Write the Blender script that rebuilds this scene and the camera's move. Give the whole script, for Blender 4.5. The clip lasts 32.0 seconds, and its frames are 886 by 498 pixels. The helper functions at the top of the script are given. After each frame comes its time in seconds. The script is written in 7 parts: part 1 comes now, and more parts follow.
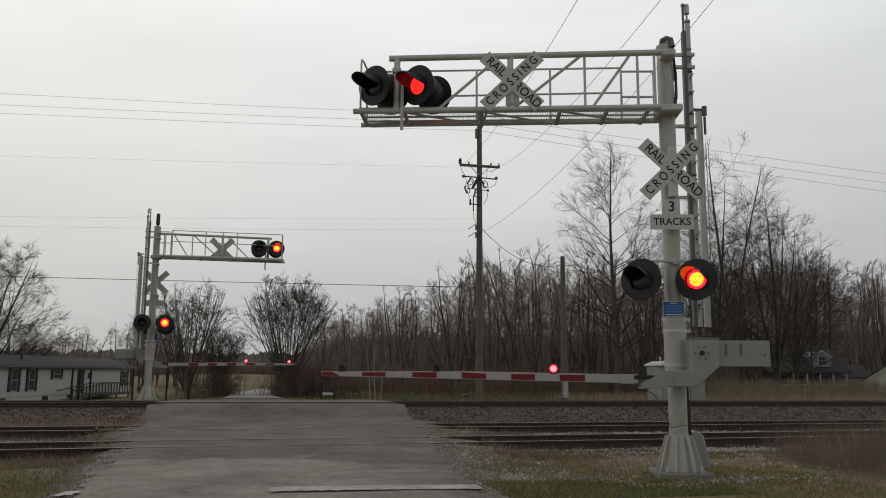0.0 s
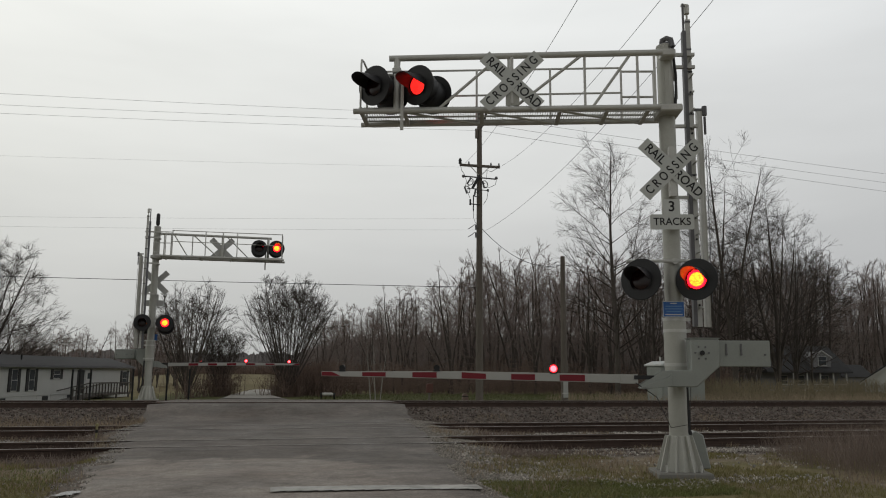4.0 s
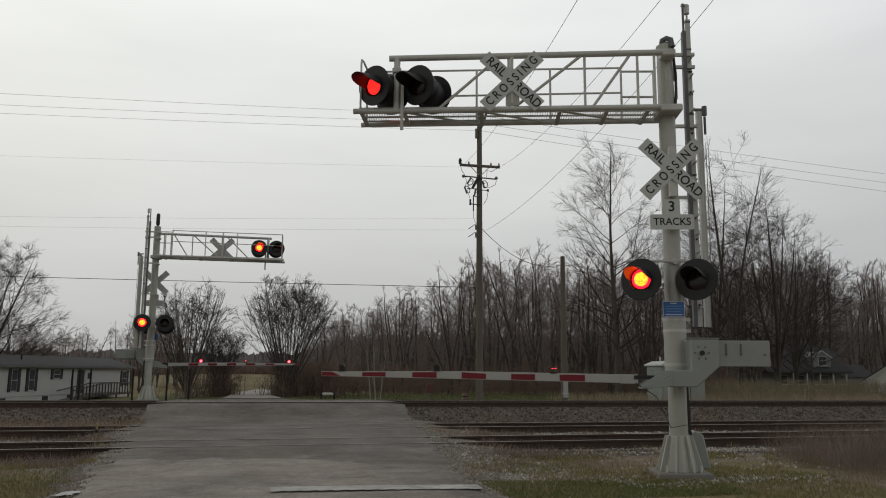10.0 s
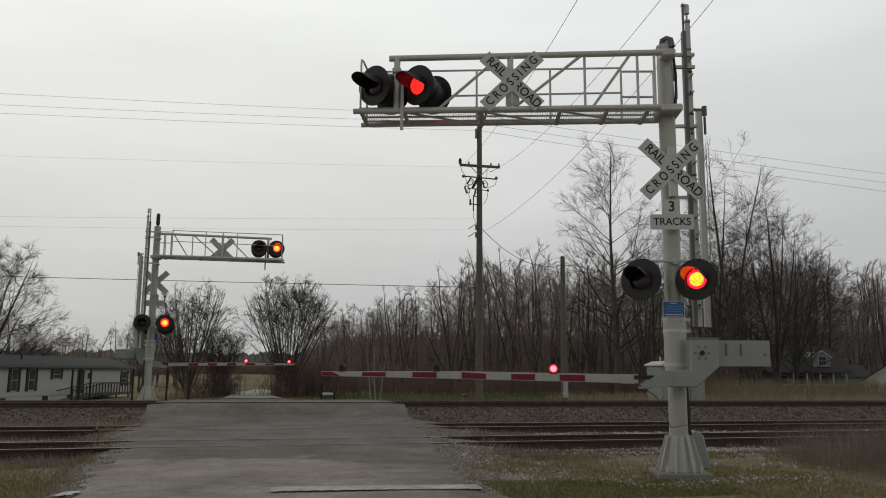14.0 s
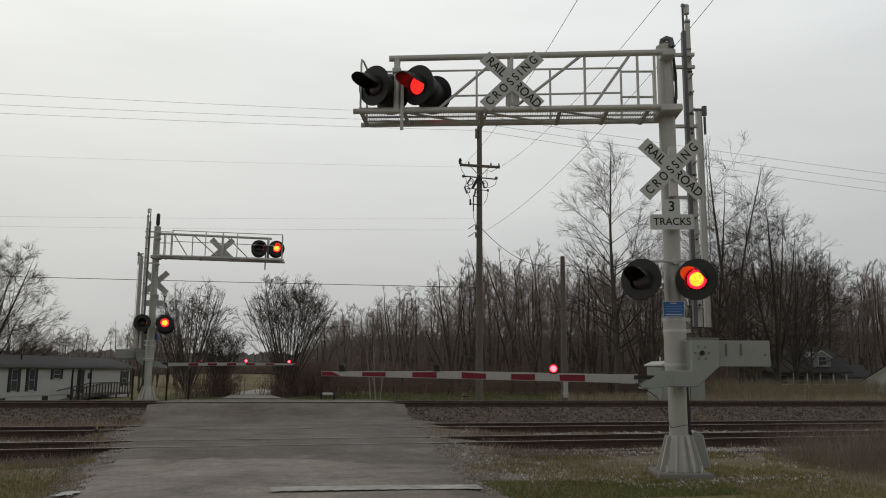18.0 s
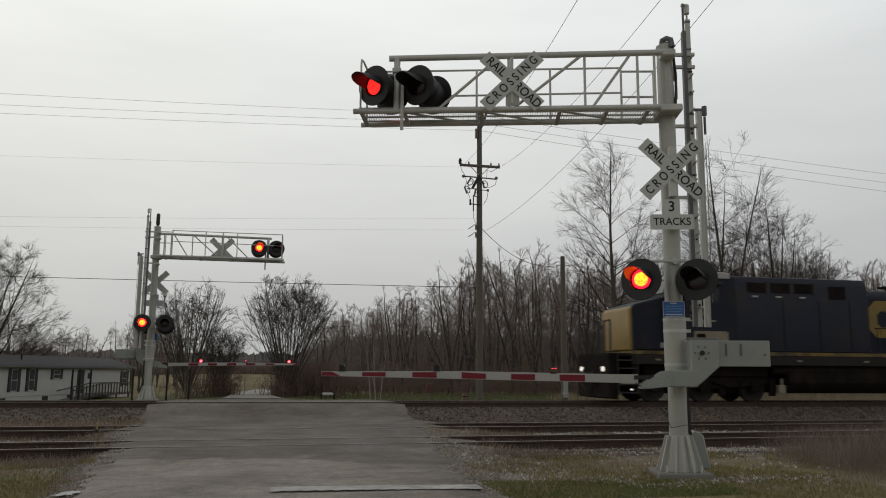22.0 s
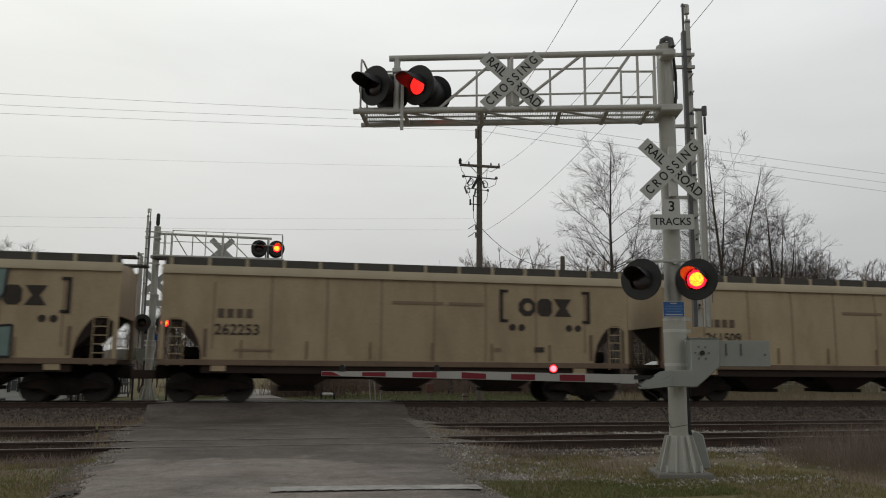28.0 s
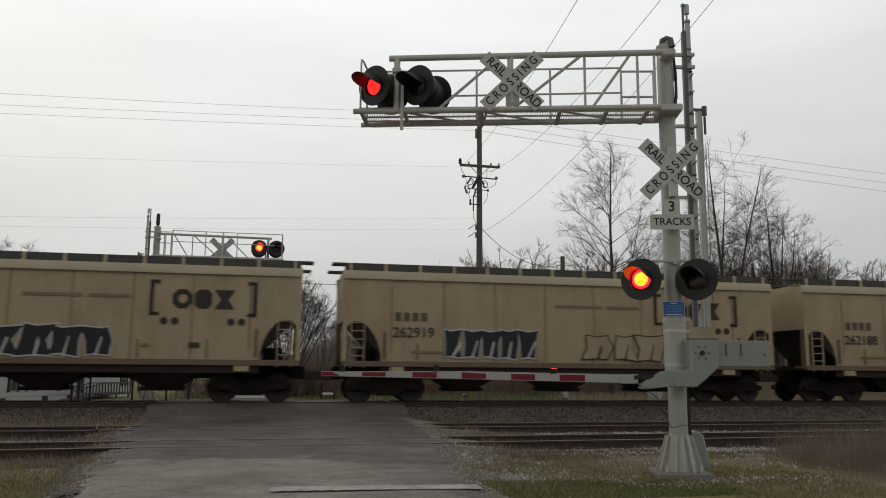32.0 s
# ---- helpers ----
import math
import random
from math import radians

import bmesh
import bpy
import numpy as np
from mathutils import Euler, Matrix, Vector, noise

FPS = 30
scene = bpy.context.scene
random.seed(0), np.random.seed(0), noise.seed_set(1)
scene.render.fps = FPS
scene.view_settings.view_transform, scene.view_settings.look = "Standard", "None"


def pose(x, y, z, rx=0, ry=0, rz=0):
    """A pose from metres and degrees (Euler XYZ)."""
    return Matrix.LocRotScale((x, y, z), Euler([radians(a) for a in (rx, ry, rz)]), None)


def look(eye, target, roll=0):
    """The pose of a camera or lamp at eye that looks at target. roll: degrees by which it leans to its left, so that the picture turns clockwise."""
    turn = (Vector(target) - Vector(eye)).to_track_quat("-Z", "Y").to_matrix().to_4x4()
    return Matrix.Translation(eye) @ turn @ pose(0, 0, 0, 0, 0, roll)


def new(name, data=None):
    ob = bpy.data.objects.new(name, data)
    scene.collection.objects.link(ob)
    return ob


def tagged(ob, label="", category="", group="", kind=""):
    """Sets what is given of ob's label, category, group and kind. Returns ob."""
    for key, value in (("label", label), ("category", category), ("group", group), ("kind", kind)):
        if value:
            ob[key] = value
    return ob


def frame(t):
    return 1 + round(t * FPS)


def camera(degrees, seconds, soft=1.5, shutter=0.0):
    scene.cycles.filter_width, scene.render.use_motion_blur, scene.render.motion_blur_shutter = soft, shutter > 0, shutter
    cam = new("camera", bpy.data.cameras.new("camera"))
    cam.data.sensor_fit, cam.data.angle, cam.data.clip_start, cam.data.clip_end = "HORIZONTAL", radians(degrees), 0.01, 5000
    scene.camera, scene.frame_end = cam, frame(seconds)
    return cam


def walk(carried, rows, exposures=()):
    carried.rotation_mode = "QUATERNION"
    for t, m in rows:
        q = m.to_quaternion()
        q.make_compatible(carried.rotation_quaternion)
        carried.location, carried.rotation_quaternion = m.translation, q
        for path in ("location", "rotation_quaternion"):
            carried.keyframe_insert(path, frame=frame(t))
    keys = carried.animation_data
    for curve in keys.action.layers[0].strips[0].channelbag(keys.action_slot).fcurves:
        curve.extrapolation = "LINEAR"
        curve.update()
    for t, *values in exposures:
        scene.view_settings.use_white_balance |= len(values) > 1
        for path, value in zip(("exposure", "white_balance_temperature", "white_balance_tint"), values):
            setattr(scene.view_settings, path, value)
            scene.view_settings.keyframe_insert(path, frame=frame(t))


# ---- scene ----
from math import cos, sin, pi, tan, sqrt

EYE = (0.0, 0.0, 1.55)
cam = camera(58.5, 32.0, soft=1.05, shutter=0.22)
VIEW = Matrix.Translation(EYE) @ Matrix.Rotation(radians(-11.68), 4, "Z") @ Matrix.Rotation(radians(98.83), 4, "X") @ Matrix.Rotation(radians(0.42), 4, "Z")
walk(cam, [(0.0, VIEW), (32.0, VIEW)], exposures=[(0.0, 0.03), (22.0, 0.03), (25.0, 0.06), (29.0, 0.06), (31.0, 0.11), (32.0, 0.13)])

# ---- light ----
SUN_ELEVATION, SUN_TURN = 38, 150      # degrees; a veiled sun high behind the cloud
scene.view_settings.exposure = 0.0


def overcast():
    w = bpy.data.worlds.new("overcast_sky")
    scene.world = w
    w.use_nodes = True
    nt = w.node_tree
    N, L = nt.nodes, nt.links
    N.clear()
    out, bg = N.new("ShaderNodeOutputWorld"), N.new("ShaderNodeBackground")
    sky = N.new("ShaderNodeTexSky")
    sky.sky_type, sky.sun_disc = "NISHITA", False
    sky.sun_elevation, sky.sun_rotation = radians(SUN_ELEVATION), radians(SUN_TURN)
    tc, sep = N.new("ShaderNodeTexCoord"), N.new("ShaderNodeSeparateXYZ")
    L.new(tc.outputs["Generated"], sep.inputs[0])
    # cloud deck: dim lavender grey low down, pale above
    ramp = N.new("ShaderNodeValToRGB")
    L.new(sep.outputs["Z"], ramp.inputs[0])
    e = ramp.color_ramp.elements
    e[0].position, e[0].color = 0.0, (0.50, 0.515, 0.52, 1)
    e[1].position, e[1].color = 0.45, (0.945, 0.965, 0.955, 1)
    m = e.new(0.10); m.color = (0.59, 0.595, 0.59, 1)
    m = e.new(0.22); m.color = (0.76, 0.77, 0.755, 1)
    # stops above the view, dimmed on purpose so the ground gets less light
    m = e.new(0.62); m.color = (0.65, 0.65, 0.64, 1)
    m = e.new(1.0); m.color = (0.26, 0.26, 0.255, 1)
    # soft banks of cloud
    mp, nz = N.new("ShaderNodeMapping"), N.new("ShaderNodeTexNoise")
    mp.inputs["Scale"].default_value = (1.3, 1.3, 6.0)
    L.new(tc.outputs["Generated"], mp.inputs[0]); L.new(mp.outputs[0], nz.inputs["Vector"])
    nz.inputs["Scale"].default_value, nz.inputs["Detail"].default_value = 1.6, 4.0
    cr = N.new("ShaderNodeMapRange")
    L.new(nz.outputs["Fac"], cr.inputs[0])
    cr.inputs[1].default_value, cr.inputs[2].default_value, cr.inputs[3].default_value, cr.inputs[4].default_value = 0.3, 0.7, 0.93, 1.06
    # the deck is thinner to the west
    side = N.new("ShaderNodeMapRange")
    L.new(sep.outputs["X"], side.inputs[0])
    side.inputs[1].default_value, side.inputs[2].default_value, side.inputs[3].default_value, side.inputs[4].default_value = -0.4, 0.7, 1.05, 0.86
    # and is dimmed to the south, out of view, to darken the ground
    back = N.new("ShaderNodeMapRange"); back.interpolation_type = "SMOOTHSTEP"
    L.new(sep.outputs["Y"], back.inputs[0])
    back.inputs[1].default_value, back.inputs[2].default_value, back.inputs[3].default_value, back.inputs[4].default_value = -0.9, 0.75, 0.42, 1.0
    k0 = N.new("ShaderNodeMath"); k0.operation = "MULTIPLY"
    L.new(cr.outputs[0], k0.inputs[0]); L.new(side.outputs[0], k0.inputs[1])
    k = N.new("ShaderNodeMath"); k.operation = "MULTIPLY"
    L.new(k0.outputs[0], k.inputs[0]); L.new(back.outputs[0], k.inputs[1])
    tone = N.new("ShaderNodeValToRGB")
    warm = N.new("ShaderNodeMapRange")
    L.new(sep.outputs["X"], warm.inputs[0])
    warm.inputs[1].default_value, warm.inputs[2].default_value = -0.6, 0.7
    L.new(warm.outputs[0], tone.inputs[0])
    tone.color_ramp.elements[0].color, tone.color_ramp.elements[1].color = (1.0, 0.985, 0.935, 1), (0.985, 0.985, 1.0, 1)
    tint = N.new("ShaderNodeVectorMath"); tint.operation = "MULTIPLY"
    L.new(ramp.outputs[0], tint.inputs[0]); L.new(tone.outputs[0], tint.inputs[1])
    mul = N.new("ShaderNodeVectorMath"); mul.operation = "SCALE"
    L.new(tint.outputs[0], mul.inputs[0]); L.new(k.outputs[0], mul.inputs["Scale"])
    dim = N.new("ShaderNodeVectorMath"); dim.operation = "SCALE"
    L.new(sky.outputs[0], dim.inputs[0]); dim.inputs["Scale"].default_value = 0.05
    mix = N.new("ShaderNodeMix"); mix.data_type = "RGBA"
    mix.inputs[0].default_value = 0.93
    L.new(dim.outputs[0], mix.inputs[6]); L.new(mul.outputs[0], mix.inputs[7])
    L.new(mix.outputs[2], bg.inputs[0])
    bg.inputs[1].default_value = 1.0
    L.new(bg.outputs[0], out.inputs[0])
    sun = bpy.data.lights.new("sun", "SUN")
    sun.energy, sun.angle, sun.color = 0.15, radians(25), (1.0, 0.97, 0.93)
    ob = new("sun", sun)
    a, el = radians(SUN_TURN), radians(SUN_ELEVATION)
    ob.matrix_world = look((0, 0, 60), (0 - sin(a) * cos(el), 0 - cos(a) * cos(el), 60 - sin(el)))


overcast()

# ---- materials ----


def mat(name, color, rough=0.6, metal=0.0, vary=0.15, scale=3.0, fine=40.0, bump=0.1, dirt=None, dirt_amount=0.0, dirt_scale=1.2,
        emit=None, power=0.0, island=0.0, rnd=0.0, spec=0.5, stretch=(1, 1, 1)):
    """A surface with grain, stains and relief at real size, in object space."""
    m = bpy.data.materials.new(name)
    m.use_nodes = True
    nt = m.node_tree
    N, L = nt.nodes, nt.links
    b = N["Principled BSDF"]
    b.inputs["Roughness"].default_value, b.inputs["Metallic"].default_value = rough, metal
    b.inputs["Specular IOR Level"].default_value = spec
    tc, mp = N.new("ShaderNodeTexCoord"), N.new("ShaderNodeMapping")
    mp.inputs["Scale"].default_value = stretch
    L.new(tc.outputs["Object"], mp.inputs[0])
    big, small = N.new("ShaderNodeTexNoise"), N.new("ShaderNodeTexNoise")
    for n, s, d in ((big, scale, 5), (small, fine, 3)):
        n.inputs["Scale"].default_value, n.inputs["Detail"].default_value = s, d
        L.new(mp.outputs[0], n.inputs["Vector"])
    add = N.new("ShaderNodeMath"); add.operation = "ADD"
    L.new(big.outputs["Fac"], add.inputs[0]); L.new(small.outputs["Fac"], add.inputs[1])
    last = add.outputs[0]
    if island or rnd:
        if island:
            g = N.new("ShaderNodeNewGeometry"); src = g.outputs["Random Per Island"]
        else:
            g = N.new("ShaderNodeObjectInfo"); src = g.outputs["Random"]
        mm = N.new("ShaderNodeMath"); mm.operation = "MULTIPLY_ADD"
        L.new(src, mm.inputs[0]); mm.inputs[1].default_value = 2 * (island or rnd); L.new(last, mm.inputs[2])
        off = N.new("ShaderNodeMath"); off.operation = "SUBTRACT"
        L.new(mm.outputs[0], off.inputs[0]); off.inputs[1].default_value = island or rnd
        last = off.outputs[0]
    mr = N.new("ShaderNodeMapRange")
    L.new(last, mr.inputs[0])
    mr.inputs[1].default_value, mr.inputs[2].default_value = 0.6, 1.4
    mr.inputs[3].default_value, mr.inputs[4].default_value = 1 - vary, 1 + vary
    col = N.new("ShaderNodeVectorMath"); col.operation = "SCALE"
    col.inputs[0].default_value = color[:3]
    L.new(mr.outputs[0], col.inputs["Scale"])
    result = col.outputs[0]
    if dirt:
        dn, dr, mx = N.new("ShaderNodeTexNoise"), N.new("ShaderNodeMapRange"), N.new("ShaderNodeMix")
        dn.inputs["Scale"].default_value, dn.inputs["Detail"].default_value = dirt_scale, 7
        dn.inputs["Roughness"].default_value = 0.65
        L.new(mp.outputs[0], dn.inputs["Vector"]); L.new(dn.outputs["Fac"], dr.inputs[0])
        dr.inputs[1].default_value, dr.inputs[2].default_value = 0.45, 0.7
        dr.inputs[3].default_value, dr.inputs[4].default_value = 0.0, dirt_amount
        mx.data_type = "RGBA"
        L.new(dr.outputs[0], mx.inputs[0]); L.new(result, mx.inputs[6]); mx.inputs[7].default_value = (*dirt, 1)
        result = mx.outputs[2]
    L.new(result, b.inputs["Base Color"])
    if bump:
        bp = N.new("ShaderNodeBump")
        bp.inputs["Strength"].default_value, bp.inputs["Distance"].default_value = bump, 0.01
        L.new(add.outputs[0], bp.inputs["Height"]); L.new(bp.outputs[0], b.inputs["Normal"])
    if emit:
        b.inputs["Emission Color"].default_value = (*emit, 1)
        b.inputs["Emission Strength"].default_value = power
    return m


SILVER = mat("aluminium_paint", (0.47, 0.47, 0.43), 0.5, 0.25, 0.10, 2.0, 60, 0.05, (0.26, 0.25, 0.22), 0.35)
GALV = mat("galvanised_steel", (0.60, 0.60, 0.57), 0.5, 0.2, 0.12, 4, 70, 0.05, (0.24, 0.23, 0.21), 0.3)
GATEGREY = mat("grey_enamel", (0.32, 0.34, 0.32), 0.45, 0.1, 0.08, 2, 50, 0.04, (0.25, 0.24, 0.21), 0.25)
CONCRETE = mat("concrete", (0.23, 0.225, 0.205), 0.9, 0, 0.15, 3, 60, 0.4, (0.2, 0.19, 0.16), 0.4)
BLACK = mat("black_enamel", (0.018, 0.018, 0.02), 0.5, 0, 0.25, 5, 60, 0.05)
GREYBACK = mat("dull_grey_casting", (0.16, 0.16, 0.17), 0.6, 0.2, 0.15, 5, 60, 0.05)
SIGNWHITE = mat("white_sheeting", (0.60, 0.62, 0.60), 0.5, 0, 0.05, 3, 80, 0.02, (0.42, 0.41, 0.37), 0.3)
SIGNBACK = mat("bare_aluminium", (0.50, 0.50, 0.49), 0.55, 0.4, 0.1, 3, 60, 0.03)
LETTER = mat("black_lettering", (0.015, 0.015, 0.017), 0.6, 0, 0.1)
REDTAPE = mat("red_sheeting", (0.19, 0.006, 0.017), 0.45, 0, 0.08, 4, 60, 0.02)
ARMWHITE = mat("arm_white", (0.43, 0.43, 0.41), 0.5, 0, 0.06, 3, 60, 0.03, (0.4, 0.39, 0.36), 0.35)
BLUESIGN = mat("blue_sheeting", (0.04, 0.14, 0.42), 0.45, 0, 0.06)
BLUEPALE = mat("pale_blue_print", (0.13, 0.27, 0.50), 0.5, 0, 0.06)
LED = mat("led_array_lit", (0.5, 0.02, 0.01), 0.3, 0, 0.05, 5, 60, 0, emit=(1.0, 0.15, 0.008), power=7.0)
LEDSIDE = mat("led_array_lit_oblique", (0.5, 0.02, 0.01), 0.3, 0, 0.05, 5, 60, 0, emit=(1.0, 0.018, 0.014), power=1.9)
LEDARM = mat("arm_lamp_lit", (0.5, 0.02, 0.02), 0.3, 0, 0.05, 5, 60, 0, emit=(1.0, 0.040, 0.050), power=12.0)
# red emissive ring that stands in for the glare round the lamp core
ARMEDGE = mat("arm_lamp_rim_halo", (0.4, 0.01, 0.01), 0.3, 0, 0.05, 5, 60, 0, emit=(1.0, 0.008, 0.016), power=3.0)
# pure red outer ring: added glow round the LED core that reddens the hood
LEDEDGE = mat("lens_rim_glow", (0.4, 0.01, 0.01), 0.3, 0, 0.05, 5, 60, 0, emit=(1.0, 0.003, 0.012), power=7.0)


def led_dots(m, size, low):
    """Uneven glow of the many small diodes behind a lens."""
    N, L = m.node_tree.nodes, m.node_tree.links
    b = N["Principled BSDF"]
    tc, vo, mr = N.new("ShaderNodeTexCoord"), N.new("ShaderNodeTexVoronoi"), N.new("ShaderNodeMapRange")
    vo.inputs["Scale"].default_value = size
    L.new(tc.outputs["Object"], vo.inputs["Vector"])
    L.new(vo.outputs["Distance"], mr.inputs[0])
    p = b.inputs["Emission Strength"].default_value
    mr.inputs[1].default_value, mr.inputs[2].default_value, mr.inputs[3].default_value, mr.inputs[4].default_value = 0.15, 0.75, p * 1.25, p * low
    L.new(mr.outputs[0], b.inputs["Emission Strength"])


led_dots(LED, 48, 0.45)
led_dots(LEDSIDE, 48, 0.5)
LENSDARK = mat("unlit_red_lens", (0.022, 0.006, 0.008), 0.2, 0, 0.1, 5, 60, 0.05)
# worn head; the pale base colour stands in for its sky reflection
RAILTOP = mat("polished_rail_head_sheen", (0.42, 0.39, 0.36), 0.5, 0.25, 0.1, 6, 60, 0.02)
RUST = mat("rusty_steel", (0.075, 0.050, 0.040), 0.85, 0.1, 0.3, 5, 60, 0.2)
TIE = mat("weathered_tie", (0.085, 0.070, 0.058), 0.9, 0, 0.35, 4, 40, 0.5, rnd=0.25)
STONE = mat("ballast_stone", (0.155, 0.125, 0.108), 0.95, 0, 0.6, 3, 30, 0.3, island=0.35)
STONEPALE = mat("limestone_chips", (0.42, 0.39, 0.35), 0.95, 0, 0.5, 3, 30, 0.3, island=0.35)
ASPHALT = None
BARK = mat("bark", (0.098, 0.084, 0.073), 0.95, 0, 0.35, 2, 25, 0.4)
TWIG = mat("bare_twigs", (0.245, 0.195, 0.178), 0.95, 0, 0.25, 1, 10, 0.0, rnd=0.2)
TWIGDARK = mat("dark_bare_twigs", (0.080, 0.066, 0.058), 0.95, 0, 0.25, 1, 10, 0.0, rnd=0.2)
# paler than the nearer twigs: distance haze put into the colour
TWIGFAR = mat("far_hazed_twigs", (0.27, 0.232, 0.215), 0.95, 0, 0.25, 1, 10, 0.0)
POLEWOOD = mat("pole_timber", (0.16, 0.14, 0.12), 0.9, 0, 0.25, 4, 40, 0.3, stretch=(1, 1, 0.1))
CABLE = mat("cable", (0.05, 0.05, 0.055), 0.7)

# ---- helpers of this scene ----


class Mesh:
    """Collects simple solids into one mesh."""

    def __init__(self):
        self.v, self.f = [], []

    def add(self, vs, fs):
        n = len(self.v)
        self.v += [tuple(p) for p in vs]
        self.f += [tuple(i + n for i in f) for f in fs]
        return self

    def box(self, x0, y0, z0, x1, y1, z1, m=None):
        vs = [Vector((x, y, z)) for z in (z0, z1) for y in (y0, y1) for x in (x0, x1)]
        if m is not None:
            vs = [m @ p for p in vs]
        return self.add(vs, [(0, 2, 3, 1), (4, 5, 7, 6), (0, 1, 5, 4), (2, 6, 7, 3), (0, 4, 6, 2), (1, 3, 7, 5)])

    def tube(self, a, b, r0, r1=None, n=8, caps=True):
        a, b = Vector(a), Vector(b)
        r1 = r0 if r1 is None else r1
        d = (b - a).normalized()
        s = d.orthogonal().normalized() if abs(d.z) < 0.999 else Vector((1, 0, 0))
        u = d.cross(s)
        ring = [s * cos(2 * pi * (i + 0.5) / n) + u * sin(2 * pi * (i + 0.5) / n) for i in range(n)]
        vs = [a + p * r0 for p in ring] + [b + p * r1 for p in ring]
        fs = [(i, (i + 1) % n, n + (i + 1) % n, n + i) for i in range(n)]
        if caps:
            fs += [tuple(range(n))[::-1], tuple(range(n, 2 * n))]
        return self.add(vs, fs)

    def line(self, pts, r, n=6):
        for a, b in zip(pts, pts[1:]):
            self.tube(a, b, r, r, n)
        return self

    def path(self, pts, r, n=5):
        """One unbroken pipe through the points."""
        rows = []
        for i, p in enumerate(pts):
            d = (Vector(pts[min(i + 1, len(pts) - 1)]) - Vector(pts[max(i - 1, 0)])).normalized()
            s = d.cross(Vector((0, 0, 1))).normalized() if abs(d.z) < 0.95 else Vector((1, 0, 0))
            u = d.cross(s)
            rows += [Vector(p) + (s * cos(2 * pi * k / n) + u * sin(2 * pi * k / n)) * r for k in range(n)]
        m = len(pts)
        fs = [(j * n + k, j * n + (k + 1) % n, (j + 1) * n + (k + 1) % n, (j + 1) * n + k) for j in range(m - 1) for k in range(n)]
        fs += [tuple(range(n))[::-1], tuple((m - 1) * n + k for k in range(n))]
        return self.add(rows, fs)

    def prism(self, outline, y0, y1, plane="xz"):
        """An outline in x, z pushed from y0 to y1 (or in y, z along x; or x, y along z)."""
        k = len(outline)
        put = {"xz": lambda p, h: (p[0], h, p[1]), "yz": lambda p, h: (h, p[0], p[1]), "xy": lambda p, h: (p[0], p[1], h)}[plane]
        vs = [put(p, y0) for p in outline] + [put(p, y1) for p in outline]
        fs = [(i, (i + 1) % k, k + (i + 1) % k, k + i) for i in range(k)] + [tuple(range(k))[::-1], tuple(range(k, 2 * k))]
        return self.add(vs, fs)

    def lathe(self, profile, n=24, axis="y", closed=False):
        """Rings (radius, height) round an axis."""
        put = {"y": lambda c, s, h: (c, h, s), "z": lambda c, s, h: (c, s, h), "x": lambda c, s, h: (h, c, s)}[axis]
        vs = [put(r * cos(2 * pi * i / n), r * sin(2 * pi * i / n), h) for r, h in profile for i in range(n)]
        fs = [(k * n + i, k * n + (i + 1) % n, (k + 1) * n + (i + 1) % n, (k + 1) * n + i) for k in range(len(profile) - 1) for i in range(n)]
        if closed:
            fs += [tuple(range(n))[::-1], tuple((len(profile) - 1) * n + i for i in range(n))]
        return self.add(vs, fs)

    def data(self, name, material, bevel=0.0, smooth=True):
        me = bpy.data.meshes.new(name)
        me.from_pydata([tuple(p) for p in self.v], [], self.f)
        bm = bmesh.new()
        bm.from_mesh(me)
        bmesh.ops.recalc_face_normals(bm, faces=bm.faces)
        if bevel:
            es = [e for e in bm.edges if len(e.link_faces) == 2 and e.calc_face_angle(0) > 0.6]
            bmesh.ops.bevel(bm, geom=es, offset=bevel, segments=1, affect="EDGES", clamp_overlap=True)
        bm.to_mesh(me)
        bm.free()
        if smooth:
            me.shade_smooth()
            me.set_sharp_from_angle(angle=radians(32))
        me.materials.append(material)
        return me


def part(name, mesh, material, parent=None, label="", bevel=0.0, m=None, smooth=True):
    """One mesh object under a thing or a part."""
    data = mesh if isinstance(mesh, bpy.types.Mesh) else mesh.data(name, material, bevel, smooth)
    ob = new(name, data)
    if parent is not None:
        ob.parent = parent
    if m is not None:
        ob.matrix_basis = m
    return tagged(ob, label=label)


def thing(name, label, category, m=None, group="", kind=""):
    ob = new(name)
    ob.empty_display_size = 0.2
    if m is not None:
        ob.matrix_basis = m
    return tagged(ob, label, category, group, kind)


def words(name, body, size, material, parent, m, squeeze=1.0, thick=0.0015):
    """Lettering in the built-in font, centred on m, upright in its xz plane and read from -y."""
    cu = bpy.data.curves.new(name, "FONT")
    cu.body, cu.size, cu.extrude = body, size, thick
    cu.align_x, cu.align_y = "CENTER", "CENTER"
    cu.offset = size * 0.012
    tmp = new("lettering_tmp", cu)
    dg = bpy.context.evaluated_depsgraph_get()
    me = bpy.data.meshes.new_from_object(tmp.evaluated_get(dg))
    bpy.data.objects.remove(tmp)
    bpy.data.curves.remove(cu)
    me.transform(pose(0, 0, 0, 90) @ Matrix.Diagonal((squeeze, 1, 1, 1)))
    me.materials.clear()
    me.materials.append(material)
    return part(name, me, material, parent, m=m)


# ---- ground ----
NEAR_Y, MID_Y, MAIN_Y = 17.08, 21.7, 27.47     # track centre lines where the road crosses
NEAR_SKEW, MID_SKEW = 0.055, 0.030             # the sidings draw apart to the east
NEAR_TOP, MID_TOP, MAIN_TOP = 0.10, 0.10, 0.54


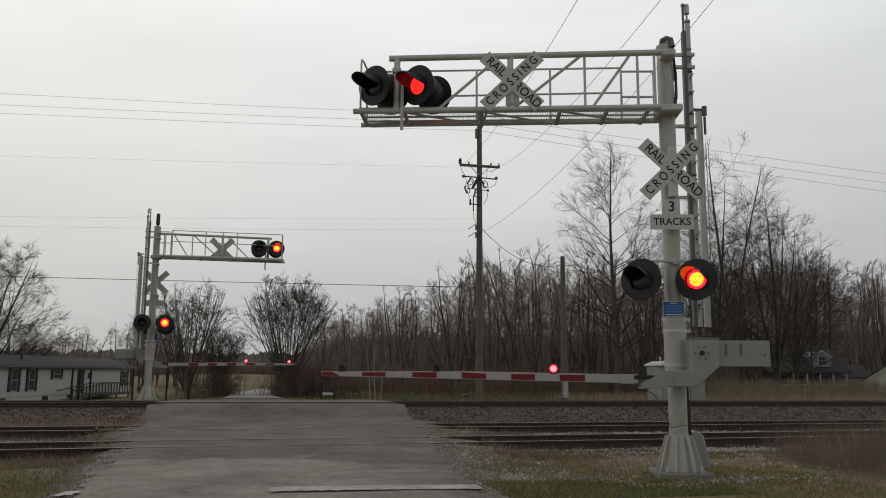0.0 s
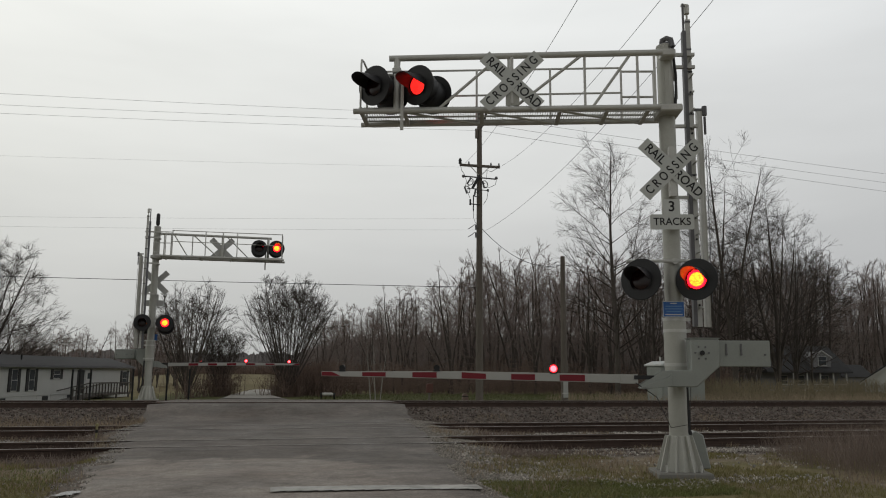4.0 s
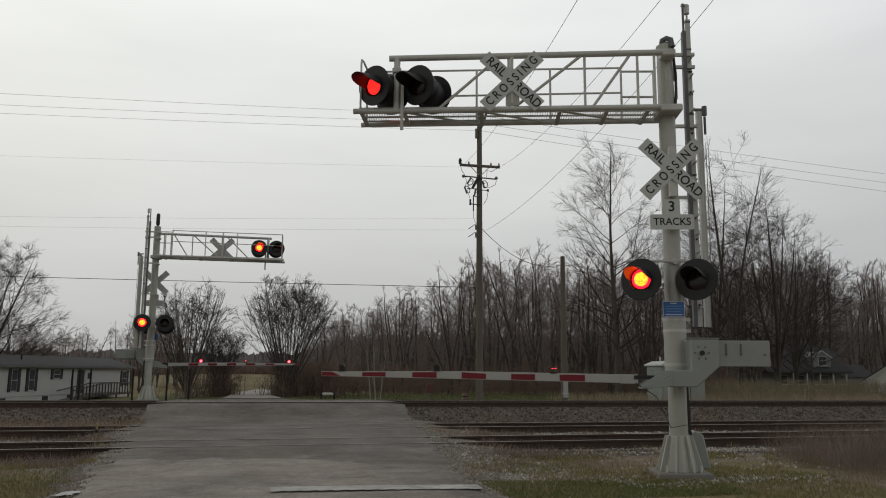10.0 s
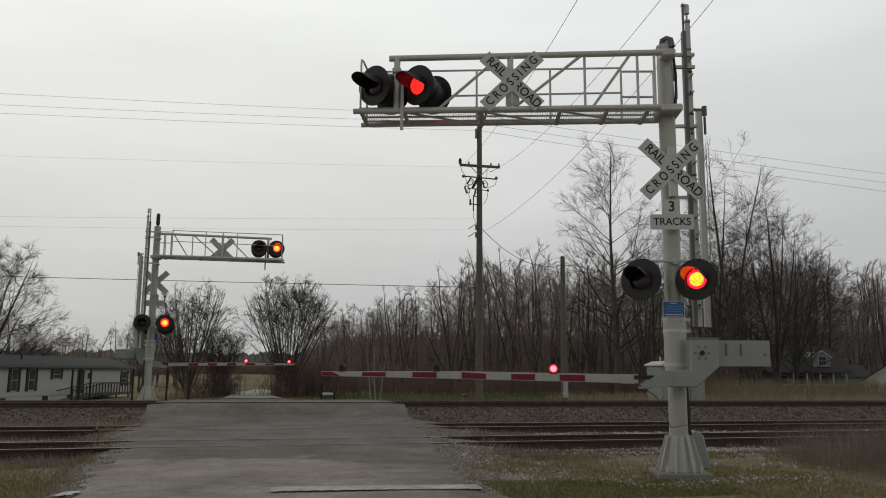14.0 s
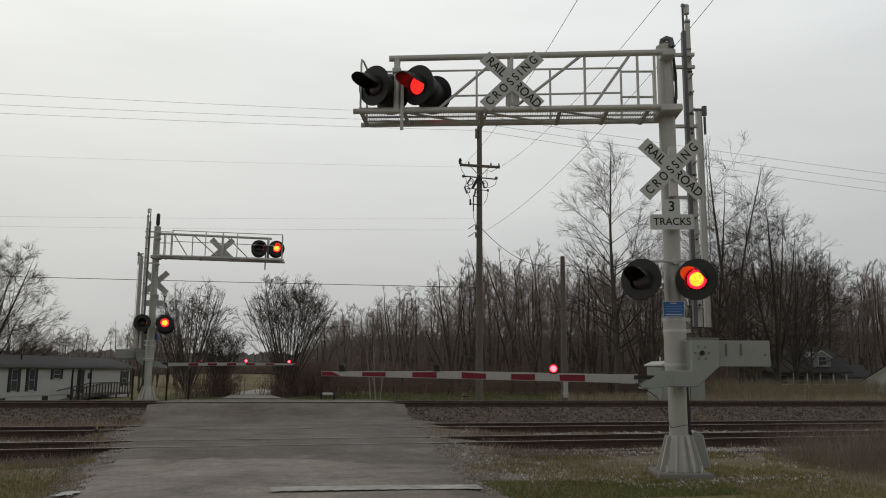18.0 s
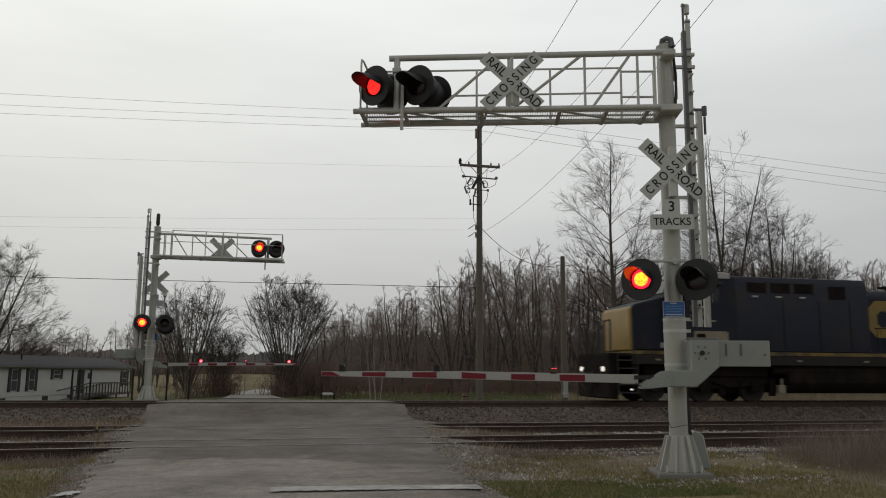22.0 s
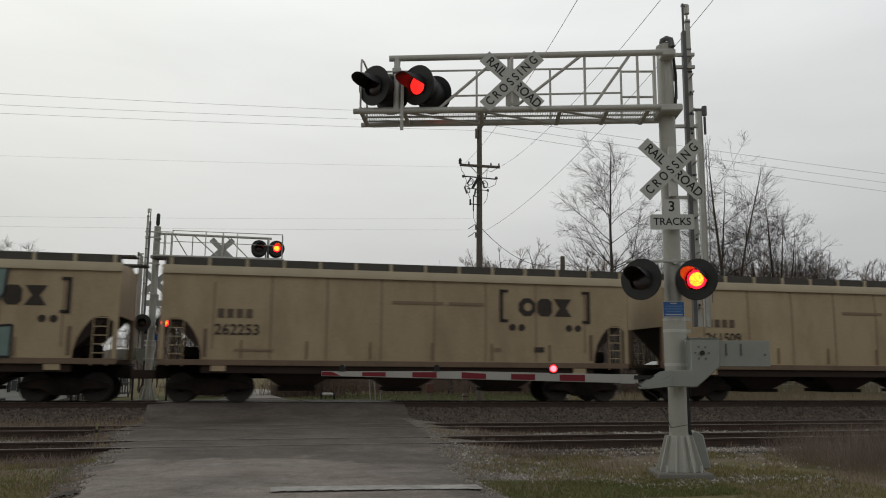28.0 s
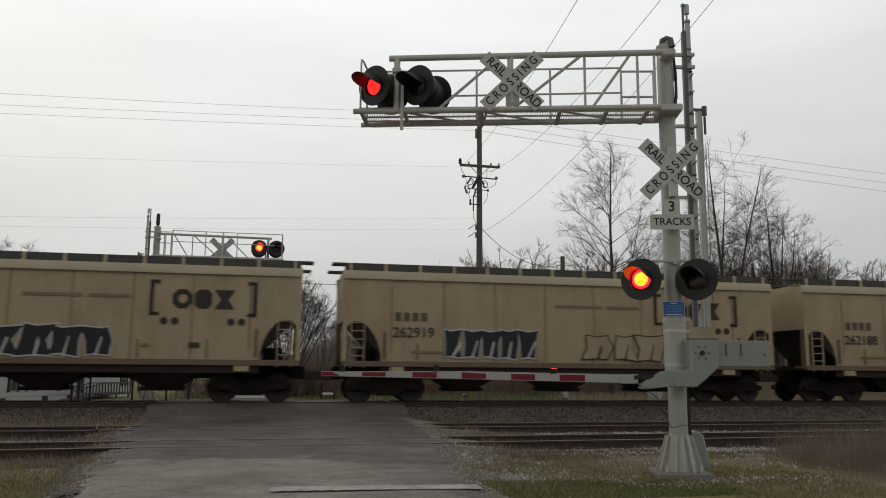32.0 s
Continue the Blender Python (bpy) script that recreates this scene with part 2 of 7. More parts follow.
def piecewise(t, rows):
    for (a, va), (b, vb) in zip(rows, rows[1:]):
        if t <= b:
            k = min(max((t - a) / (b - a), 0), 1)
            return va + (vb - va) * k
    return rows[-1][1]


VERGE = [(30.6, 0.16), (34, 0.08), (42, -0.17), (60, -0.23), (95, -0.62), (200, -1.1), (4000, -1.2)]
LAND = [(-80, 0.1), (8, 0.0), (14, -0.02), (15.2, -0.09), (24.2, -0.09), (25.9, 0.33), (29.2, 0.33), (30.6, 0.16), (34, 0.10),
        (42, -0.30), (60, -0.80), (95, -1.05), (200, -1.2), (4000, -1.2)]


def land(x, y):
    z = piecewise(y - (0.03 * x * 0.6 if 12 < y < 24 else 0), LAND)
    if y > 30.6:
        k = min(max((x + 0.17 * y) / 5.0, 0), 1)
        z += (piecewise(y, VERGE) - z) * k * k * (3 - 2 * k)
    if y > 95:      # the field beyond the lane rises towards its hedgerow
        k2 = min(max((0.10 * y - x) / (0.06 * y), 0), 1) * min(max((x + 0.20 * y) / (0.08 * y), 0), 1)
        z += k2 * piecewise(y, [(95, 0), (200, 1.3), (300, 1.75), (4000, 1.75)])
    near = max(0.0, 1 - abs(y - 6) / 30)
    return z + near * 0.035 * noise.noise((x * 0.35, y * 0.35, 0)) + 0.05 * noise.noise((x * 0.06, y * 0.06, 3)) * min(1, abs(y - 22) / 20)


def ground():
    def steps(lo, hi, fine_lo, fine_hi, d):
        out, s = [], d
        p = fine_lo
        while p > lo:
            out.append(p); s *= 1.35; p -= s
        out = [lo] + out[::-1]
        p = fine_lo
        while p < fine_hi:
            p += d; out.append(p)
        s = d
        while p < hi:
            s *= 1.35; p += s; out.append(min(p, hi))
        return out
    xs, ys = steps(-2500, 2500, -14, 30, 0.4), steps(-400, 4000, 6, 36, 0.35)
    vs = [(x, y, land(x, y)) for y in ys for x in xs]
    w = len(xs)
    fs = [(j * w + i, j * w + i + 1, (j + 1) * w + i + 1, (j + 1) * w + i) for j in range(len(ys) - 1) for i in range(w - 1)]
    me = bpy.data.meshes.new("ground")
    me.from_pydata(vs, [], fs)
    me.shade_smooth()
    me.materials.append(GROUND)
    tagged(new("ground", me), "late autumn grass, dirt and cinders beside the tracks", "ground", kind="structure")


def ground_material():
    m = bpy.data.materials.new("grass_dirt_and_cinders")
    m.use_nodes = True
    nt = m.node_tree
    N, L = nt.nodes, nt.links
    b = N["Principled BSDF"]
    b.inputs["Roughness"].default_value = 0.95
    b.inputs["Specular IOR Level"].default_value = 0.2
    tc = N.new("ShaderNodeTexCoord")
    sep = N.new("ShaderNodeSeparateXYZ")
    L.new(tc.outputs["Object"], sep.inputs[0])

    def nz(s, d=6, r=0.6):
        n = N.new("ShaderNodeTexNoise")
        n.inputs["Scale"].default_value, n.inputs["Detail"].default_value, n.inputs["Roughness"].default_value = s, d, r
        L.new(tc.outputs["Object"], n.inputs["Vector"])
        return n.outputs["Fac"]

    def ramp(src, *stops):
        r = N.new("ShaderNodeValToRGB")
        L.new(src, r.inputs[0])
        e = r.color_ramp.elements
        e[0].position, e[0].color = stops[0][0], (*stops[0][1], 1)
        e[1].position, e[1].color = stops[-1][0], (*stops[-1][1], 1)
        for p, c in stops[1:-1]:
            e.new(p).color = (*c, 1)
        return r.outputs[0]

    def mix(f, a, c):
        x = N.new("ShaderNodeMix"); x.data_type = "RGBA"
        L.new(f, x.inputs[0]); L.new(a, x.inputs[6]); L.new(c, x.inputs[7])
        return x.outputs[2]

    def rng(src, a, c, lo=0.0, hi=1.0):
        r = N.new("ShaderNodeMapRange")
        r.interpolation_type = "SMOOTHSTEP"
        L.new(src, r.inputs[0])
        for i, v in zip((1, 2, 3, 4), (a, c, lo, hi)):
            r.inputs[i].default_value = v
        return r.outputs[0]

    def mth(op, a, c):
        x = N.new("ShaderNodeMath"); x.operation = op
        for i, v in enumerate((a, c)):
            if isinstance(v, float):
                x.inputs[i].default_value = v
            else:
                L.new(v, x.inputs[i])
        return x.outputs[0]

    grass = ramp(nz(1.1), (0.30, (0.130, 0.132, 0.048)), (0.5, (0.200, 0.175, 0.078)), (0.72, (0.30, 0.236, 0.140)))
    straw = ramp(nz(5), (0.3, (0.16, 0.130, 0.092)), (0.7, (0.31, 0.255, 0.185)))
    cinder = ramp(nz(9), (0.3, (0.070, 0.056, 0.048)), (0.55, (0.155, 0.132, 0.115)), (0.75, (0.31, 0.275, 0.235)))
    field = ramp(nz(0.05), (0.3, (0.165, 0.138, 0.066)), (0.7, (0.250, 0.208, 0.112)))
    wob = mth("MULTIPLY", mth("SUBTRACT", nz(0.8), 0.5), 3.2)
    y = mth("ADD", sep.outputs["Y"], wob)
    c = mix(rng(nz(0.55), 0.42, 0.62), grass, straw)
    c = mix(rng(y, 12.4, 14.2), c, straw)
    c = mix(rng(y, 14.0, 15.6), c, cinder)
    # pale gravel shoulders either side of the road
    xw = mth("ADD", sep.outputs["X"], mth("MULTIPLY", mth("SUBTRACT", nz(1.3), 0.5), 2.4))
    on = mth("MULTIPLY", rng(xw, -3.2, -2.6), rng(xw, 5.2, 4.2))
    on = mth("MULTIPLY", on, rng(y, 24.5, 23.0))
    gravel = ramp(nz(14), (0.3, (0.21, 0.185, 0.16)), (0.55, (0.34, 0.31, 0.27)), (0.75, (0.48, 0.44, 0.39)))
    c = mix(on, c, gravel)
    verge = ramp(nz(0.9), (0.3, (0.075, 0.088, 0.030)), (0.55, (0.105, 0.110, 0.042)), (0.75, (0.19, 0.17, 0.08)))
    c = mix(rng(y, 29.5, 32.0), c, verge)
    c = mix(rng(y, 64.0, 78.0), c, grass)
    c = mix(rng(y, 75.0, 95.0), c, field)
    fine = rng(nz(45, 3), 0.3, 0.7, 0.72, 1.25)
    sc = N.new("ShaderNodeVectorMath"); sc.operation = "SCALE"
    L.new(c, sc.inputs[0]); L.new(fine, sc.inputs["Scale"])
    L.new(sc.outputs[0], b.inputs["Base Color"])
    bp = N.new("ShaderNodeBump")
    bp.inputs["Strength"].default_value, bp.inputs["Distance"].default_value = 0.6, 0.03
    L.new(nz(22, 6), bp.inputs["Height"]); L.new(bp.outputs[0], b.inputs["Normal"])
    return m


GROUND = ground_material()
ground()


def asphalt():
    m = bpy.data.materials.new("worn_patched_asphalt")
    m.use_nodes = True
    nt = m.node_tree
    N, L = nt.nodes, nt.links
    b = N["Principled BSDF"]
    tc = N.new("ShaderNodeTexCoord")

    def nz(scale, stretch=(1, 1, 1), detail=6, rough=0.6):
        mp, n = N.new("ShaderNodeMapping"), N.new("ShaderNodeTexNoise")
        mp.inputs["Scale"].default_value = stretch
        L.new(tc.outputs["Object"], mp.inputs[0]); L.new(mp.outputs[0], n.inputs["Vector"])
        n.inputs["Scale"].default_value, n.inputs["Detail"].default_value, n.inputs["Roughness"].default_value = scale, detail, rough
        return n.outputs["Fac"]

    def rng(src, lo, hi, a, c):
        r = N.new("ShaderNodeMapRange")
        L.new(src, r.inputs[0])
        for i, v in zip((1, 2, 3, 4), (lo, hi, a, c)):
            r.inputs[i].default_value = v
        return r.outputs[0]

    def mul(a, c):
        x = N.new("ShaderNodeMath"); x.operation = "MULTIPLY"
        L.new(a, x.inputs[0]); L.new(c, x.inputs[1])
        return x.outputs[0]
    def add(a, c):
        x = N.new("ShaderNodeMath"); x.operation = "ADD"
        for i, v in enumerate((a, c)):
            if isinstance(v, float):
                x.inputs[i].default_value = v
            else:
                L.new(v, x.inputs[i])
        return x.outputs[0]
    patch = rng(nz(0.75, (0.7, 1.0, 1), 9, 0.68), 0.34, 0.66, 0.66, 1.28)
    streak = rng(nz(1.9, (0.45, 1.3, 1), 10, 0.75), 0.35, 0.65, 0.86, 1.13)
    grit = mul(rng(nz(38, (1, 1, 1), 4, 0.75), 0.30, 0.72, 0.58, 1.45), rng(nz(7, (1, 1, 1), 6, 0.75), 0.3, 0.7, 0.76, 1.26))
    # a newer pale course ends in a ragged edge short of the sidings
    sep = N.new("ShaderNodeSeparateXYZ")
    L.new(tc.outputs["Object"], sep.inputs[0])
    edge = add(add(sep.outputs["Y"], rng(nz(0.42, (1, 1, 1), 5), 0.3, 0.7, -2.2, 2.2)), rng(nz(3.0, (1, 1, 1), 6, 0.7), 0.3, 0.7, -0.35, 0.35))
    pale = rng(edge, 14.4, 13.6, 0.0, 1.0)
    side = rng(add(sep.outputs["X"], rng(nz(0.8), 0.3, 0.7, -0.7, 0.7)), 2.1, 1.5, 0.25, 1.0)
    course = rng(mul(pale, side), 0.0, 1.0, 0.84, 1.55)
    # loose stones and dark crumbs lie over the sidings
    loose = rng(nz(16, (1, 1, 1), 3, 0.6), 0.60, 0.68, 0.0, 1.0)
    band = mul(rng(edge, 14.2, 15.2, 0.0, 1.0), rng(sep.outputs["Y"], 24.5, 23.0, 0.0, 1.0))
    crumbs = rng(mul(loose, band), 0.0, 1.0, 1.0, 0.52)
    k = mul(mul(mul(mul(patch, streak), grit), course), crumbs)
    tint = N.new("ShaderNodeValToRGB")
    L.new(nz(0.35), tint.inputs[0])
    e = tint.color_ramp.elements
    e[0].position, e[0].color = 0.38, (0.172, 0.146, 0.126, 1)
    e[1].position, e[1].color = 0.62, (0.198, 0.177, 0.157, 1)
    sc = N.new("ShaderNodeVectorMath"); sc.operation = "SCALE"
    L.new(tint.outputs[0], sc.inputs[0]); L.new(k, sc.inputs["Scale"])
    L.new(sc.outputs[0], b.inputs["Base Color"])
    L.new(rng(nz(0.9), 0.3, 0.7, 0.62, 0.95), b.inputs["Roughness"])
    bp = N.new("ShaderNodeBump")
    bp.inputs["Strength"].default_value, bp.inputs["Distance"].default_value = 0.55, 0.012
    L.new(nz(55, (1, 1, 1), 5, 0.7), bp.inputs["Height"]); L.new(bp.outputs[0], b.inputs["Normal"])
    return m


ASPHALT = asphalt()
ROAD_Z = [(-60, 0.13), (4, 0.05), (10, 0.03), (13, 0.05), (15.8, 0.094), (24.0, 0.097), (24.8, 0.16), (26.2, 0.50), (28.9, 0.548), (31, 0.42), (36, 0.12), (42, -0.10), (60, -0.16), (95, -0.55), (200, -1.02)]
ROAD_L = [(-60, -2.6), (11, -2.62), (15.4, -2.9), (21, -3.75), (29, -3.85), (34, -3.4), (60, -3.3), (80, -2.9), (110, -1.0), (200, 9)]
ROAD_R = [(-60, 2.85), (11, 2.86), (14, 3.15), (17, 3.6), (22, 4.2), (29, 4.15), (34, 3.0), (45, 1.2), (60, -0.4), (80, 0.2), (110, 2.2), (200, 12.5)]


def road():
    vs, fs = [], []
    ys = [-60, -20, 0] + [4 + 0.4 * i for i in range(90)] + [41 + 3 * i for i in range(20)] + [110, 130, 160, 200]
    n = 16
    for y in ys:
        l, r, z = piecewise(y, ROAD_L), piecewise(y, ROAD_R), piecewise(y, ROAD_Z)
        if y > 6:
            l += 0.26 * noise.noise((y * 0.7, 0, 1)) + 0.14 * noise.noise((y * 2.6, 5, 1))
            r += 0.26 * noise.noise((y * 0.7, 0, 7)) + 0.14 * noise.noise((y * 2.8, 5, 9))
        for i in range(n + 1):
            k = i / n
            x = l + (r - l) * k
            crown = 0.03 * (1 - (2 * k - 1) ** 2) if y < 14 else 0.0
            edge = -0.03 if i in (0, n) else 0
            vs.append((x, y, z + crown + edge + (0.012 if y < 14 or y > 29 else 0.004) * noise.noise((x * 0.8, y * 0.8, 2))))
        vs.append((r + 0.02, y, z - 0.5))
        vs.append((l - 0.02, y, z - 0.5))
    w = n + 3
    for j in range(len(ys) - 1):
        for i in range(w):
            a, c = j * w + i, j * w + (i + 1) % w
            fs.append((a, c, c + w, a + w))
    me = bpy.data.meshes.new("road")
    me.from_pydata(vs, [], fs)
    me.shade_smooth()
    me.set_sharp_from_angle(angle=radians(40))
    me.materials.append(ASPHALT)
    rd = tagged(new("road", me), "patched grey asphalt road climbing over the railway", "road", kind="structure")
    # flangeways beside the rails and a plank at the main line
    for y0, sk, top in ((NEAR_Y, NEAR_SKEW, 0.0985), (MID_Y, MID_SKEW, 0.1005)):
        for s in (-0.7535, 0.7535):
            for d, wd in ((0.075 * (-1 if s > 0 else 1), 0.05), (0.062 * (1 if s > 0 else -1), 0.03)):
                c = y0 + s + d
                m = Mesh()
                for i in range(26):
                    x0, x1 = -3.7 + i * 0.3, -3.7 + (i + 1) * 0.3
                    if x1 > 4.05:
                        break
                    w0, w1 = [wd * (0.8 + 0.5 * noise.noise((x * 1.7, c, 5))) for x in (x0, x1)]
                    m.add([(x0, c + sk * x0 - w0, top), (x1, c + sk * x1 - w1, top), (x1, c + sk * x1 + w1, top), (x0, c + sk * x0 + w0, top)], [(0, 1, 2, 3)])
                part("flangeway", m, FLANGEWAY, rd, "dark broken groove beside the rail")
    ln = Mesh()
    stops = [50 + 3 * i for i in range(14)]
    for y0, y1 in zip(stops, stops[1:]):
        q = [(piecewise(y, ROAD_L) + 0.25 + 0.2 * noise.noise((y, 0, 3)), piecewise(y, ROAD_R) - 0.25 + 0.2 * noise.noise((y, 4, 3)), y, piecewise(y, ROAD_Z) + 0.03) for y in (y0, y1)]
        ln.add([(q[0][0], y0, q[0][3]), (q[0][1], y0, q[0][3]), (q[1][1], y1, q[1][3]), (q[1][0], y1, q[1][3])], [(0, 1, 2, 3)])
    part("lane_surface", ln, LANEGRAVEL, rd, "pale gravel surface of the lane")
    lm = Mesh()
    for i in range(14):
        x0, x1 = -0.02 + 2.72 * i / 14, -0.02 + 2.72 * (i + 1) / 14
        z = [0.067 - 0.030 * (2 * ((x + 2.62) / 5.48) - 1) ** 2 + 0.012 for x in (x0, x1)]
        lm.add([(x0, 10.28, z[0]), (x1, 10.34, z[1]), (x1, 10.72, z[1]), (x0, 10.68, z[0])], [(0, 1, 2, 3)])
    part("stop_line", lm, LINE, rd, "worn white painted stop line")


LANEGRAVEL = mat("pale_lane_gravel", (0.40, 0.385, 0.35), 0.9, 0, 0.2, 0.6, 20, 0.2, (0.25, 0.22, 0.18), 0.5, 0.8)
FLANGEWAY = mat("broken_dark_groove", (0.045, 0.040, 0.036), 0.95, 0, 0.4, 2, 30, 0.4, (0.12, 0.11, 0.10), 0.9, 2.2)
LINE = mat("worn_road_paint", (0.52, 0.51, 0.48), 0.75, 0, 0.1, 3, 50, 0.2, (0.2, 0.19, 0.18), 0.8, 2.5)
road()


DIRT = mat("weedy_dirt", (0.135, 0.105, 0.080), 0.95, 0, 0.45, 1.2, 24, 0.5, (0.075, 0.058, 0.044), 0.8, 1.8)
APRON = mat("dirty_gravel", (0.215, 0.190, 0.162), 0.95, 0, 0.45, 0.9, 22, 0.5, (0.125, 0.105, 0.082), 0.75, 1.6)


APRONS = ((ROAD_R, 1, 11.5, 24.6, 2.5), (ROAD_L, -1, 10.2, 24.4, 1.1))      # road edge, side, from, to, width


def apron_width(y, side, y0, y1, wide):
    return wide * (0.75 + 0.55 * noise.noise((y * 0.55, 3, side * 5)) + 0.25 * noise.noise((y * 2.3, 8, side))) * max(0.05, min(1, (y - y0) / 1.2 + 0.15, (y1 - y) / 1.0 + 0.15))


def apron_height(x, y, k):
    top = min(piecewise(y, ROAD_Z), 0.12) - 0.012
    return top + (land(x, y) - 0.06 - top) * k ** 1.6 + 0.022 * noise.noise((x * 2.2, y * 2.2, 6)) * (1 - k)


def surface(x, y):
    """Top of the ground or of the gravel banked on it."""
    z = land(x, y)
    for edge, side, y0, y1, wide in APRONS:
        if y0 < y < y1:
            w = apron_width(y, side, y0, y1, wide)
            k = ((x - piecewise(y, edge)) * side + 0.28) / (w + 0.28)
            if 0 < k < 1:
                z = max(z, apron_height(x, y, k))
    return z


def apron(label, edge, side, y0, y1, wide):
    """Loose gravel banked against the road, over the ends of the ties and rails."""
    vs, n = [], 14
    for y in [y0 + (y1 - y0) * i / 60 for i in range(61)]:
        w = apron_width(y, side, y0, y1, wide)
        for i in range(n + 1):
            x = piecewise(y, edge) + side * (-0.28 + (w + 0.28) * i / n)
            vs.append((x, y, apron_height(x, y, i / n)))
    fs = [(j * (n + 1) + i, j * (n + 1) + i + 1, (j + 1) * (n + 1) + i + 1, (j + 1) * (n + 1) + i) for j in range(60) for i in range(n)]
    me = bpy.data.meshes.new("road_shoulder")
    me.from_pydata(vs, [], fs)
    me.shade_smooth()
    me.materials.append(APRON if side > 0 else DIRT)
    tagged(new("road_shoulder", me), label, "gravel", kind="structure")


apron("brown gravel banked over the siding rails beside the road", *APRONS[0])
apron("weedy brown gravel along the road edge at the sidings", *APRONS[1])


# ---- tracks ----
RAIL = [(-0.07, 0), (0.07, 0), (0.07, 0.012), (0.012, 0.03), (0.012, 0.125), (0.036, 0.135), (0.036, 0.166), (0.028, 0.172), (-0.028, 0.172), (-0.036, 0.166), (-0.036, 0.135), (-0.012, 0.125), (-0.012, 0.03), (-0.07, 0.012)]


def track(label, y0, skew, top, x0, x1, sides):
    a = math.atan(skew)
    tr = thing("railway_track", label, "railway track", pose(0, y0, top - 0.172, 0, 0, math.degrees(a)), "tracks over the road", "structure")
    for s in (-0.7535, 0.7535):
        rl = Mesh().prism([(s + p, z) for p, z in RAIL], x0, x1, "yz")
        ob = part("rail", rl, RUST, tr, "rusty steel rail with a worn bright head")
        part("rail_head", Mesh().prism([(s - 0.027, 0.1725), (s + 0.027, 0.1725), (s + 0.025, 0.1745), (s - 0.025, 0.1745)], x0, x1, "yz"), RAILTOP, ob)
    tie = Mesh().box(-0.11, -1.3, -0.17, 0.11, 1.3, 0.0).data("tie", TIE, 0.012)
    plate = Mesh()
    for s in (-0.7535, 0.7535):
        plate.box(-0.09, s - 0.16, 0.0, 0.09, s + 0.16, 0.012)
    rest = Mesh()
    rng = random.Random(int(y0 * 10))
    x = x0 + 0.3
    while x < x1:
        near = -13 < x < 27
        on_road = sides[0] < x < sides[1]
        mt = pose(x, rng.uniform(-0.04, 0.04), -0.004 - rng.random() * 0.02, 0, 0, rng.uniform(-1.2, 1.2))
        if near and not on_road:
            part("tie", tie, TIE, tr, m=mt)
        elif not near:
            rest.box(-0.11, -1.3, -0.17, 0.11, 1.3, 0.0, mt)
        x += 0.52
    tagged(part("far_ties", rest, TIE, tr), kind="stuff")


track("old siding track with rusty rails and weathered ties", NEAR_Y, NEAR_SKEW, NEAR_TOP, -60, 90, (-3.2, 4.0))
track("second siding track with rusty rails on cinders", MID_Y, MID_SKEW, MID_TOP, -60, 90, (-3.8, 4.3))
track("main line track on raised stone ballast", MAIN_Y, 0.0, MAIN_TOP, -180, 460, (-3.9, 4.2))

# ---- crossing signals ----


def top_reach(a):
    """How far the hood reaches at the angle a round the lens: 1 over the top, 0 at the sides."""
    k = min(max((radians(84) - abs(a - pi / 2)) / radians(58), 0), 1)
    return sqrt(k * (2 - k))


def lamp_meshes():
    d = {}
    d["background"] = Mesh().lathe([(0.165, 0.0), (0.318, 0.0), (0.325, -0.012), (0.318, -0.02), (0.165, -0.016), (0.165, 0.0)], 32).data("background", BLACK)
    # a bowl that holds the lens, open to the front (+y)
    d["housing"] = Mesh().lathe([(0.166, 0.02), (0.166, -0.018), (0.222, -0.022), (0.224, -0.24), (0.20, -0.30), (0.12, -0.33), (0.0, -0.335)], 24).data("housing", BLACK)
    # hood over the lens, cut away below
    hood = Mesh()
    n, ln = 26, 0.42
    ang = [radians(-52 + (284) * i / n) for i in range(n + 1)]
    vs = []
    for r in (0.170, 0.164):
        for k in (0, 1):
            for a in ang:
                depth = 0.0 if k == 0 else (0.035 + (ln - 0.035) * top_reach(a))
                vs.append((r * cos(a), depth, r * sin(a) - (0.03 * k)))
    w = n + 1
    fs = []
    for i in range(n):
        fs += [(i, i + 1, w + i + 1, w + i), (2 * w + i, 3 * w + i, 3 * w + i + 1, 2 * w + i + 1), (w + i, w + i + 1, 3 * w + i + 1, 3 * w + i)]
    fs += [(0, w, 3 * w, 2 * w), (n, 2 * w + n, 3 * w + n, w + n)]
    d["visor"] = hood.add(vs, fs).data("visor", BLACK)
    return d


LAMP = lamp_meshes()


def lens_mesh(lit):
    """A lens unit that turns on an upright pin behind the opening: the LED face on +y, plain dark red glass on +x."""
    off, r = 0.150, 0.164
    cap = [(0.0, off + 0.016), (0.06, off + 0.014), (0.122, off + 0.009), (0.145, off + 0.003), (r, off)]
    bm = bmesh.new()
    for axis, k in (("y", 0), ("x", 1)):
        me = Mesh().lathe([(r_ * (0.9 if k == 0 else 1.0), h) for r_, h in cap], 28, axis).data("lens", lit)
        n = len(bm.faces)
        bm.from_mesh(me)
        for f in list(bm.faces)[n:]:
            f.material_index = k
            if k == 0 and f.calc_center_median().xz.length > 0.112:
                f.material_index = 2
    bm.to_mesh(me)
    bm.free()
    me.materials.append(LENSDARK)
    me.materials.append(LEDEDGE if lit == LED else lit)
    return me


LENS = {True: lens_mesh(LED), False: lens_mesh(LEDSIDE)}
BLINKERS = []      # (lens, phase)


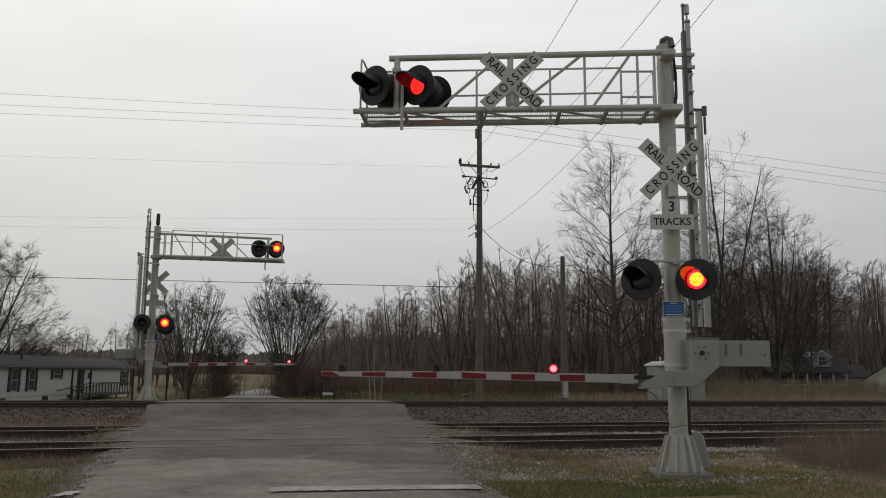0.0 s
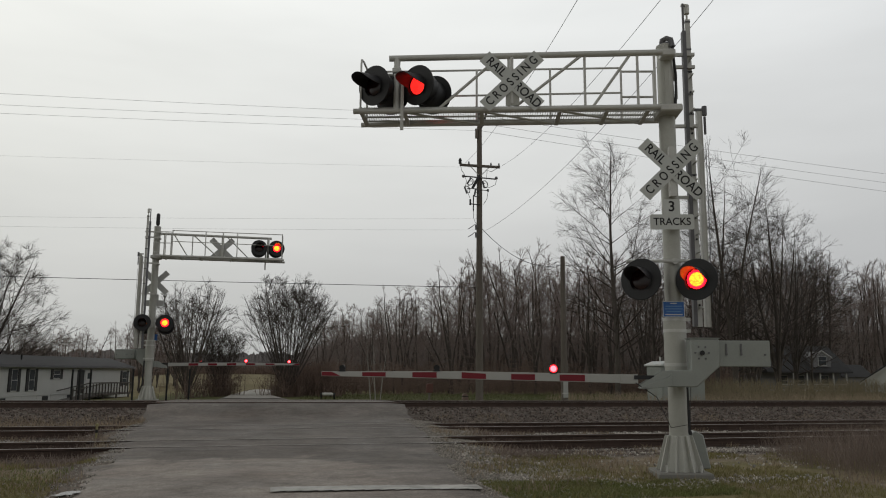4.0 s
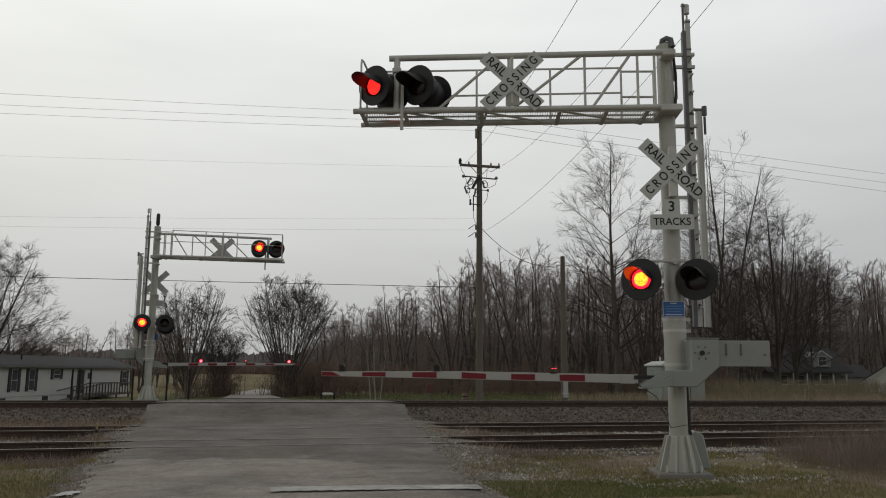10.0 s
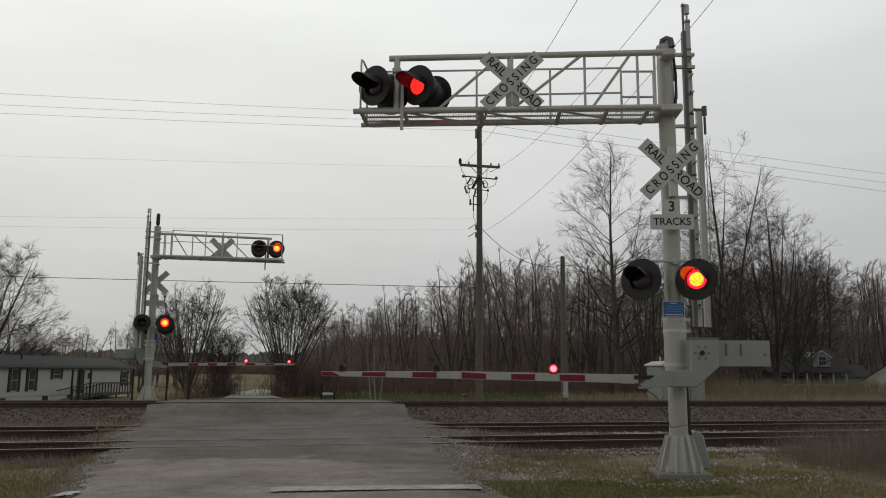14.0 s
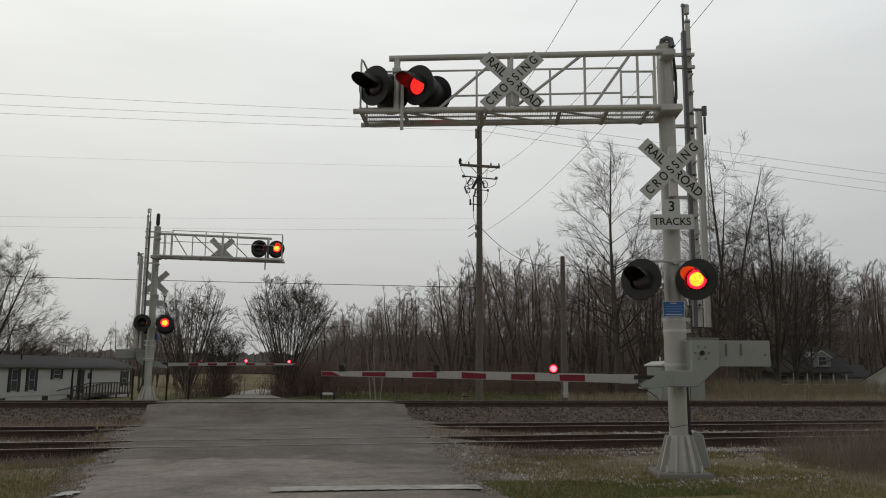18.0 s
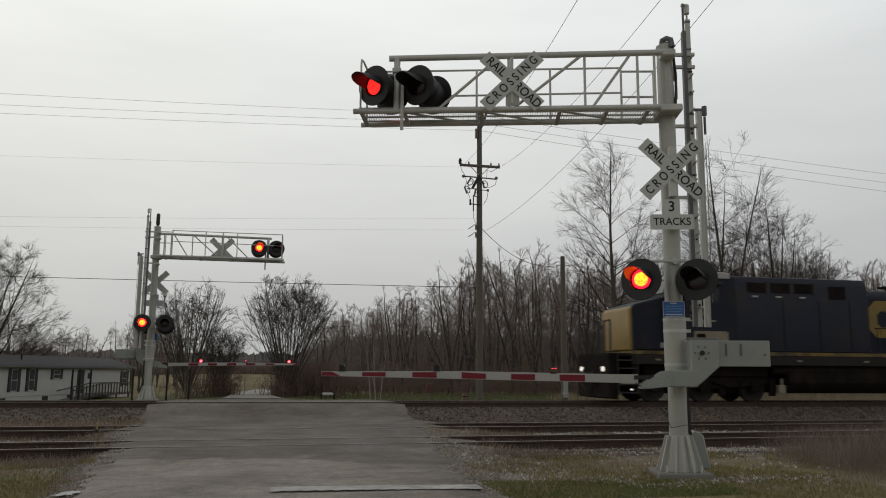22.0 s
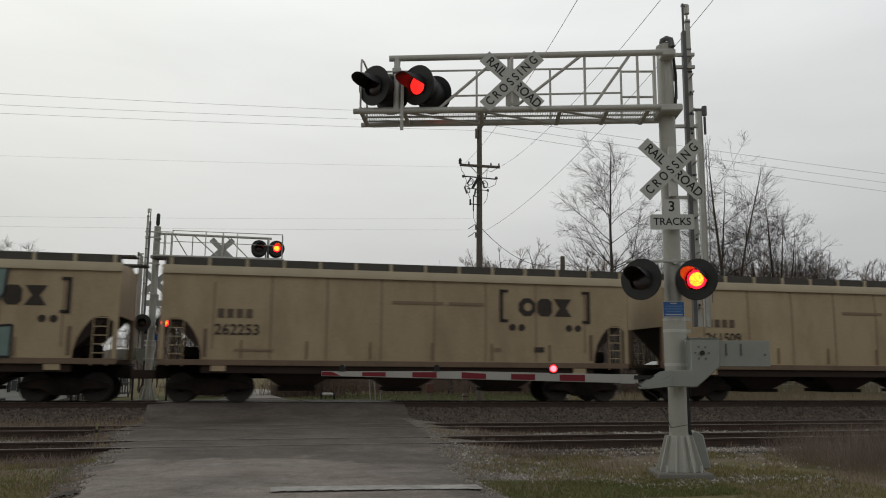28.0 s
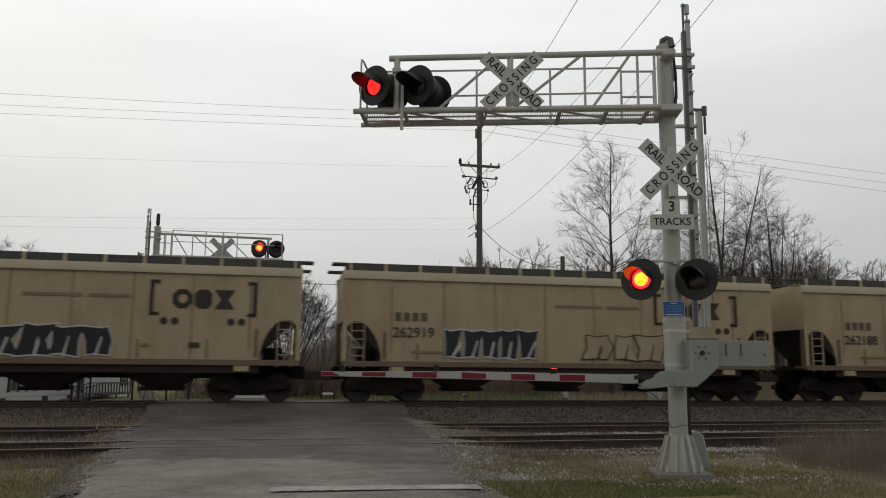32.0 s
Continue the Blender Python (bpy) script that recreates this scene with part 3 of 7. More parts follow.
def flasher(parent, m, phase, direct=True, label="round black flashing light with a hood"):
    bg = part("flashing_light", LAMP["background"], BLACK, parent, label, m=m)
    part("housing", LAMP["housing"], BLACK, bg)
    part("visor", LAMP["visor"], BLACK, bg)
    ln = part("lens", LENS[direct], LED, bg, "red lens", m=pose(0, -0.166, 0))
    BLINKERS.append((ln, phase))
    return bg


def crossbuck(parent, x, y, z, size=1.0):
    """Two crossed blades in the xz plane, lettered on the +y side."""
    out = []
    for k, (turn, text) in enumerate(((44, ("RAIL", "ROAD")), (-44, ("CROSSING",)))):
        yy = y + 0.006 * k
        bl = Mesh().box(-0.61, -0.0025, -0.114, 0.61, 0.0025, 0.114).data("crossbuck_blade", SIGNWHITE)
        m = pose(x, yy, z, 0, -turn, 0) if k == 0 else pose(x, yy, z, 0, -turn, 0)
        ob = part("crossbuck_blade", bl, SIGNWHITE, parent, "white reflective crossbuck blade with black lettering", m=m @ Matrix.Diagonal((size, 1, size, 1)))
        part("blade_back", Mesh().box(-0.605, -0.006, -0.11, 0.605, -0.0035, 0.11), SIGNBACK, ob)
        # the reading direction is reversed seen from +y
        if len(text) == 2:
            words("lettering", text[0], 0.20, LETTER, ob, pose(0.345, 0.0045, 0, 0, 0, 180), 0.92)
            words("lettering", text[1], 0.20, LETTER, ob, pose(-0.345, 0.0045, 0, 0, 0, 180), 0.92)
        else:
            words("lettering", " ".join(text[0]), 0.20, LETTER, ob, pose(0, 0.0045, 0, 0, 0, 180), 0.80)
        out.append(ob)
    return out


def arm_light_body(x, z, open_ring):
    g = 1.0 if open_ring else 0.68
    b = Mesh().box(x - 0.05, 0.32, z, x + 0.05, 0.375, z + 0.02)
    vs, fs, n = [], [], 14
    for r, y in ((0.063, 0.32), (0.068, 0.32), (0.068, 0.375), (0.063, 0.375)):
        vs += [(x + r * g * cos(2 * pi * i / n), y, z + 0.01 + (0.065 + r * sin(2 * pi * i / n)) * g) for i in range(n)]
    for k in range(4):
        fs += [(k * n + i, k * n + (i + 1) % n, ((k + 1) % 4) * n + (i + 1) % n, ((k + 1) % 4) * n + i) for i in range(n)]
    b.add(vs, fs)
    if not open_ring:
        b.tube((x, 0.33, z + 0.054), (x, 0.36, z + 0.054), 0.042, n=14)
    return b


def crossing_signal(name_label, m, far=False):
    """Mast with cantilever, lights, signs and a lowered gate. x runs from the mast over the road, +y faces the drivers."""
    s = thing("crossing_signal", name_label, "railroad signal", m, "crossing signals")
    # footing and flared base
    part("footing", Mesh().prism([(-0.42, -0.3), (0.42, -0.3), (0.40, 0.10), (-0.40, 0.10)], -0.40, 0.40), CONCRETE, s, "concrete footing block", 0.02)
    base = part("mast_base", Mesh().lathe([(0.29, 0.10), (0.285, 0.13), (0.175, 0.60), (0.165, 0.62)], 8, "z", True), SILVER, s, "flared cast base of the mast")
    fin = Mesh().prism([(0.16, 0.10), (0.36, 0.10), (0.34, 0.16), (0.205, 0.62), (0.16, 0.62)], -0.014, 0.014).data("base_fin", SILVER, 0.004)
    for k in range(8):
        part("base_fin", fin, SILVER, base, m=pose(0, 0, 0, 0, 0, 22.5 + 45 * k))
    bolt = Mesh().tube((0, 0, 0.1), (0, 0, 0.2), 0.018, n=6).data("anchor_bolt", GALV)
    for k in range(4):
        a = radians(45 + 90 * k)
        part("anchor_bolt", bolt, GALV, base, m=pose(0.36 * cos(a), 0.36 * sin(a), 0))
    mast = part("mast", Mesh().tube((0, 0, 0.55), (0, 0, 6.86 if not far else 6.95), 0.140, 0.128, 20), SILVER, s, "round aluminium-painted mast")
    top = 6.86 if not far else 6.95
    part("mast_cap", Mesh().lathe([(0.132, top - 0.02), (0.138, top + 0.01), (0.09, top + 0.045), (0.0, top + 0.055)], 16, "z"), GALV, mast)
    if far:
        part("antenna", Mesh().tube((0, 0, top), (0, 0, top + 0.12), 0.045, n=10).lathe([(0.07, top + 0.10), (0.075, top + 0.13), (0.075, top + 0.52), (0.05, top + 0.56), (0.0, top + 0.57)], 12, "z"), BLACK, mast, "black stub antenna on the mast")
    else:
        part("cable_head", Mesh().path([(0.06, 0.05, top), (0.05, 0.06, top + 0.09), (-0.02, 0.09, top + 0.12), (-0.08, 0.13, top + 0.08), (-0.10, 0.15, top - 0.05)], 0.045, 8), GREYBACK, mast, "bent cable entrance fitting")
        part("cable_head", Mesh().lathe([(0.07, top), (0.075, top + 0.05), (0.055, top + 0.10), (0.0, top + 0.12)], 10, "z"), GREYBACK, mast, m=pose(-0.055, -0.04, 0))
        part("drop_cable", Mesh().path([(-0.10, 0.15, top - 0.05), (-0.12, 0.12, top - 0.3), (-0.155, 0.06, top - 0.5), (-0.15, 0.05, top - 0.75), (-0.13, 0.08, top - 1.0)], 0.022, 6), BLACK, mast)
        part("chord_strap", Mesh().box(-0.035, 0.10, 5.62, 0.045, 0.145, top + 0.02), SILVER, mast, "upright strap behind the chord ends", 0.006)
        part("chord_strap", Mesh().box(-0.145, -0.02, 6.28, -0.10, 0.03, 6.80), SILVER, mast)
    for z in (2.36, 2.18, 1.66):
        part("mast_band", Mesh().lathe([(0.155, z), (0.178, z), (0.178, z + 0.05), (0.155, z + 0.05)], 18, "z").box(-0.24, -0.03, z, -0.16, 0.03, z + 0.05), GALV, mast)
    part("gate_sleeve", Mesh().lathe([(0.15, 1.58), (0.172, 1.58), (0.172, 2.40), (0.15, 2.40)], 20, "z"), SILVER, mast)
    # cantilever: two bottom chords with a grated walk, one top chord over the front, braces and a hand rail
    zt, zb, tip = (6.62 if not far else 6.71), 5.72, 5.08
    can = part("cantilever", Mesh().tube((0.02, 0.30, zb + 0.02), (tip, 0.30, zb - 0.01), 0.045, n=12), GALV, s, "galvanised pipe cantilever over the road")
    part("bottom_chord", Mesh().tube((0.02, -0.42, zb + 0.02), (tip - 0.02, -0.42, zb - 0.01), 0.042, n=12), GALV, can)
    part("top_chord", Mesh().tube((0.02, 0.30, zt + 0.03), (4.51, 0.30, zt - 0.02), 0.050, n=12), GALV, can)
    post = Mesh().tube((4.38, 0.30, zb), (4.38, 0.30, zt - 0.02), 0.052, n=12).box(4.31, 0.22, zb + 0.62, 4.45, 0.38, zb + 0.70).data("end_post", GALV, 0.01)
    part("end_post", post, GALV, can)
    for xa, xb in ((3.72, 2.70), (2.52, 1.39), (1.25, 0.62)):
        part("brace", Mesh().tube((xa, 0.30, zb), (xb, 0.30, zt), 0.024, n=8), GALV, can)
    hr = zt + 0.06
    for x, z in ((4.97, hr), (3.09, hr), (1.84, hr), (0.645, hr - 0.04), (0.10, hr - 0.08)) if not far else ((4.97, hr), (3.19, hr), (2.63, hr), (1.95, hr), (0.67, hr), (0.41, hr - 0.1)):
        part("rail_post", Mesh().tube((x, -0.42, zb), (x, -0.42, z), 0.021, n=6), GALV, can)
    for za, zc in ((hr, hr), (hr - 0.46, hr - 0.44)):
        part("hand_rail", Mesh().tube((0.645, -0.42, zc), (4.97, -0.42, za - 0.02), 0.017, n=6), GALV, can)
    for z in (hr - 0.07, hr - 0.52):
        part("hand_rail", Mesh().tube((0.06, -0.42, z), (0.645, -0.42, z + 0.005), 0.019, n=6), GALV, can, "short gate rail next to the mast")
    for x in (2.57, 1.35, 0.51, 0.24):
        part("front_post", Mesh().tube((x, 0.30, zb), (x, 0.30, zt), 0.023, n=6), GALV, can)
    part("hand_rail", Mesh().path([(4.97, -0.42, hr), (4.97, 0.0, hr - 0.02), (4.97, 0.24, hr - 0.07), (4.97, 0.28, hr - 0.16), (4.97, 0.28, zb)], 0.018), GALV, can)
    for x in (0.35, 1.0, 1.75, 3.0, 4.25, 4.95):
        part("cross_bar", Mesh().box(x - 0.03, -0.42, zb - 0.045, x + 0.03, 0.30, zb - 0.005), GALV, can)
    for x0, x1 in ((0.35, 1.75), (1.75, 3.0), (3.0, 4.25)):
        part("diagonal", Mesh().tube((x0, -0.40, zb - 0.03), (x1, 0.28, zb - 0.03), 0.018, n=6), GALV, can)
    grate = Mesh()
    for i in range(118):
        x = 0.15 + i * 0.041
        grate.box(x, -0.40, zb + 0.045, x + 0.006, 0.28, zb + 0.07)
    for j in range(4):
        y = -0.40 + j * 0.22
        grate.box(0.12, y, zb + 0.03, 5.0, y + 0.014, zb + 0.06)
    part("walk_grating", grate, GALV, can, "open steel walkway grating", smooth=False)
    part("mast_clamp", Mesh().box(-0.18, -0.22, zb - 0.06, 0.17, 0.35, zb + 0.06), GALV, can, bevel=0.02)
    part("mast_clamp", Mesh().box(-0.10, 0.10, zt - 0.04, 0.12, 0.35, zt + 0.08), GALV, can, bevel=0.02)
    part("end_bracket", Mesh().box(4.26, 0.33, zb - 0.34, 4.31, 0.37, zt - 0.3), GALV, can)
    # lights over the road, back to back
    turn = -33 if not far else -10
    for x, ph in ((4.72, 0), (4.02, 1)):
        part("lamp_arm", Mesh().tube((x, 0.0, zb + 0.4), (x, 0.34, zb + 0.4), 0.03, n=8), GALV, s)
        part("lamp_crossarm", Mesh().tube((4.34, 0.14, zb + 0.66), (x, 0.14, zb + 0.66), 0.028, n=8), GALV, s)
        flasher(s, pose(x + 0.02, 0.42, zb + 0.38, -6, 0, turn) if not far else pose(x + 0.0, 0.30, zb + 0.48, -4, 0, turn), ph if not far else 1 - ph, not not far)
        back = pose(x - 0.23, -0.04, zb + 0.37, 6, 0, 180 - 24) if not far else pose(x + 0.03, -0.20, zb + 0.50, 4, 0, 188)
        flasher(s, back, (ph if not far else 1 - ph), far)
    # crossbucks, track count and emergency sign
    part("sign_bracket", Mesh().tube((2.52, 0.33, zb + 0.08), (2.52, 0.33, zt - 0.04), 0.03, n=8), GALV, s)
    part("flat_bracket", Mesh().box(2.40, 0.325, zb + 0.05, 2.62, 0.345, zb + 0.42), SILVER, s)
    crossbuck(s, 2.52, 0.37, 6.17)
    part("sign_bracket", Mesh().box(-0.05, 0.13, 4.3, 0.05, 0.26, 5.1), GALV, s)
    crossbuck(s, 0.02, 0.28, 4.73)
    plate = [(-0.34, 3.79), (-0.32, 3.77), (0.32, 3.77), (0.34, 3.79), (0.34, 3.99), (0.32, 4.01), (0.13, 4.01), (0.13, 4.23), (0.11, 4.25), (-0.11, 4.25), (-0.13, 4.23), (-0.13, 4.01), (-0.32, 4.01), (-0.34, 3.99)]
    sg = part("track_count_sign", Mesh().prism([(x + 0.035, z) for x, z in plate], 0.235, 0.24), SIGNWHITE, s, "white sign giving the number of tracks")
    part("sign_back", Mesh().prism([(x * 0.99 + 0.035, z) for x, z in plate], 0.228, 0.234), SIGNBACK, sg)
    words("lettering", "3", 0.23, LETTER, sg, pose(0.035, 0.2415, 4.13, 0, 0, 180))
    words("lettering", "TRACKS", 0.165, LETTER, sg, pose(0.035, 0.2415, 3.89, 0, 0, 180), 0.95)
    bs = part("emergency_sign", Mesh().box(-0.115, 0.185, 2.41, 0.215, 0.19, 2.65), BLUESIGN, s, "small blue emergency notification sign")
    for i, (w, z) in enumerate(((0.10, 2.62), (0.25, 2.575), (0.27, 2.535), (0.22, 2.495), (0.26, 2.447))):
        part("text_bar", Mesh().box(0.05 - w / 2, 0.1915, z - 0.008, 0.05 + w / 2, 0.193, z + 0.008), SIGNWHITE if i in (0, 4) else BLUEPALE, bs)
    for x0, z0, x1, z1 in ((-0.115, 2.41, 0.215, 2.418), (-0.115, 2.642, 0.215, 2.65), (-0.115, 2.41, -0.107, 2.65), (0.207, 2.41, 0.215, 2.65)):
        part("sign_border", Mesh().box(x0, 0.1905, z0, x1, 0.192, z1), SIGNWHITE, bs)
    # lights on the mast
    part("lamp_crossarm", Mesh().tube((-0.45, 0.18, 3.28), (0.75, 0.18, 3.28), 0.026, n=8).tube((0, 0, 3.28), (0, 0.2, 3.28), 0.05, n=8), GALV, s, "pipe arm that carries the lights")
    for x, ph in ((0.565, 0), (-0.275, 1)):
        tilt = -31 if not far else 0
        part("lamp_neck", Mesh().tube((x, 0.18, 3.28), (x, 0.16, 2.98), 0.03, n=8), GALV, s)
        xx = x if not far else x - 0.07
        flasher(s, pose(xx, 0.33, 2.98, 3, 0, tilt), ph if not far else 1 - ph, True)
        if far:
            part("lamp_arm", Mesh().tube((xx + 0.09, -0.68, 3.06), (xx + 0.09, 0.2, 3.2), 0.03, n=8), GALV, s)
            flasher(s, pose(xx + 0.12, -0.72, 3.06, 2, 0, 188), 1 - ph, True)
    # gate mechanism, arm and counterweights
    gm = part("gate_mechanism", Mesh().prism([(-0.55, 1.66), (-0.20, 1.35), (0.20, 1.35), (0.20, 1.60), (-0.12, 1.60), (-0.12, 2.07), (-0.55, 2.07)], 0.18, 0.42), GATEGREY, s, "grey gate mechanism case", 0.015)
    hub = part("pivot_hub", Mesh().tube((-0.29, 0.42, 1.86), (-0.29, 0.45, 1.86), 0.035, n=12), BLACK, gm)
    for k in range(6):
        a = radians(60 * k)
        part("hub_bolt", Mesh().tube((-0.29 + 0.1 * cos(a), 0.42, 1.86 + 0.1 * sin(a)), (-0.29 + 0.1 * cos(a), 0.436, 1.86 + 0.1 * sin(a)), 0.014, n=6), GREYBACK, gm)
    part("case_lid", Mesh().box(-0.56, 0.17, 2.07, -0.10, 0.43, 2.085), GATEGREY, gm, bevel=0.005)
    cw = part("counterweight", Mesh().box(-1.33, 0.26, 1.66, -0.50, 0.31, 2.05), GATEGREY, gm, "flat grey counterweight plate", 0.008)
    part("counterweight_plate", Mesh().box(-1.33, 0.10, 1.68, -0.60, 0.14, 2.03), GATEGREY, gm, bevel=0.008)
    for x in (-0.68, -0.90, -1.25):
        part("weight_bolt", Mesh().tube((x, 0.05, 1.84), (x, 0.335, 1.84), 0.016, n=6), GREYBACK, cw)
        if x > -1.0:
            part("adjusting_bar", Mesh().box(x - 0.012, 0.311, 1.84, x + 0.012, 0.325, 2.0), GREYBACK, cw)
    fk = Mesh()
    for y in (0.22, 0.42):
        fk.prism([(0.18, 1.56), (0.20, 1.50), (0.62, 1.36), (0.64, 1.33), (0.55, 1.32), (0.18, 1.36)], y, y + 0.03)
        fk.prism([(0.18, 1.60), (0.30, 1.58), (0.64, 1.38), (0.60, 1.34), (0.18, 1.52)], y, y + 0.012)
    part("arm_fork", fk.box(0.50, 0.22, 1.32, 0.62, 0.45, 1.345), GATEGREY, gm, "pressed steel fork that holds the arm", 0.004)
    part("arm_adapter", Mesh().box(0.42, 0.33, 1.46, 0.72, 0.38, 1.52), BLACK, gm)
    reach = 5.46 if not far else 5.84
    arm = part("gate_arm", Mesh().prism([(0.68, 1.40), (3.2, 1.442), (reach, 1.475), (reach, 1.545), (3.2, 1.562), (0.68, 1.53)], 0.33, 0.365), ARMWHITE, s, "lowered white gate arm with red stripes", 0.004)

    def edge(x):
        return (1.40 + (x - 0.68) * 0.0162, 1.53 + (x - 0.68) * 0.0042 if x < 3.2 else 1.5406 + 0.02 - (x - 3.2) * 0.0075)
    for x0, x1 in ((1.45, 1.83), (2.20, 2.56), (2.94, 3.31), (3.69, 4.06), (4.47, 4.83)):
        part("red_stripe", Mesh().prism([(x0, edge(x0)[0] + 0.012), (x1, edge(x1)[0] + 0.012), (x1, edge(x1)[1] - 0.012), (x0, edge(x0)[1] - 0.012)], 0.326, 0.369), REDTAPE, arm)
    part("red_stripe", Mesh().prism([(reach - 0.30, 1.478), (reach - 0.005, 1.482), (reach - 0.005, 1.54), (reach - 0.16, 1.54)], 0.326, 0.369), REDTAPE, arm)
    part("butt_sleeve", Mesh().box(0.66, 0.322, 1.395, 0.92, 0.372, 1.535), ARMWHITE, arm, bevel=0.004)
    for x, kind in ((1.92, "a"), (3.69, "b"), (5.14 if not far else 5.41, "tip")):
        z = edge(x)[1]
        body = part("arm_light", arm_light_body(x, z, far or kind == "a"), BLACK, arm, "small gate arm light")
        if far or kind == "a":
            unit = part("lens", ARMLENS, LED, body, "red lens", m=pose(x, 0.3475, z + 0.075))
            BLINKERS.append((unit, {"a": 1 if not far else 0, "b": 0 if not far else 1, "tip": 2}[kind]))
    part("arm_cable", Mesh().path([(0.7, 0.38, 1.41), (0.40, 0.42, 1.20), (0.18, 0.3, 0.75), (-0.12, 0.24, 0.8), (-0.16, 0.2, 1.35)] if not far else [(0.7, 0.38, 1.41), (0.1, 0.42, 1.2)], 0.006), BLACK, gm)
    part("conduit", Mesh().path([(-0.17, -0.12, 1.6), (-0.19, -0.12, 0.7), (-0.30, -0.15, 0.35)], 0.03), BLACK, s)
    # junction box on the footing
    if not far:
        part("junction_box", Mesh().prism([(-0.22, 0.10), (-0.50, 0.12), (-0.40, 0.62), (-0.28, 0.68), (-0.20, 0.62)], -0.40, -0.10), GATEGREY, s, "slanted cable junction box", 0.015)
    # service ladder in two lengths with a hoist
    ld = part("ladder", Mesh().box(-0.465, -0.50, 2.3, -0.405, -0.38, 7.32), GREYBACK, s, "hinged aluminium ladder in two lengths", m=pose(0.22, 0, -0.22) if far else None)
    part("ladder_stile", Mesh().box(-0.56, -0.50, 2.3, -0.48, -0.46, 7.56), GALV, ld)
    for z in (7.5, 7.0, 6.6, 6.2, 5.85, 5.4, 4.8):
        part("stile_joint", Mesh().box(-0.565, -0.505, z, -0.475, -0.455, z + 0.03), GREYBACK, ld)
    part("ladder_stile", Mesh().box(-0.455, -0.46, 7.32, -0.425, -0.42, 7.83), GREYBACK, ld)
    part("ladder_stile", Mesh().box(-0.73, -0.62, 2.3, -0.63, -0.57, 6.0), SILVER, ld)
    part("ladder_stile", Mesh().box(-0.66, -0.56, 2.3, -0.61, -0.42, 5.9), GALV, ld)
    rung = Mesh().tube((0, 0, 0), (0, 0.24, 0), 0.014, n=6).data("rung", GALV)
    part("stand_off", Mesh().line([(-0.14, -0.30, 6.58), (-0.26, -0.36, 6.58), (-0.26, -0.36, 6.10), (-0.14, -0.30, 6.10)], 0.022), GALV, ld)
    for i in range(15):
        part("rung", rung, GALV, ld, m=pose(-0.52, -0.50, 2.6 + i * 0.3))
    for i in range(12):
        part("bolt", Mesh().tube((-0.68, -0.57, 2.5 + 0.3 * i), (-0.68, -0.55, 2.5 + 0.3 * i), 0.018, n=6), BLACK, ld)
        part("bolt", Mesh().tube((-0.52, -0.46, 2.65 + 0.36 * i), (-0.52, -0.44, 2.65 + 0.36 * i), 0.018, n=6), BLACK, ld)
    part("pulley", Mesh().tube((-0.515, -0.48, 7.66), (-0.515, -0.48, 7.82), 0.045, n=10).tube((-0.515, -0.48, 7.52), (-0.515, -0.48, 7.68), 0.018, n=8).box(-0.53, -0.50, 7.80, -0.42, -0.44, 7.83), GALV, ld)
    part("pulley", Mesh().tube((-0.77, -0.58, 5.88), (-0.77, -0.58, 6.04), 0.042, n=10).box(-0.77, -0.60, 5.96, -0.58, -0.56, 6.00).line([(-0.77, -0.58, 5.86), (-0.77, -0.58, 5.55)], 0.022).line([(-0.77, -0.58, 5.4), (-0.77, -0.58, 2.7)], 0.006), GREYBACK, ld)
    for z in (6.88, 6.66, 5.62, 4.4, 3.1):
        part("ladder_bracket", Mesh().box(-0.60, -0.46, z, -0.05, -0.40, z + 0.05).box(-0.10, -0.44, z, -0.04, -0.05, z + 0.05), GALV, ld)
    return s


ARMLENS = None


def arm_lens():
    """A thin lens, lit on both faces with a red halo ring, within a dark rim, that turns on a level pin."""
    bm = bmesh.new()
    for k, rings in enumerate(([(0.0, 0.0035), (0.046, 0.0035)], [(0.046, 0.0035), (0.060, 0.003)], [(0.060, 0.0035), (0.062, 0.0035), (0.062, 0.0)])):
        for s in (-1, 1):
            me = Mesh().lathe([(r, s * y) for r, y in rings], 16).data("arm_lens", LEDARM)
            n = len(bm.faces)
            bm.from_mesh(me)
            for f in list(bm.faces)[n:]:
                f.material_index = k
    bm.to_mesh(me)
    bm.free()
    me.materials.append(ARMEDGE)
    me.materials.append(BLACK)
    return me


ARMLENS = arm_lens()
near_signal = crossing_signal("silver cantilever crossing signal with lowered striped gate beside the road", pose(6.05, 11.38, 0.0, 0, 0, 165.44))
far_signal = crossing_signal("silver cantilever crossing signal beyond the tracks, seen from behind", pose(-4.93, 33.19, 0.30, 0, 0, -1.7), True)

# ---- train ----
BLUE = mat("bright_navy_paint", (0.014, 0.027, 0.066), 0.5, 0, 0.25, 0.8, 30, 0.03, (0.04, 0.034, 0.034), 0.6, 0.8, spec=0.3)
PATCH = mat("repainted_patch", (0.022, 0.032, 0.052), 0.6, 0, 0.3, 3, 40, 0)
NAVY = mat("navy_blue_paint", (0.010, 0.0138, 0.029), 0.55, 0, 0.3, 0.8, 30, 0.03, (0.030, 0.024, 0.021), 0.7, 0.9, spec=0.3)
LOCOGREY = mat("grey_loco_paint", (0.135, 0.138, 0.126), 0.55, 0, 0.25, 0.8, 30, 0.03, (0.055, 0.045, 0.04), 0.85, 0.7, spec=0.3, stretch=(1, 1, 0.4))
YELLOW = mat("yellow_loco_paint", (0.33, 0.205, 0.03), 0.45, 0, 0.15, 1.2, 30, 0.03, (0.15, 0.11, 0.05), 0.45, 1.4)
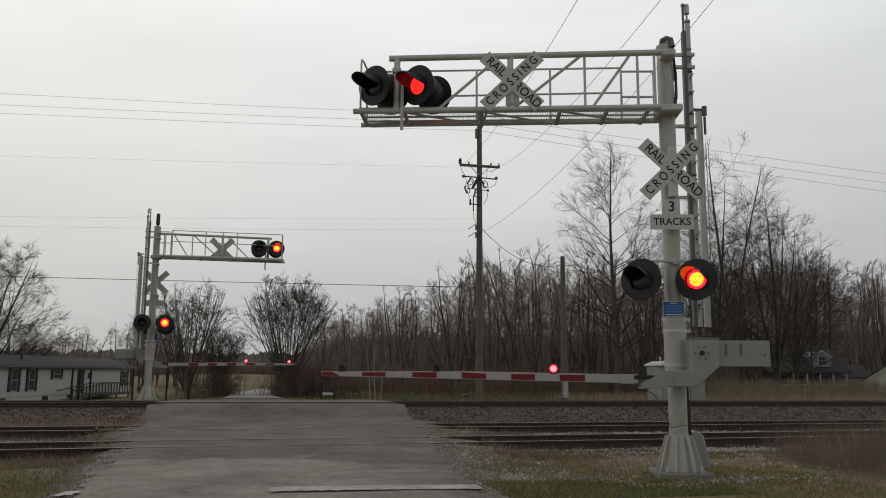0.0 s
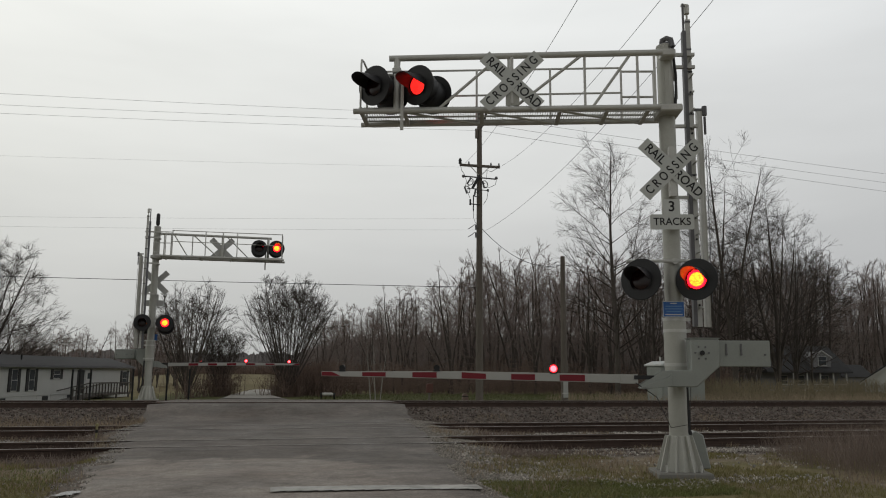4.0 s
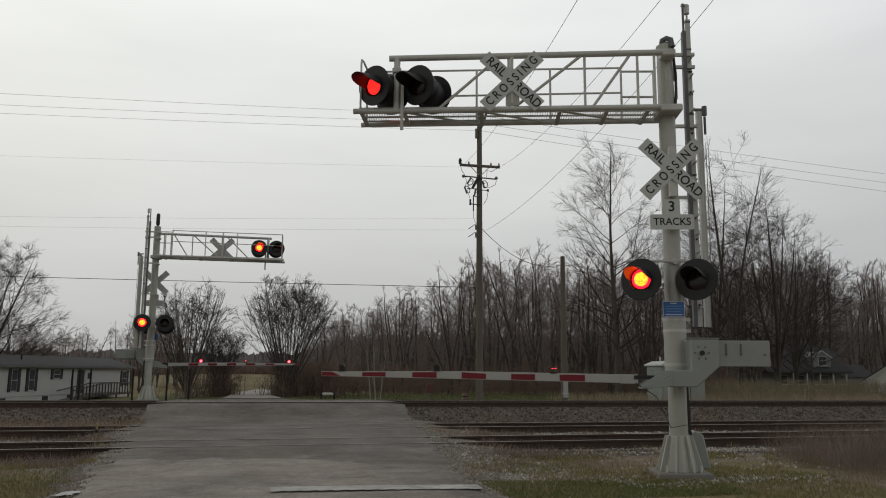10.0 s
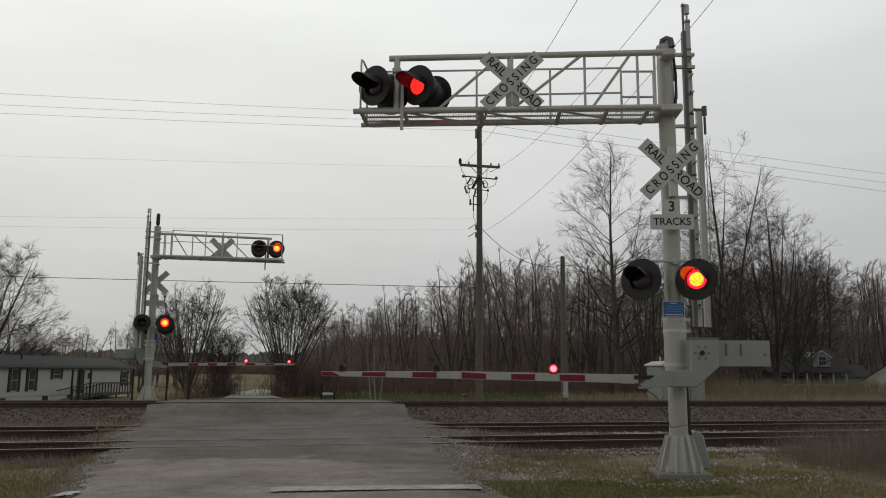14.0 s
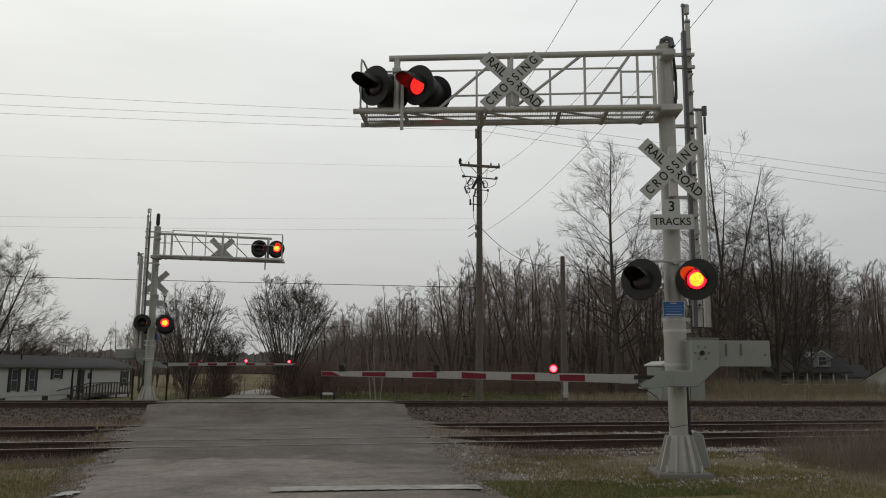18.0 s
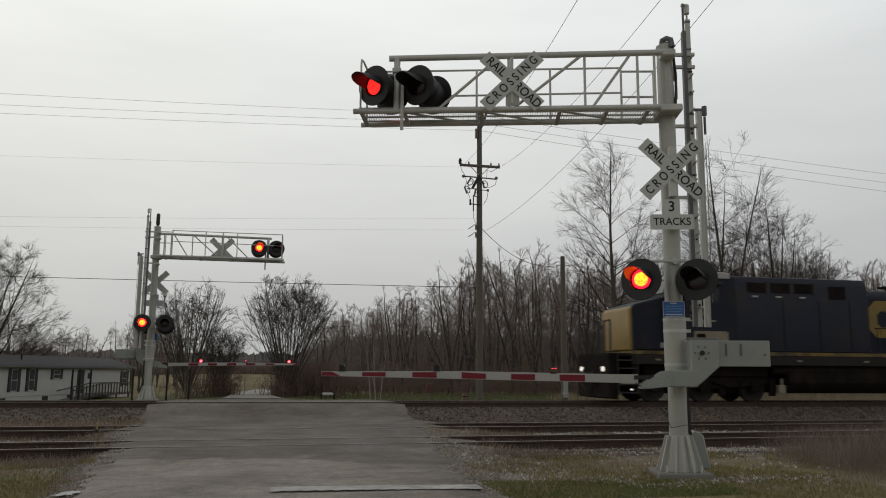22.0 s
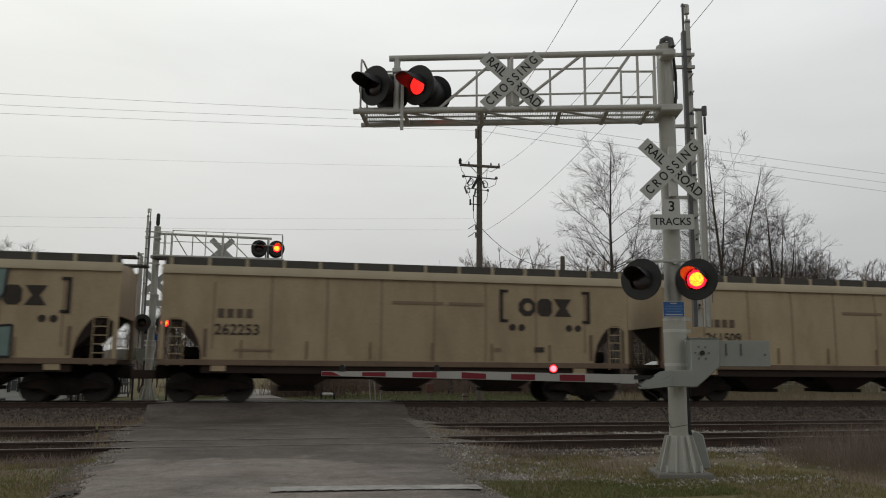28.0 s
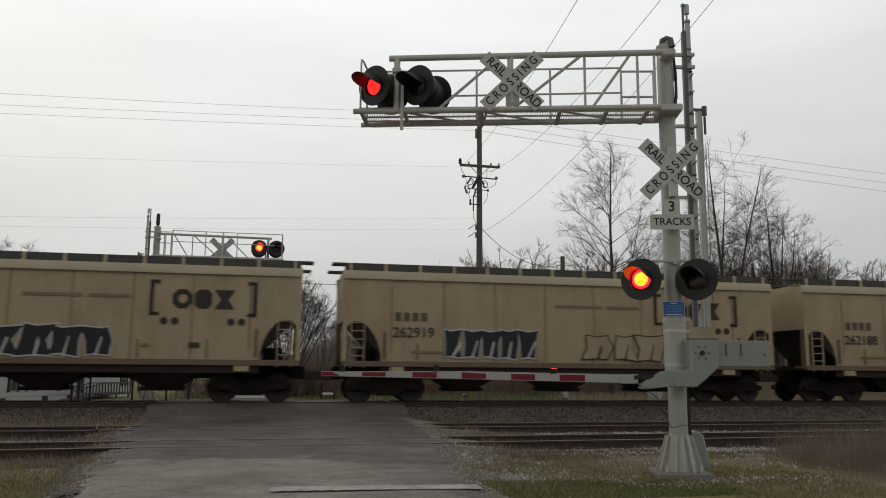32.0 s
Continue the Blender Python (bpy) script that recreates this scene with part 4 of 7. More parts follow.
PALEROOF = mat("pale_roof_paint", (0.45, 0.45, 0.43), 0.6, 0, 0.1, 1.2, 30, 0.03, (0.25, 0.24, 0.22), 0.4)
UNDER = mat("sooty_underframe", (0.014, 0.0115, 0.0105), 0.9, 0, 0.4, 2, 30, 0.15, (0.045, 0.031, 0.025), 0.5, spec=0.12)
WHEEL = mat("wheel_steel", (0.032, 0.026, 0.024), 0.75, 0.2, 0.3, 3, 30, 0.1)
GLASS = mat("dark_cab_glass", (0.02, 0.023, 0.026), 0.08, 0, 0.05, 3, 30, 0)
TAN = mat("hopper_tan_paint", (0.485, 0.385, 0.245), 0.6, 0, 0.16, 0.5, 30, 0.03, (0.30, 0.215, 0.135), 0.6, 0.7, rnd=0.14, stretch=(1, 1, 0.4))
TANDIRT = mat("grimy_tan_paint", (0.22, 0.155, 0.105), 0.75, 0, 0.25, 0.8, 30, 0.05, (0.10, 0.075, 0.055), 0.7, 0.8)
PRINTTHIN = mat("rubbed_black_print", (0.135, 0.105, 0.075), 0.7, 0, 0.3, 3, 40, 0)
PRINT = mat("faded_black_print", (0.045, 0.036, 0.030), 0.7, 0, 0.3, 3, 40, 0)
FADED = mat("faded_navy_print", (0.020, 0.022, 0.036), 0.6, 0, 0.3, 3, 40, 0)
SPRAYBLACK = mat("black_spray", (0.02, 0.02, 0.024), 0.6, 0, 0.3, 2, 30, 0)
SPRAYWHITE = mat("white_spray", (0.62, 0.62, 0.62), 0.6, 0, 0.15, 2, 30, 0)
SPRAYTEAL = mat("grey_green_spray", (0.205, 0.295, 0.280), 0.6, 0, 0.2, 2, 30, 0)
HEADLAMP = mat("ditch_light", (0.9, 0.9, 0.85), 0.2, 0, 0, emit=(1.0, 0.92, 0.8), power=0.9)

SILLBROWN = mat("grimy_brown_sill", (0.020, 0.0155, 0.013), 0.8, 0, 0.3, 1.5, 30, 0.1)
STEPGREY = mat("scuffed_grey_steel", (0.042, 0.037, 0.035), 0.7, 0.1, 0.3, 2, 30, 0.1)
PALEDOOR = mat("faded_cream_panel", (0.27, 0.235, 0.17), 0.7, 0, 0.2, 2, 30, 0.05)
NUMBERS = mat("faded_number_paint", (0.40, 0.34, 0.18), 0.6, 0, 0.2, 3, 40, 0)
NUMBERSOLD = mat("rubbed_number_paint", (0.14, 0.115, 0.06), 0.6, 0, 0.35, 3, 40, 0)
YELLOWOLD = mat("worn_yellow_emblem", (0.30, 0.20, 0.045), 0.6, 0, 0.25, 1.2, 30, 0.02, (0.10, 0.08, 0.05), 0.6, 1.6)
STRIPEOLD = mat("grimy_yellow_stripe", (0.20, 0.135, 0.036), 0.6, 0, 0.35, 1.2, 30, 0.02, (0.035, 0.026, 0.02), 1.0, 1.6)
WHEELSETS = []     # (wheelset, its place, radius, vehicle)


def wheel_data(r):
    w = Mesh()
    for s in (-1, 1):
        w.lathe([(0.10, s * 0.70), (0.14, s * 0.82), (r * 0.62, s * 0.80), (r * 0.86, s * 0.83), (r, s * 0.82), (r + 0.005, s * 0.73), (r + 0.028, s * 0.715), (r + 0.026, s * 0.69), (r * 0.85, s * 0.69), (r * 0.6, s * 0.73), (0.10, s * 0.70)], 20)
    for s in (-1, 1):
        w.tube((r * 0.45, s * 0.80, 0), (r * 0.45, s * 0.822, 0), 0.045, n=6).tube((-r * 0.45, s * 0.80, 0), (-r * 0.45, s * 0.822, 0), 0.045, n=6)
    w.tube((0, -0.95, 0), (0, 0.95, 0), 0.085, n=10)
    return w.data("wheelset", WHEEL)


WHEEL_LOCO, WHEEL_CAR = wheel_data(0.533), wheel_data(0.457)


def truck(vehicle, x, axles, r, wheels, loco):
    """A bogie at x with wheelsets that turn."""
    f = Mesh()
    half = axles[-1] + (0.55 if loco else 0.42)
    for s in (-1, 1):
        y = s * 0.98
        if loco:
            f.prism([(x - half, 0.78), (x - half + 0.1, 0.92), (x + half - 0.1, 0.92), (x + half, 0.78), (x + half - 0.15, 0.62), (x + 0.6, 0.48), (x - 0.6, 0.48), (x - half + 0.15, 0.62)], y - 0.09, y + 0.09)
            for a in axles:
                f.box(x + a - 0.20, y - 0.14, 0.36, x + a + 0.20, y + 0.14, 0.76)
                f.box(x + a - 0.36, y - 0.10, 0.90, x + a - 0.20, y + 0.10, 1.06).box(x + a + 0.20, y - 0.10, 0.90, x + a + 0.36, y + 0.10, 1.06)
            f.tube((x - 0.9, y + s * 0.12, 0.55), (x - 0.2, y + s * 0.12, 0.75), 0.07, n=8)
            f.tube((x + 0.9, y + s * 0.12, 0.55), (x + 0.2, y + s * 0.12, 0.75), 0.07, n=8)
        else:
            f.prism([(x - half, 0.42), (x - half, 0.58), (x - 0.45, 0.74), (x + 0.45, 0.74), (x + half, 0.58), (x + half, 0.42), (x + 0.62, 0.40), (x + 0.36, 0.22), (x - 0.36, 0.22), (x - 0.62, 0.40)], y - 0.08, y + 0.08)
            for i in range(3):
                f.tube((x - 0.17 + 0.17 * i, y + s * 0.04, 0.30), (x - 0.17 + 0.17 * i, y + s * 0.04, 0.58), 0.07, n=8)
    f.box(x - 0.22, -1.0, 0.50, x + 0.22, 1.0, 0.78)
    if loco:
        # traction motors, brake rigging and sand pipes fill the truck
        f.box(x - half + 0.2, -0.62, 0.30, x + half - 0.2, 0.62, 1.30)
        for s in (-1, 1):
            f.box(x - half + 0.1, s * 0.88, 0.92, x + half - 0.1, s * 1.16, 1.34)
            for a in axles:
                f.box(x + a + 0.55, s * 0.95, 0.22, x + a + 0.78, s * 1.10, 0.9)
                f.tube((x + a - 0.62, s * 1.1, 0.15), (x + a - 0.72, s * 1.2, 0.95), 0.025, n=5)
    else:
        f.box(x - half + 0.25, -0.6, 0.35, x + half - 0.25, 0.6, 0.85)
    fr = part("truck", f, UNDER, vehicle, "soot-black six-wheel truck" if loco else "rust-brown four-wheel truck", 0.012)
    for a in axles:
        ws = part("wheelset", wheels, WHEEL, fr, m=pose(x + a, 0, r))
        WHEELSETS.append((ws, (x + a, 0, r), r, vehicle))
    return fr


def plain_mark(name, shapes, material, parent, y, label=""):
    m = Mesh()
    for pts in shapes:
        m.prism(pts, y - 0.006, y + 0.004)
    return part(name, m, material, parent, label, smooth=False)


def rounded(x0, z0, x1, z1, c):
    return [(x0 + c, z0), (x1 - c, z0), (x1, z0 + c), (x1, z1 - c), (x1 - c, z1), (x0 + c, z1), (x0, z1 - c), (x0, z0 + c)]


def slant(x0, z0, x1, z1, k):
    return [(x0, z0), (x1, z0), (x1 + k, z1), (x0 + k, z1)]


def locomotive(label, number, grey):
    """Front coupler at x = 0, the train runs towards -x; +y is the far side. Rail head at z = 0."""
    v = thing("locomotive", label, "locomotive", None, "train")
    side = LOCOGREY if grey else NAVY
    # underframe, walkway edge, pilot and steps
    part("underframe", Mesh().box(1.3, -1.50, 1.32, 21.2, 1.50, 1.66), SILLBROWN, v, "deep frame sill", 0.02)
    part("sill_stripe", Mesh().box(1.4, -1.51, 1.665, 21.1, 1.51, 1.80), STRIPEOLD, v, "grimy yellow stripe along the walkway edge", 0.01)
    for i in range(0, 14, 2):
        part("reflector", Mesh().box(2.2 + 1.4 * i, -1.512, 1.46, 2.40 + 1.4 * i, -1.503, 1.52), PALEDOOR, v)
    for x0, x1 in ((0.45, 0.80), (21.4, 21.75)):
        part("pilot", Mesh().prism([(x0, 0.16), (x1, 0.10), (x1, 1.66), (x0, 1.66)], -1.45, 1.45), UNDER, v, "black end plate with plow", 0.02)
    for x0 in (0.78, 20.75):
        part("platform", Mesh().box(x0 - 0.3, -1.45, 1.60, x0 + 0.95, 1.45, 1.70), UNDER, v)
        for s in (-1, 1):
            st = Mesh()
            for k in range(5):
                st.box(x0, s * 1.02, 0.32 + 0.28 * k, x0 + 0.72, s * 1.50, 0.36 + 0.28 * k)
            st.box(x0 - 0.02, s * 1.02, 0.26, x0 + 0.01, s * 1.52, 1.7).box(x0 + 0.71, s * 1.02, 0.26, x0 + 0.74, s * 1.52, 1.7)
            part("steps", st, STEPGREY, v, "corner boarding steps")
    for x0, x1 in ((0.0, 0.5), (21.7, 22.2)):
        part("coupler", Mesh().box(x0, -0.12, 0.72, x1, 0.12, 1.0).box(x0 if x0 < 1 else x1 - 0.3, -0.2, 0.68, x0 + 0.3 if x0 < 1 else x1, 0.2, 1.04), RUST, v, bevel=0.02)
        for sy in (-1, 1):
            part("air_hose", Mesh().line([(x0 + 0.25, sy * 0.5, 1.1), (x0 + 0.2, sy * 0.5, 0.6), (x0 + 0.3, sy * 0.3, 0.4)], 0.03), BLACK, v)
    # nose and cab
    part("nose", Mesh().prism([(1.42, 1.80), (1.42, 3.30), (1.60, 3.46), (2.95, 3.80), (2.95, 1.80)], -1.22, 1.22), YELLOW if grey else NAVY, v, "short safety nose", 0.06)
    if not grey:
        part("nose_front", Mesh().prism([(1.37, 1.82), (1.37, 3.27), (1.50, 3.40), (1.50, 1.82)], -1.20, 1.20), YELLOW, v, "yellow nose front", 0.02)
    else:
        part("nose_stripe", Mesh().prism([(1.62, 3.44), (2.95, 3.76), (2.95, 1.83), (2.62, 1.83)], -1.226, 1.226), BLUE, v, "diagonal blue stripe on the nose")
    cab = [(2.75, 1.80), (2.75, 3.80), (3.02, 4.42), (3.2, 4.54), (5.45, 4.54), (5.45, 1.80)]
    cb = part("cab", Mesh().prism(cab, -1.52, 1.52), BLUE if grey else NAVY, v, "navy blue crew cab", 0.05)
    part("cab_roof", Mesh().prism([(2.98, 4.40), (3.04, 4.53), (3.3, 4.62), (4.2, 4.68), (5.2, 4.66), (5.25, 4.42), (3.25, 4.40)], -1.527, 1.527), PALEROOF if not grey else LOCOGREY, cb, "pale grey cab roof" if not grey else "grey cab roof", 0.03)
    if grey:
        part("cab_band", Mesh().prism([(2.96, 4.22), (3.04, 4.44), (5.46, 4.44), (5.46, 4.22)], -1.528, 1.528), LOCOGREY, cb)
    for s in (-1, 1):
        for x0, x1 in ((3.45, 4.05), (4.15, 4.75)):
            fr = part("cab_window", Mesh().prism(rounded(x0, 3.58, x1, 4.14, 0.08), s * 1.50, s * 1.532), GLASS, cb)
            part("window_post", Mesh().box(x0 - 0.05, s * 1.52, 3.60, x0 - 0.01, s * 1.545, 4.12), STEPGREY, fr)
        part("sun_shade", Mesh().prism([(3.55, 4.20), (4.85, 4.20), (4.80, 4.30), (3.50, 4.30)], s * 1.52, s * 1.68), STEPGREY, cb)
        part("mirror", Mesh().box(3.22, s * 1.54, 3.6, 3.26, s * 1.74, 4.0), UNDER, cb)
        part("cab_door_panel", Mesh().prism(rounded(3.71, 1.90, 5.05, 2.52, 0.05), s * 1.515, s * 1.53), PALEDOOR if not grey else BLUE, cb, "pale equipment door" if not grey else "blue equipment door")
        part("vent_panel", Mesh().prism(rounded(3.80, 2.0, 4.15, 2.42, 0.03), s * 1.526, s * 1.54), UNDER, cb)
        part("data_plate", Mesh().box(2.55, s * 1.226, 1.92, 2.75, s * 1.24, 2.1), PALEROOF, cb)
    for y0, y1 in ((-1.15, -0.1), (0.1, 1.15)):
        part("windscreen", Mesh().prism([(2.78, 3.88), (3.0, 4.36), (2.96, 4.38), (2.74, 3.90)], y0, y1), GLASS, cb)
    for y in (-0.12, 0.12):
        part("headlight", Mesh().tube((2.92, y, 4.48), (3.05, y, 4.48), 0.09, n=10), GLASS, cb)
    for s in (-1, 1):
        part("ditch_light", Mesh().tube((0.40, s * 1.0, 1.15), (0.50, s * 1.0, 1.15), 0.09, n=10), HEADLAMP if not grey else UNDER, v)
    part("step_light", Mesh().lathe([(0.0, -1.53), (0.035, -1.53), (0.035, -1.50)], 8), HEADLAMP, v, m=pose(1.25, 0, 0.45))
    # hood: equipment block, engine hood, radiator wings
    part("equipment_hood", Mesh().prism([(-1.42, 1.80), (-1.42, 4.30), (-1.25, 4.58), (1.25, 4.58), (1.42, 4.30), (1.42, 1.80)], 5.42, 11.05, "yz"), side, v, "tall equipment hood", 0.04)
    for s in (-1, 1):
        for i in range(3):
            part("intake_grille", Mesh().box(5.95 + i * 0.98, s * 1.41, 3.98, 6.70 + i * 0.98, s * 1.435, 4.34), UNDER, v)
            part("grille_post", Mesh().box(6.74 + i * 0.98, s * 1.41, 3.94, 6.80 + i * 0.98, s * 1.445, 4.40), STEPGREY, v)
            part("grab_plate", Mesh().box(6.15 + i * 0.98, s * 1.42, 3.80, 6.38 + i * 0.98, s * 1.44, 3.86), PALEROOF, v)
        part("side_grille", Mesh().box(9.35, s * 1.41, 3.80, 10.05, s * 1.435, 4.28), UNDER, v)
        for x in (7.4, 8.9, 10.2):
            part("panel_joint", Mesh().box(x - 0.012, s * 1.415, 1.9, x + 0.012, s * 1.43, 3.7), UNDER, v)
    part("engine_hood", Mesh().prism([(-0.95, 1.80), (-0.95, 4.02), (-0.75, 4.24), (0.75, 4.24), (0.95, 4.02), (0.95, 1.80)], 11.05, 16.4, "yz"), side, v, "long engine hood", 0.03)
    for i in range(7):
        part("hood_door", Mesh().box(11.25 + i * 0.72, -0.972, 2.0, 11.90 + i * 0.72, -0.945, 3.92), side, v, bevel=0.006)
        part("door_latch", Mesh().box(11.84 + i * 0.72, -0.985, 2.55, 11.87 + i * 0.72, -0.97, 2.75), UNDER, v)
    part("exhaust_stack", Mesh().box(14.75, -0.4, 4.2, 15.4, 0.4, 4.62), UNDER, v, "black exhaust stack", 0.03)
    part("horn", Mesh().box(13.05, -0.05, 4.2, 13.15, 0.05, 4.45).tube((12.8, 0.08, 4.48), (13.3, 0.08, 4.48), 0.04, 0.07, 8).tube((12.9, -0.08, 4.48), (13.45, -0.08, 4.48), 0.07, 0.04, 8), UNDER, v, "air horn on the hood")
    part("radiator_hood", Mesh().prism([(-0.97, 1.80), (-0.97, 3.30), (-1.50, 3.62), (-1.50, 4.18), (-1.3, 4.28), (1.3, 4.28), (1.50, 4.18), (1.50, 3.62), (0.97, 3.30), (0.97, 1.80)], 16.4, 21.27, "yz"), side, v, "flared radiator section", 0.03)
    part("radiator_screen", Mesh().box(16.7, -1.512, 3.68, 21.0, -1.498, 4.10), UNDER, v, "black radiator screen")
    part("rear_panel", Mesh().box(21.25, -0.98, 1.84, 21.29, 0.98, 3.4), YELLOW, v, "yellow rear end panel", 0.01)
    part("rear_edge", Mesh().box(20.85, -0.985, 1.84, 21.27, -0.968, 3.28), YELLOW, v)
    for i in range(8):
        part("radiator_door", Mesh().box(16.7 + i * 0.5, -0.99, 2.2, 17.1 + i * 0.5, -0.965, 3.1), UNDER if i % 2 else side, v)
    if grey:
        part("blue_band", Mesh().box(11.05, -0.99, 1.81, 20.8, -0.96, 2.28).box(5.46, -1.428, 1.81, 11.05, -1.40, 2.28), NAVY, v, "navy band along the hood")
        plain_mark("diagonal_stripe", [[(5.46, 1.85), (6.55, 2.28), (5.75, 4.28), (5.46, 4.28)]], BLUE, v, -1.426)
    else:
        plain_mark("patched_paint", [rounded(15.2, 2.5, 16.3, 3.7, 0.25)], PATCH, v, -0.975)
    # handrails on the walkway
    for s in (-1, 1):
        hr = Mesh().line([(11.2, s * 1.45, 2.75), (21.0, s * 1.45, 2.75)], 0.018)
        for i in range(8):
            hr.tube((11.3 + 1.35 * i, s * 1.45, 1.75), (11.3 + 1.35 * i, s * 1.45, 2.75), 0.016, n=6)
        part("handrail", hr, UNDER, v)
        for x in (0.55, 21.65):
            part("end_rail", Mesh().line([(x, s * 1.42, 1.6), (x, s * 1.42, 2.85), (x, s * 0.9, 2.85), (x, s * 0.9, 1.7)], 0.034).line([(x, s * 0.7, 1.7), (x, s * 0.7, 2.7), (x, s * 0.3, 2.5), (x, s * 0.3, 1.7)], 0.034), STEPGREY, v)
        part("grab_iron", Mesh().line([(1.36, s * 1.48, 1.2), (1.36, s * 1.48, 3.0)], 0.02), STEPGREY, v)
    # tank, trucks
    part("fuel_tank", Mesh().prism([(-1.35, 1.34), (-1.42, 0.7), (-1.1, 0.32), (1.1, 0.32), (1.42, 0.7), (1.35, 1.34)], 7.5, 14.6, "yz"), UNDER, v, "black fuel tank", 0.03)
    if not grey:
        part("fuel_gauge_box", Mesh().box(7.06, -1.40, 0.30, 7.34, -1.22, 0.62).tube((7.24, -1.31, 0.62), (7.24, -1.31, 0.86), 0.05, n=8), PALEDOOR, v, "pale filler box at the tank end", 0.03)
    part("air_reservoir", Mesh().tube((6.9, -1.25, 1.12), (15.0, -1.25, 1.12), 0.15, n=10), UNDER, v)
    for x in (4.35, 17.85):
        truck(v, x, (-2.0, -0.04, 2.0), 0.533, WHEEL_LOCO, True)
    # markings: number, worn plain shapes for the maker's mark
    words("road_number", number, 0.60, NUMBERSOLD if not grey else NUMBERS, v, pose(3.98, -1.534, 3.205), 0.95, 0.004)
    plain_mark("number_underline", [slant(3.5, 2.86, 4.55, 2.91, 0.06), slant(3.7, 2.78, 4.25, 2.82, 0.06)], NUMBERS, v, -1.526)
    mk = YELLOWOLD if not grey else FADED
    x0, y = (11.34, -0.978) if not grey else (10.04, -1.0)
    if grey:
        y = -1.432
    emblem(v, x0, y, mk, side, 2.42, 3.84)
    return v


def emblem(v, x0, y, mk, ground, z0, z1):
    """Three plain worn shapes: a ring, a slotted block and an hourglass."""
    h = z1 - z0
    shapes = [rounded(x0, z0, x0 + 1.3, z1, 0.34), rounded(x0 + 1.42, z0, x0 + 2.5, z1, 0.24), [(x0 + 2.62, z0), (x0 + 3.75, z0), (x0 + 3.4, z0 + h / 2), (x0 + 3.75, z1), (x0 + 2.62, z1), (x0 + 2.97, z0 + h / 2)]]
    for s in shapes:
        plain_mark("hood_emblem", [s], mk, v, y, "large worn block of colour on the hood")
    holes = [rounded(x0 + 0.40, z0 + 0.40, x0 + 0.92, z1 - 0.40, 0.16), [(x0 + 1.72, z0 + h / 2), (x0 + 1.97, z0 + 0.45), (x0 + 2.22, z0 + h / 2), (x0 + 1.97, z1 - 0.45)]]
    for s in holes:
        plain_mark("emblem_gap", [s], ground, v, y - 0.007)


def arch_side(q):
    """Outline in x, z of the side sheet at one end, with the arched opening over the end platform."""
    pts = [(2.35, 1.25), (2.35, 4.06), (0.72, 4.06), (0.72, 1.25), (0.86, 1.25), (0.86, 2.45), (1.05, 2.62), (1.30, 2.62), (1.52, 2.50), (1.72, 2.25), (1.88, 1.95), (1.97, 1.60), (1.99, 1.25)]
    return [(q(x), z) for x, z in pts]


def left_end(x):
    return x


def right_end(x):
    return 17.05 - x


HOPSEC = [(-1.50, 1.25), (-1.53, 2.0), (-1.54, 2.8), (-1.53, 3.5), (-1.50, 4.06), (-1.30, 4.20), (-0.6, 4.32), (0.6, 4.32), (1.30, 4.20), (1.50, 4.06), (1.53, 3.5), (1.54, 2.8), (1.53, 2.0), (1.50, 1.25)]


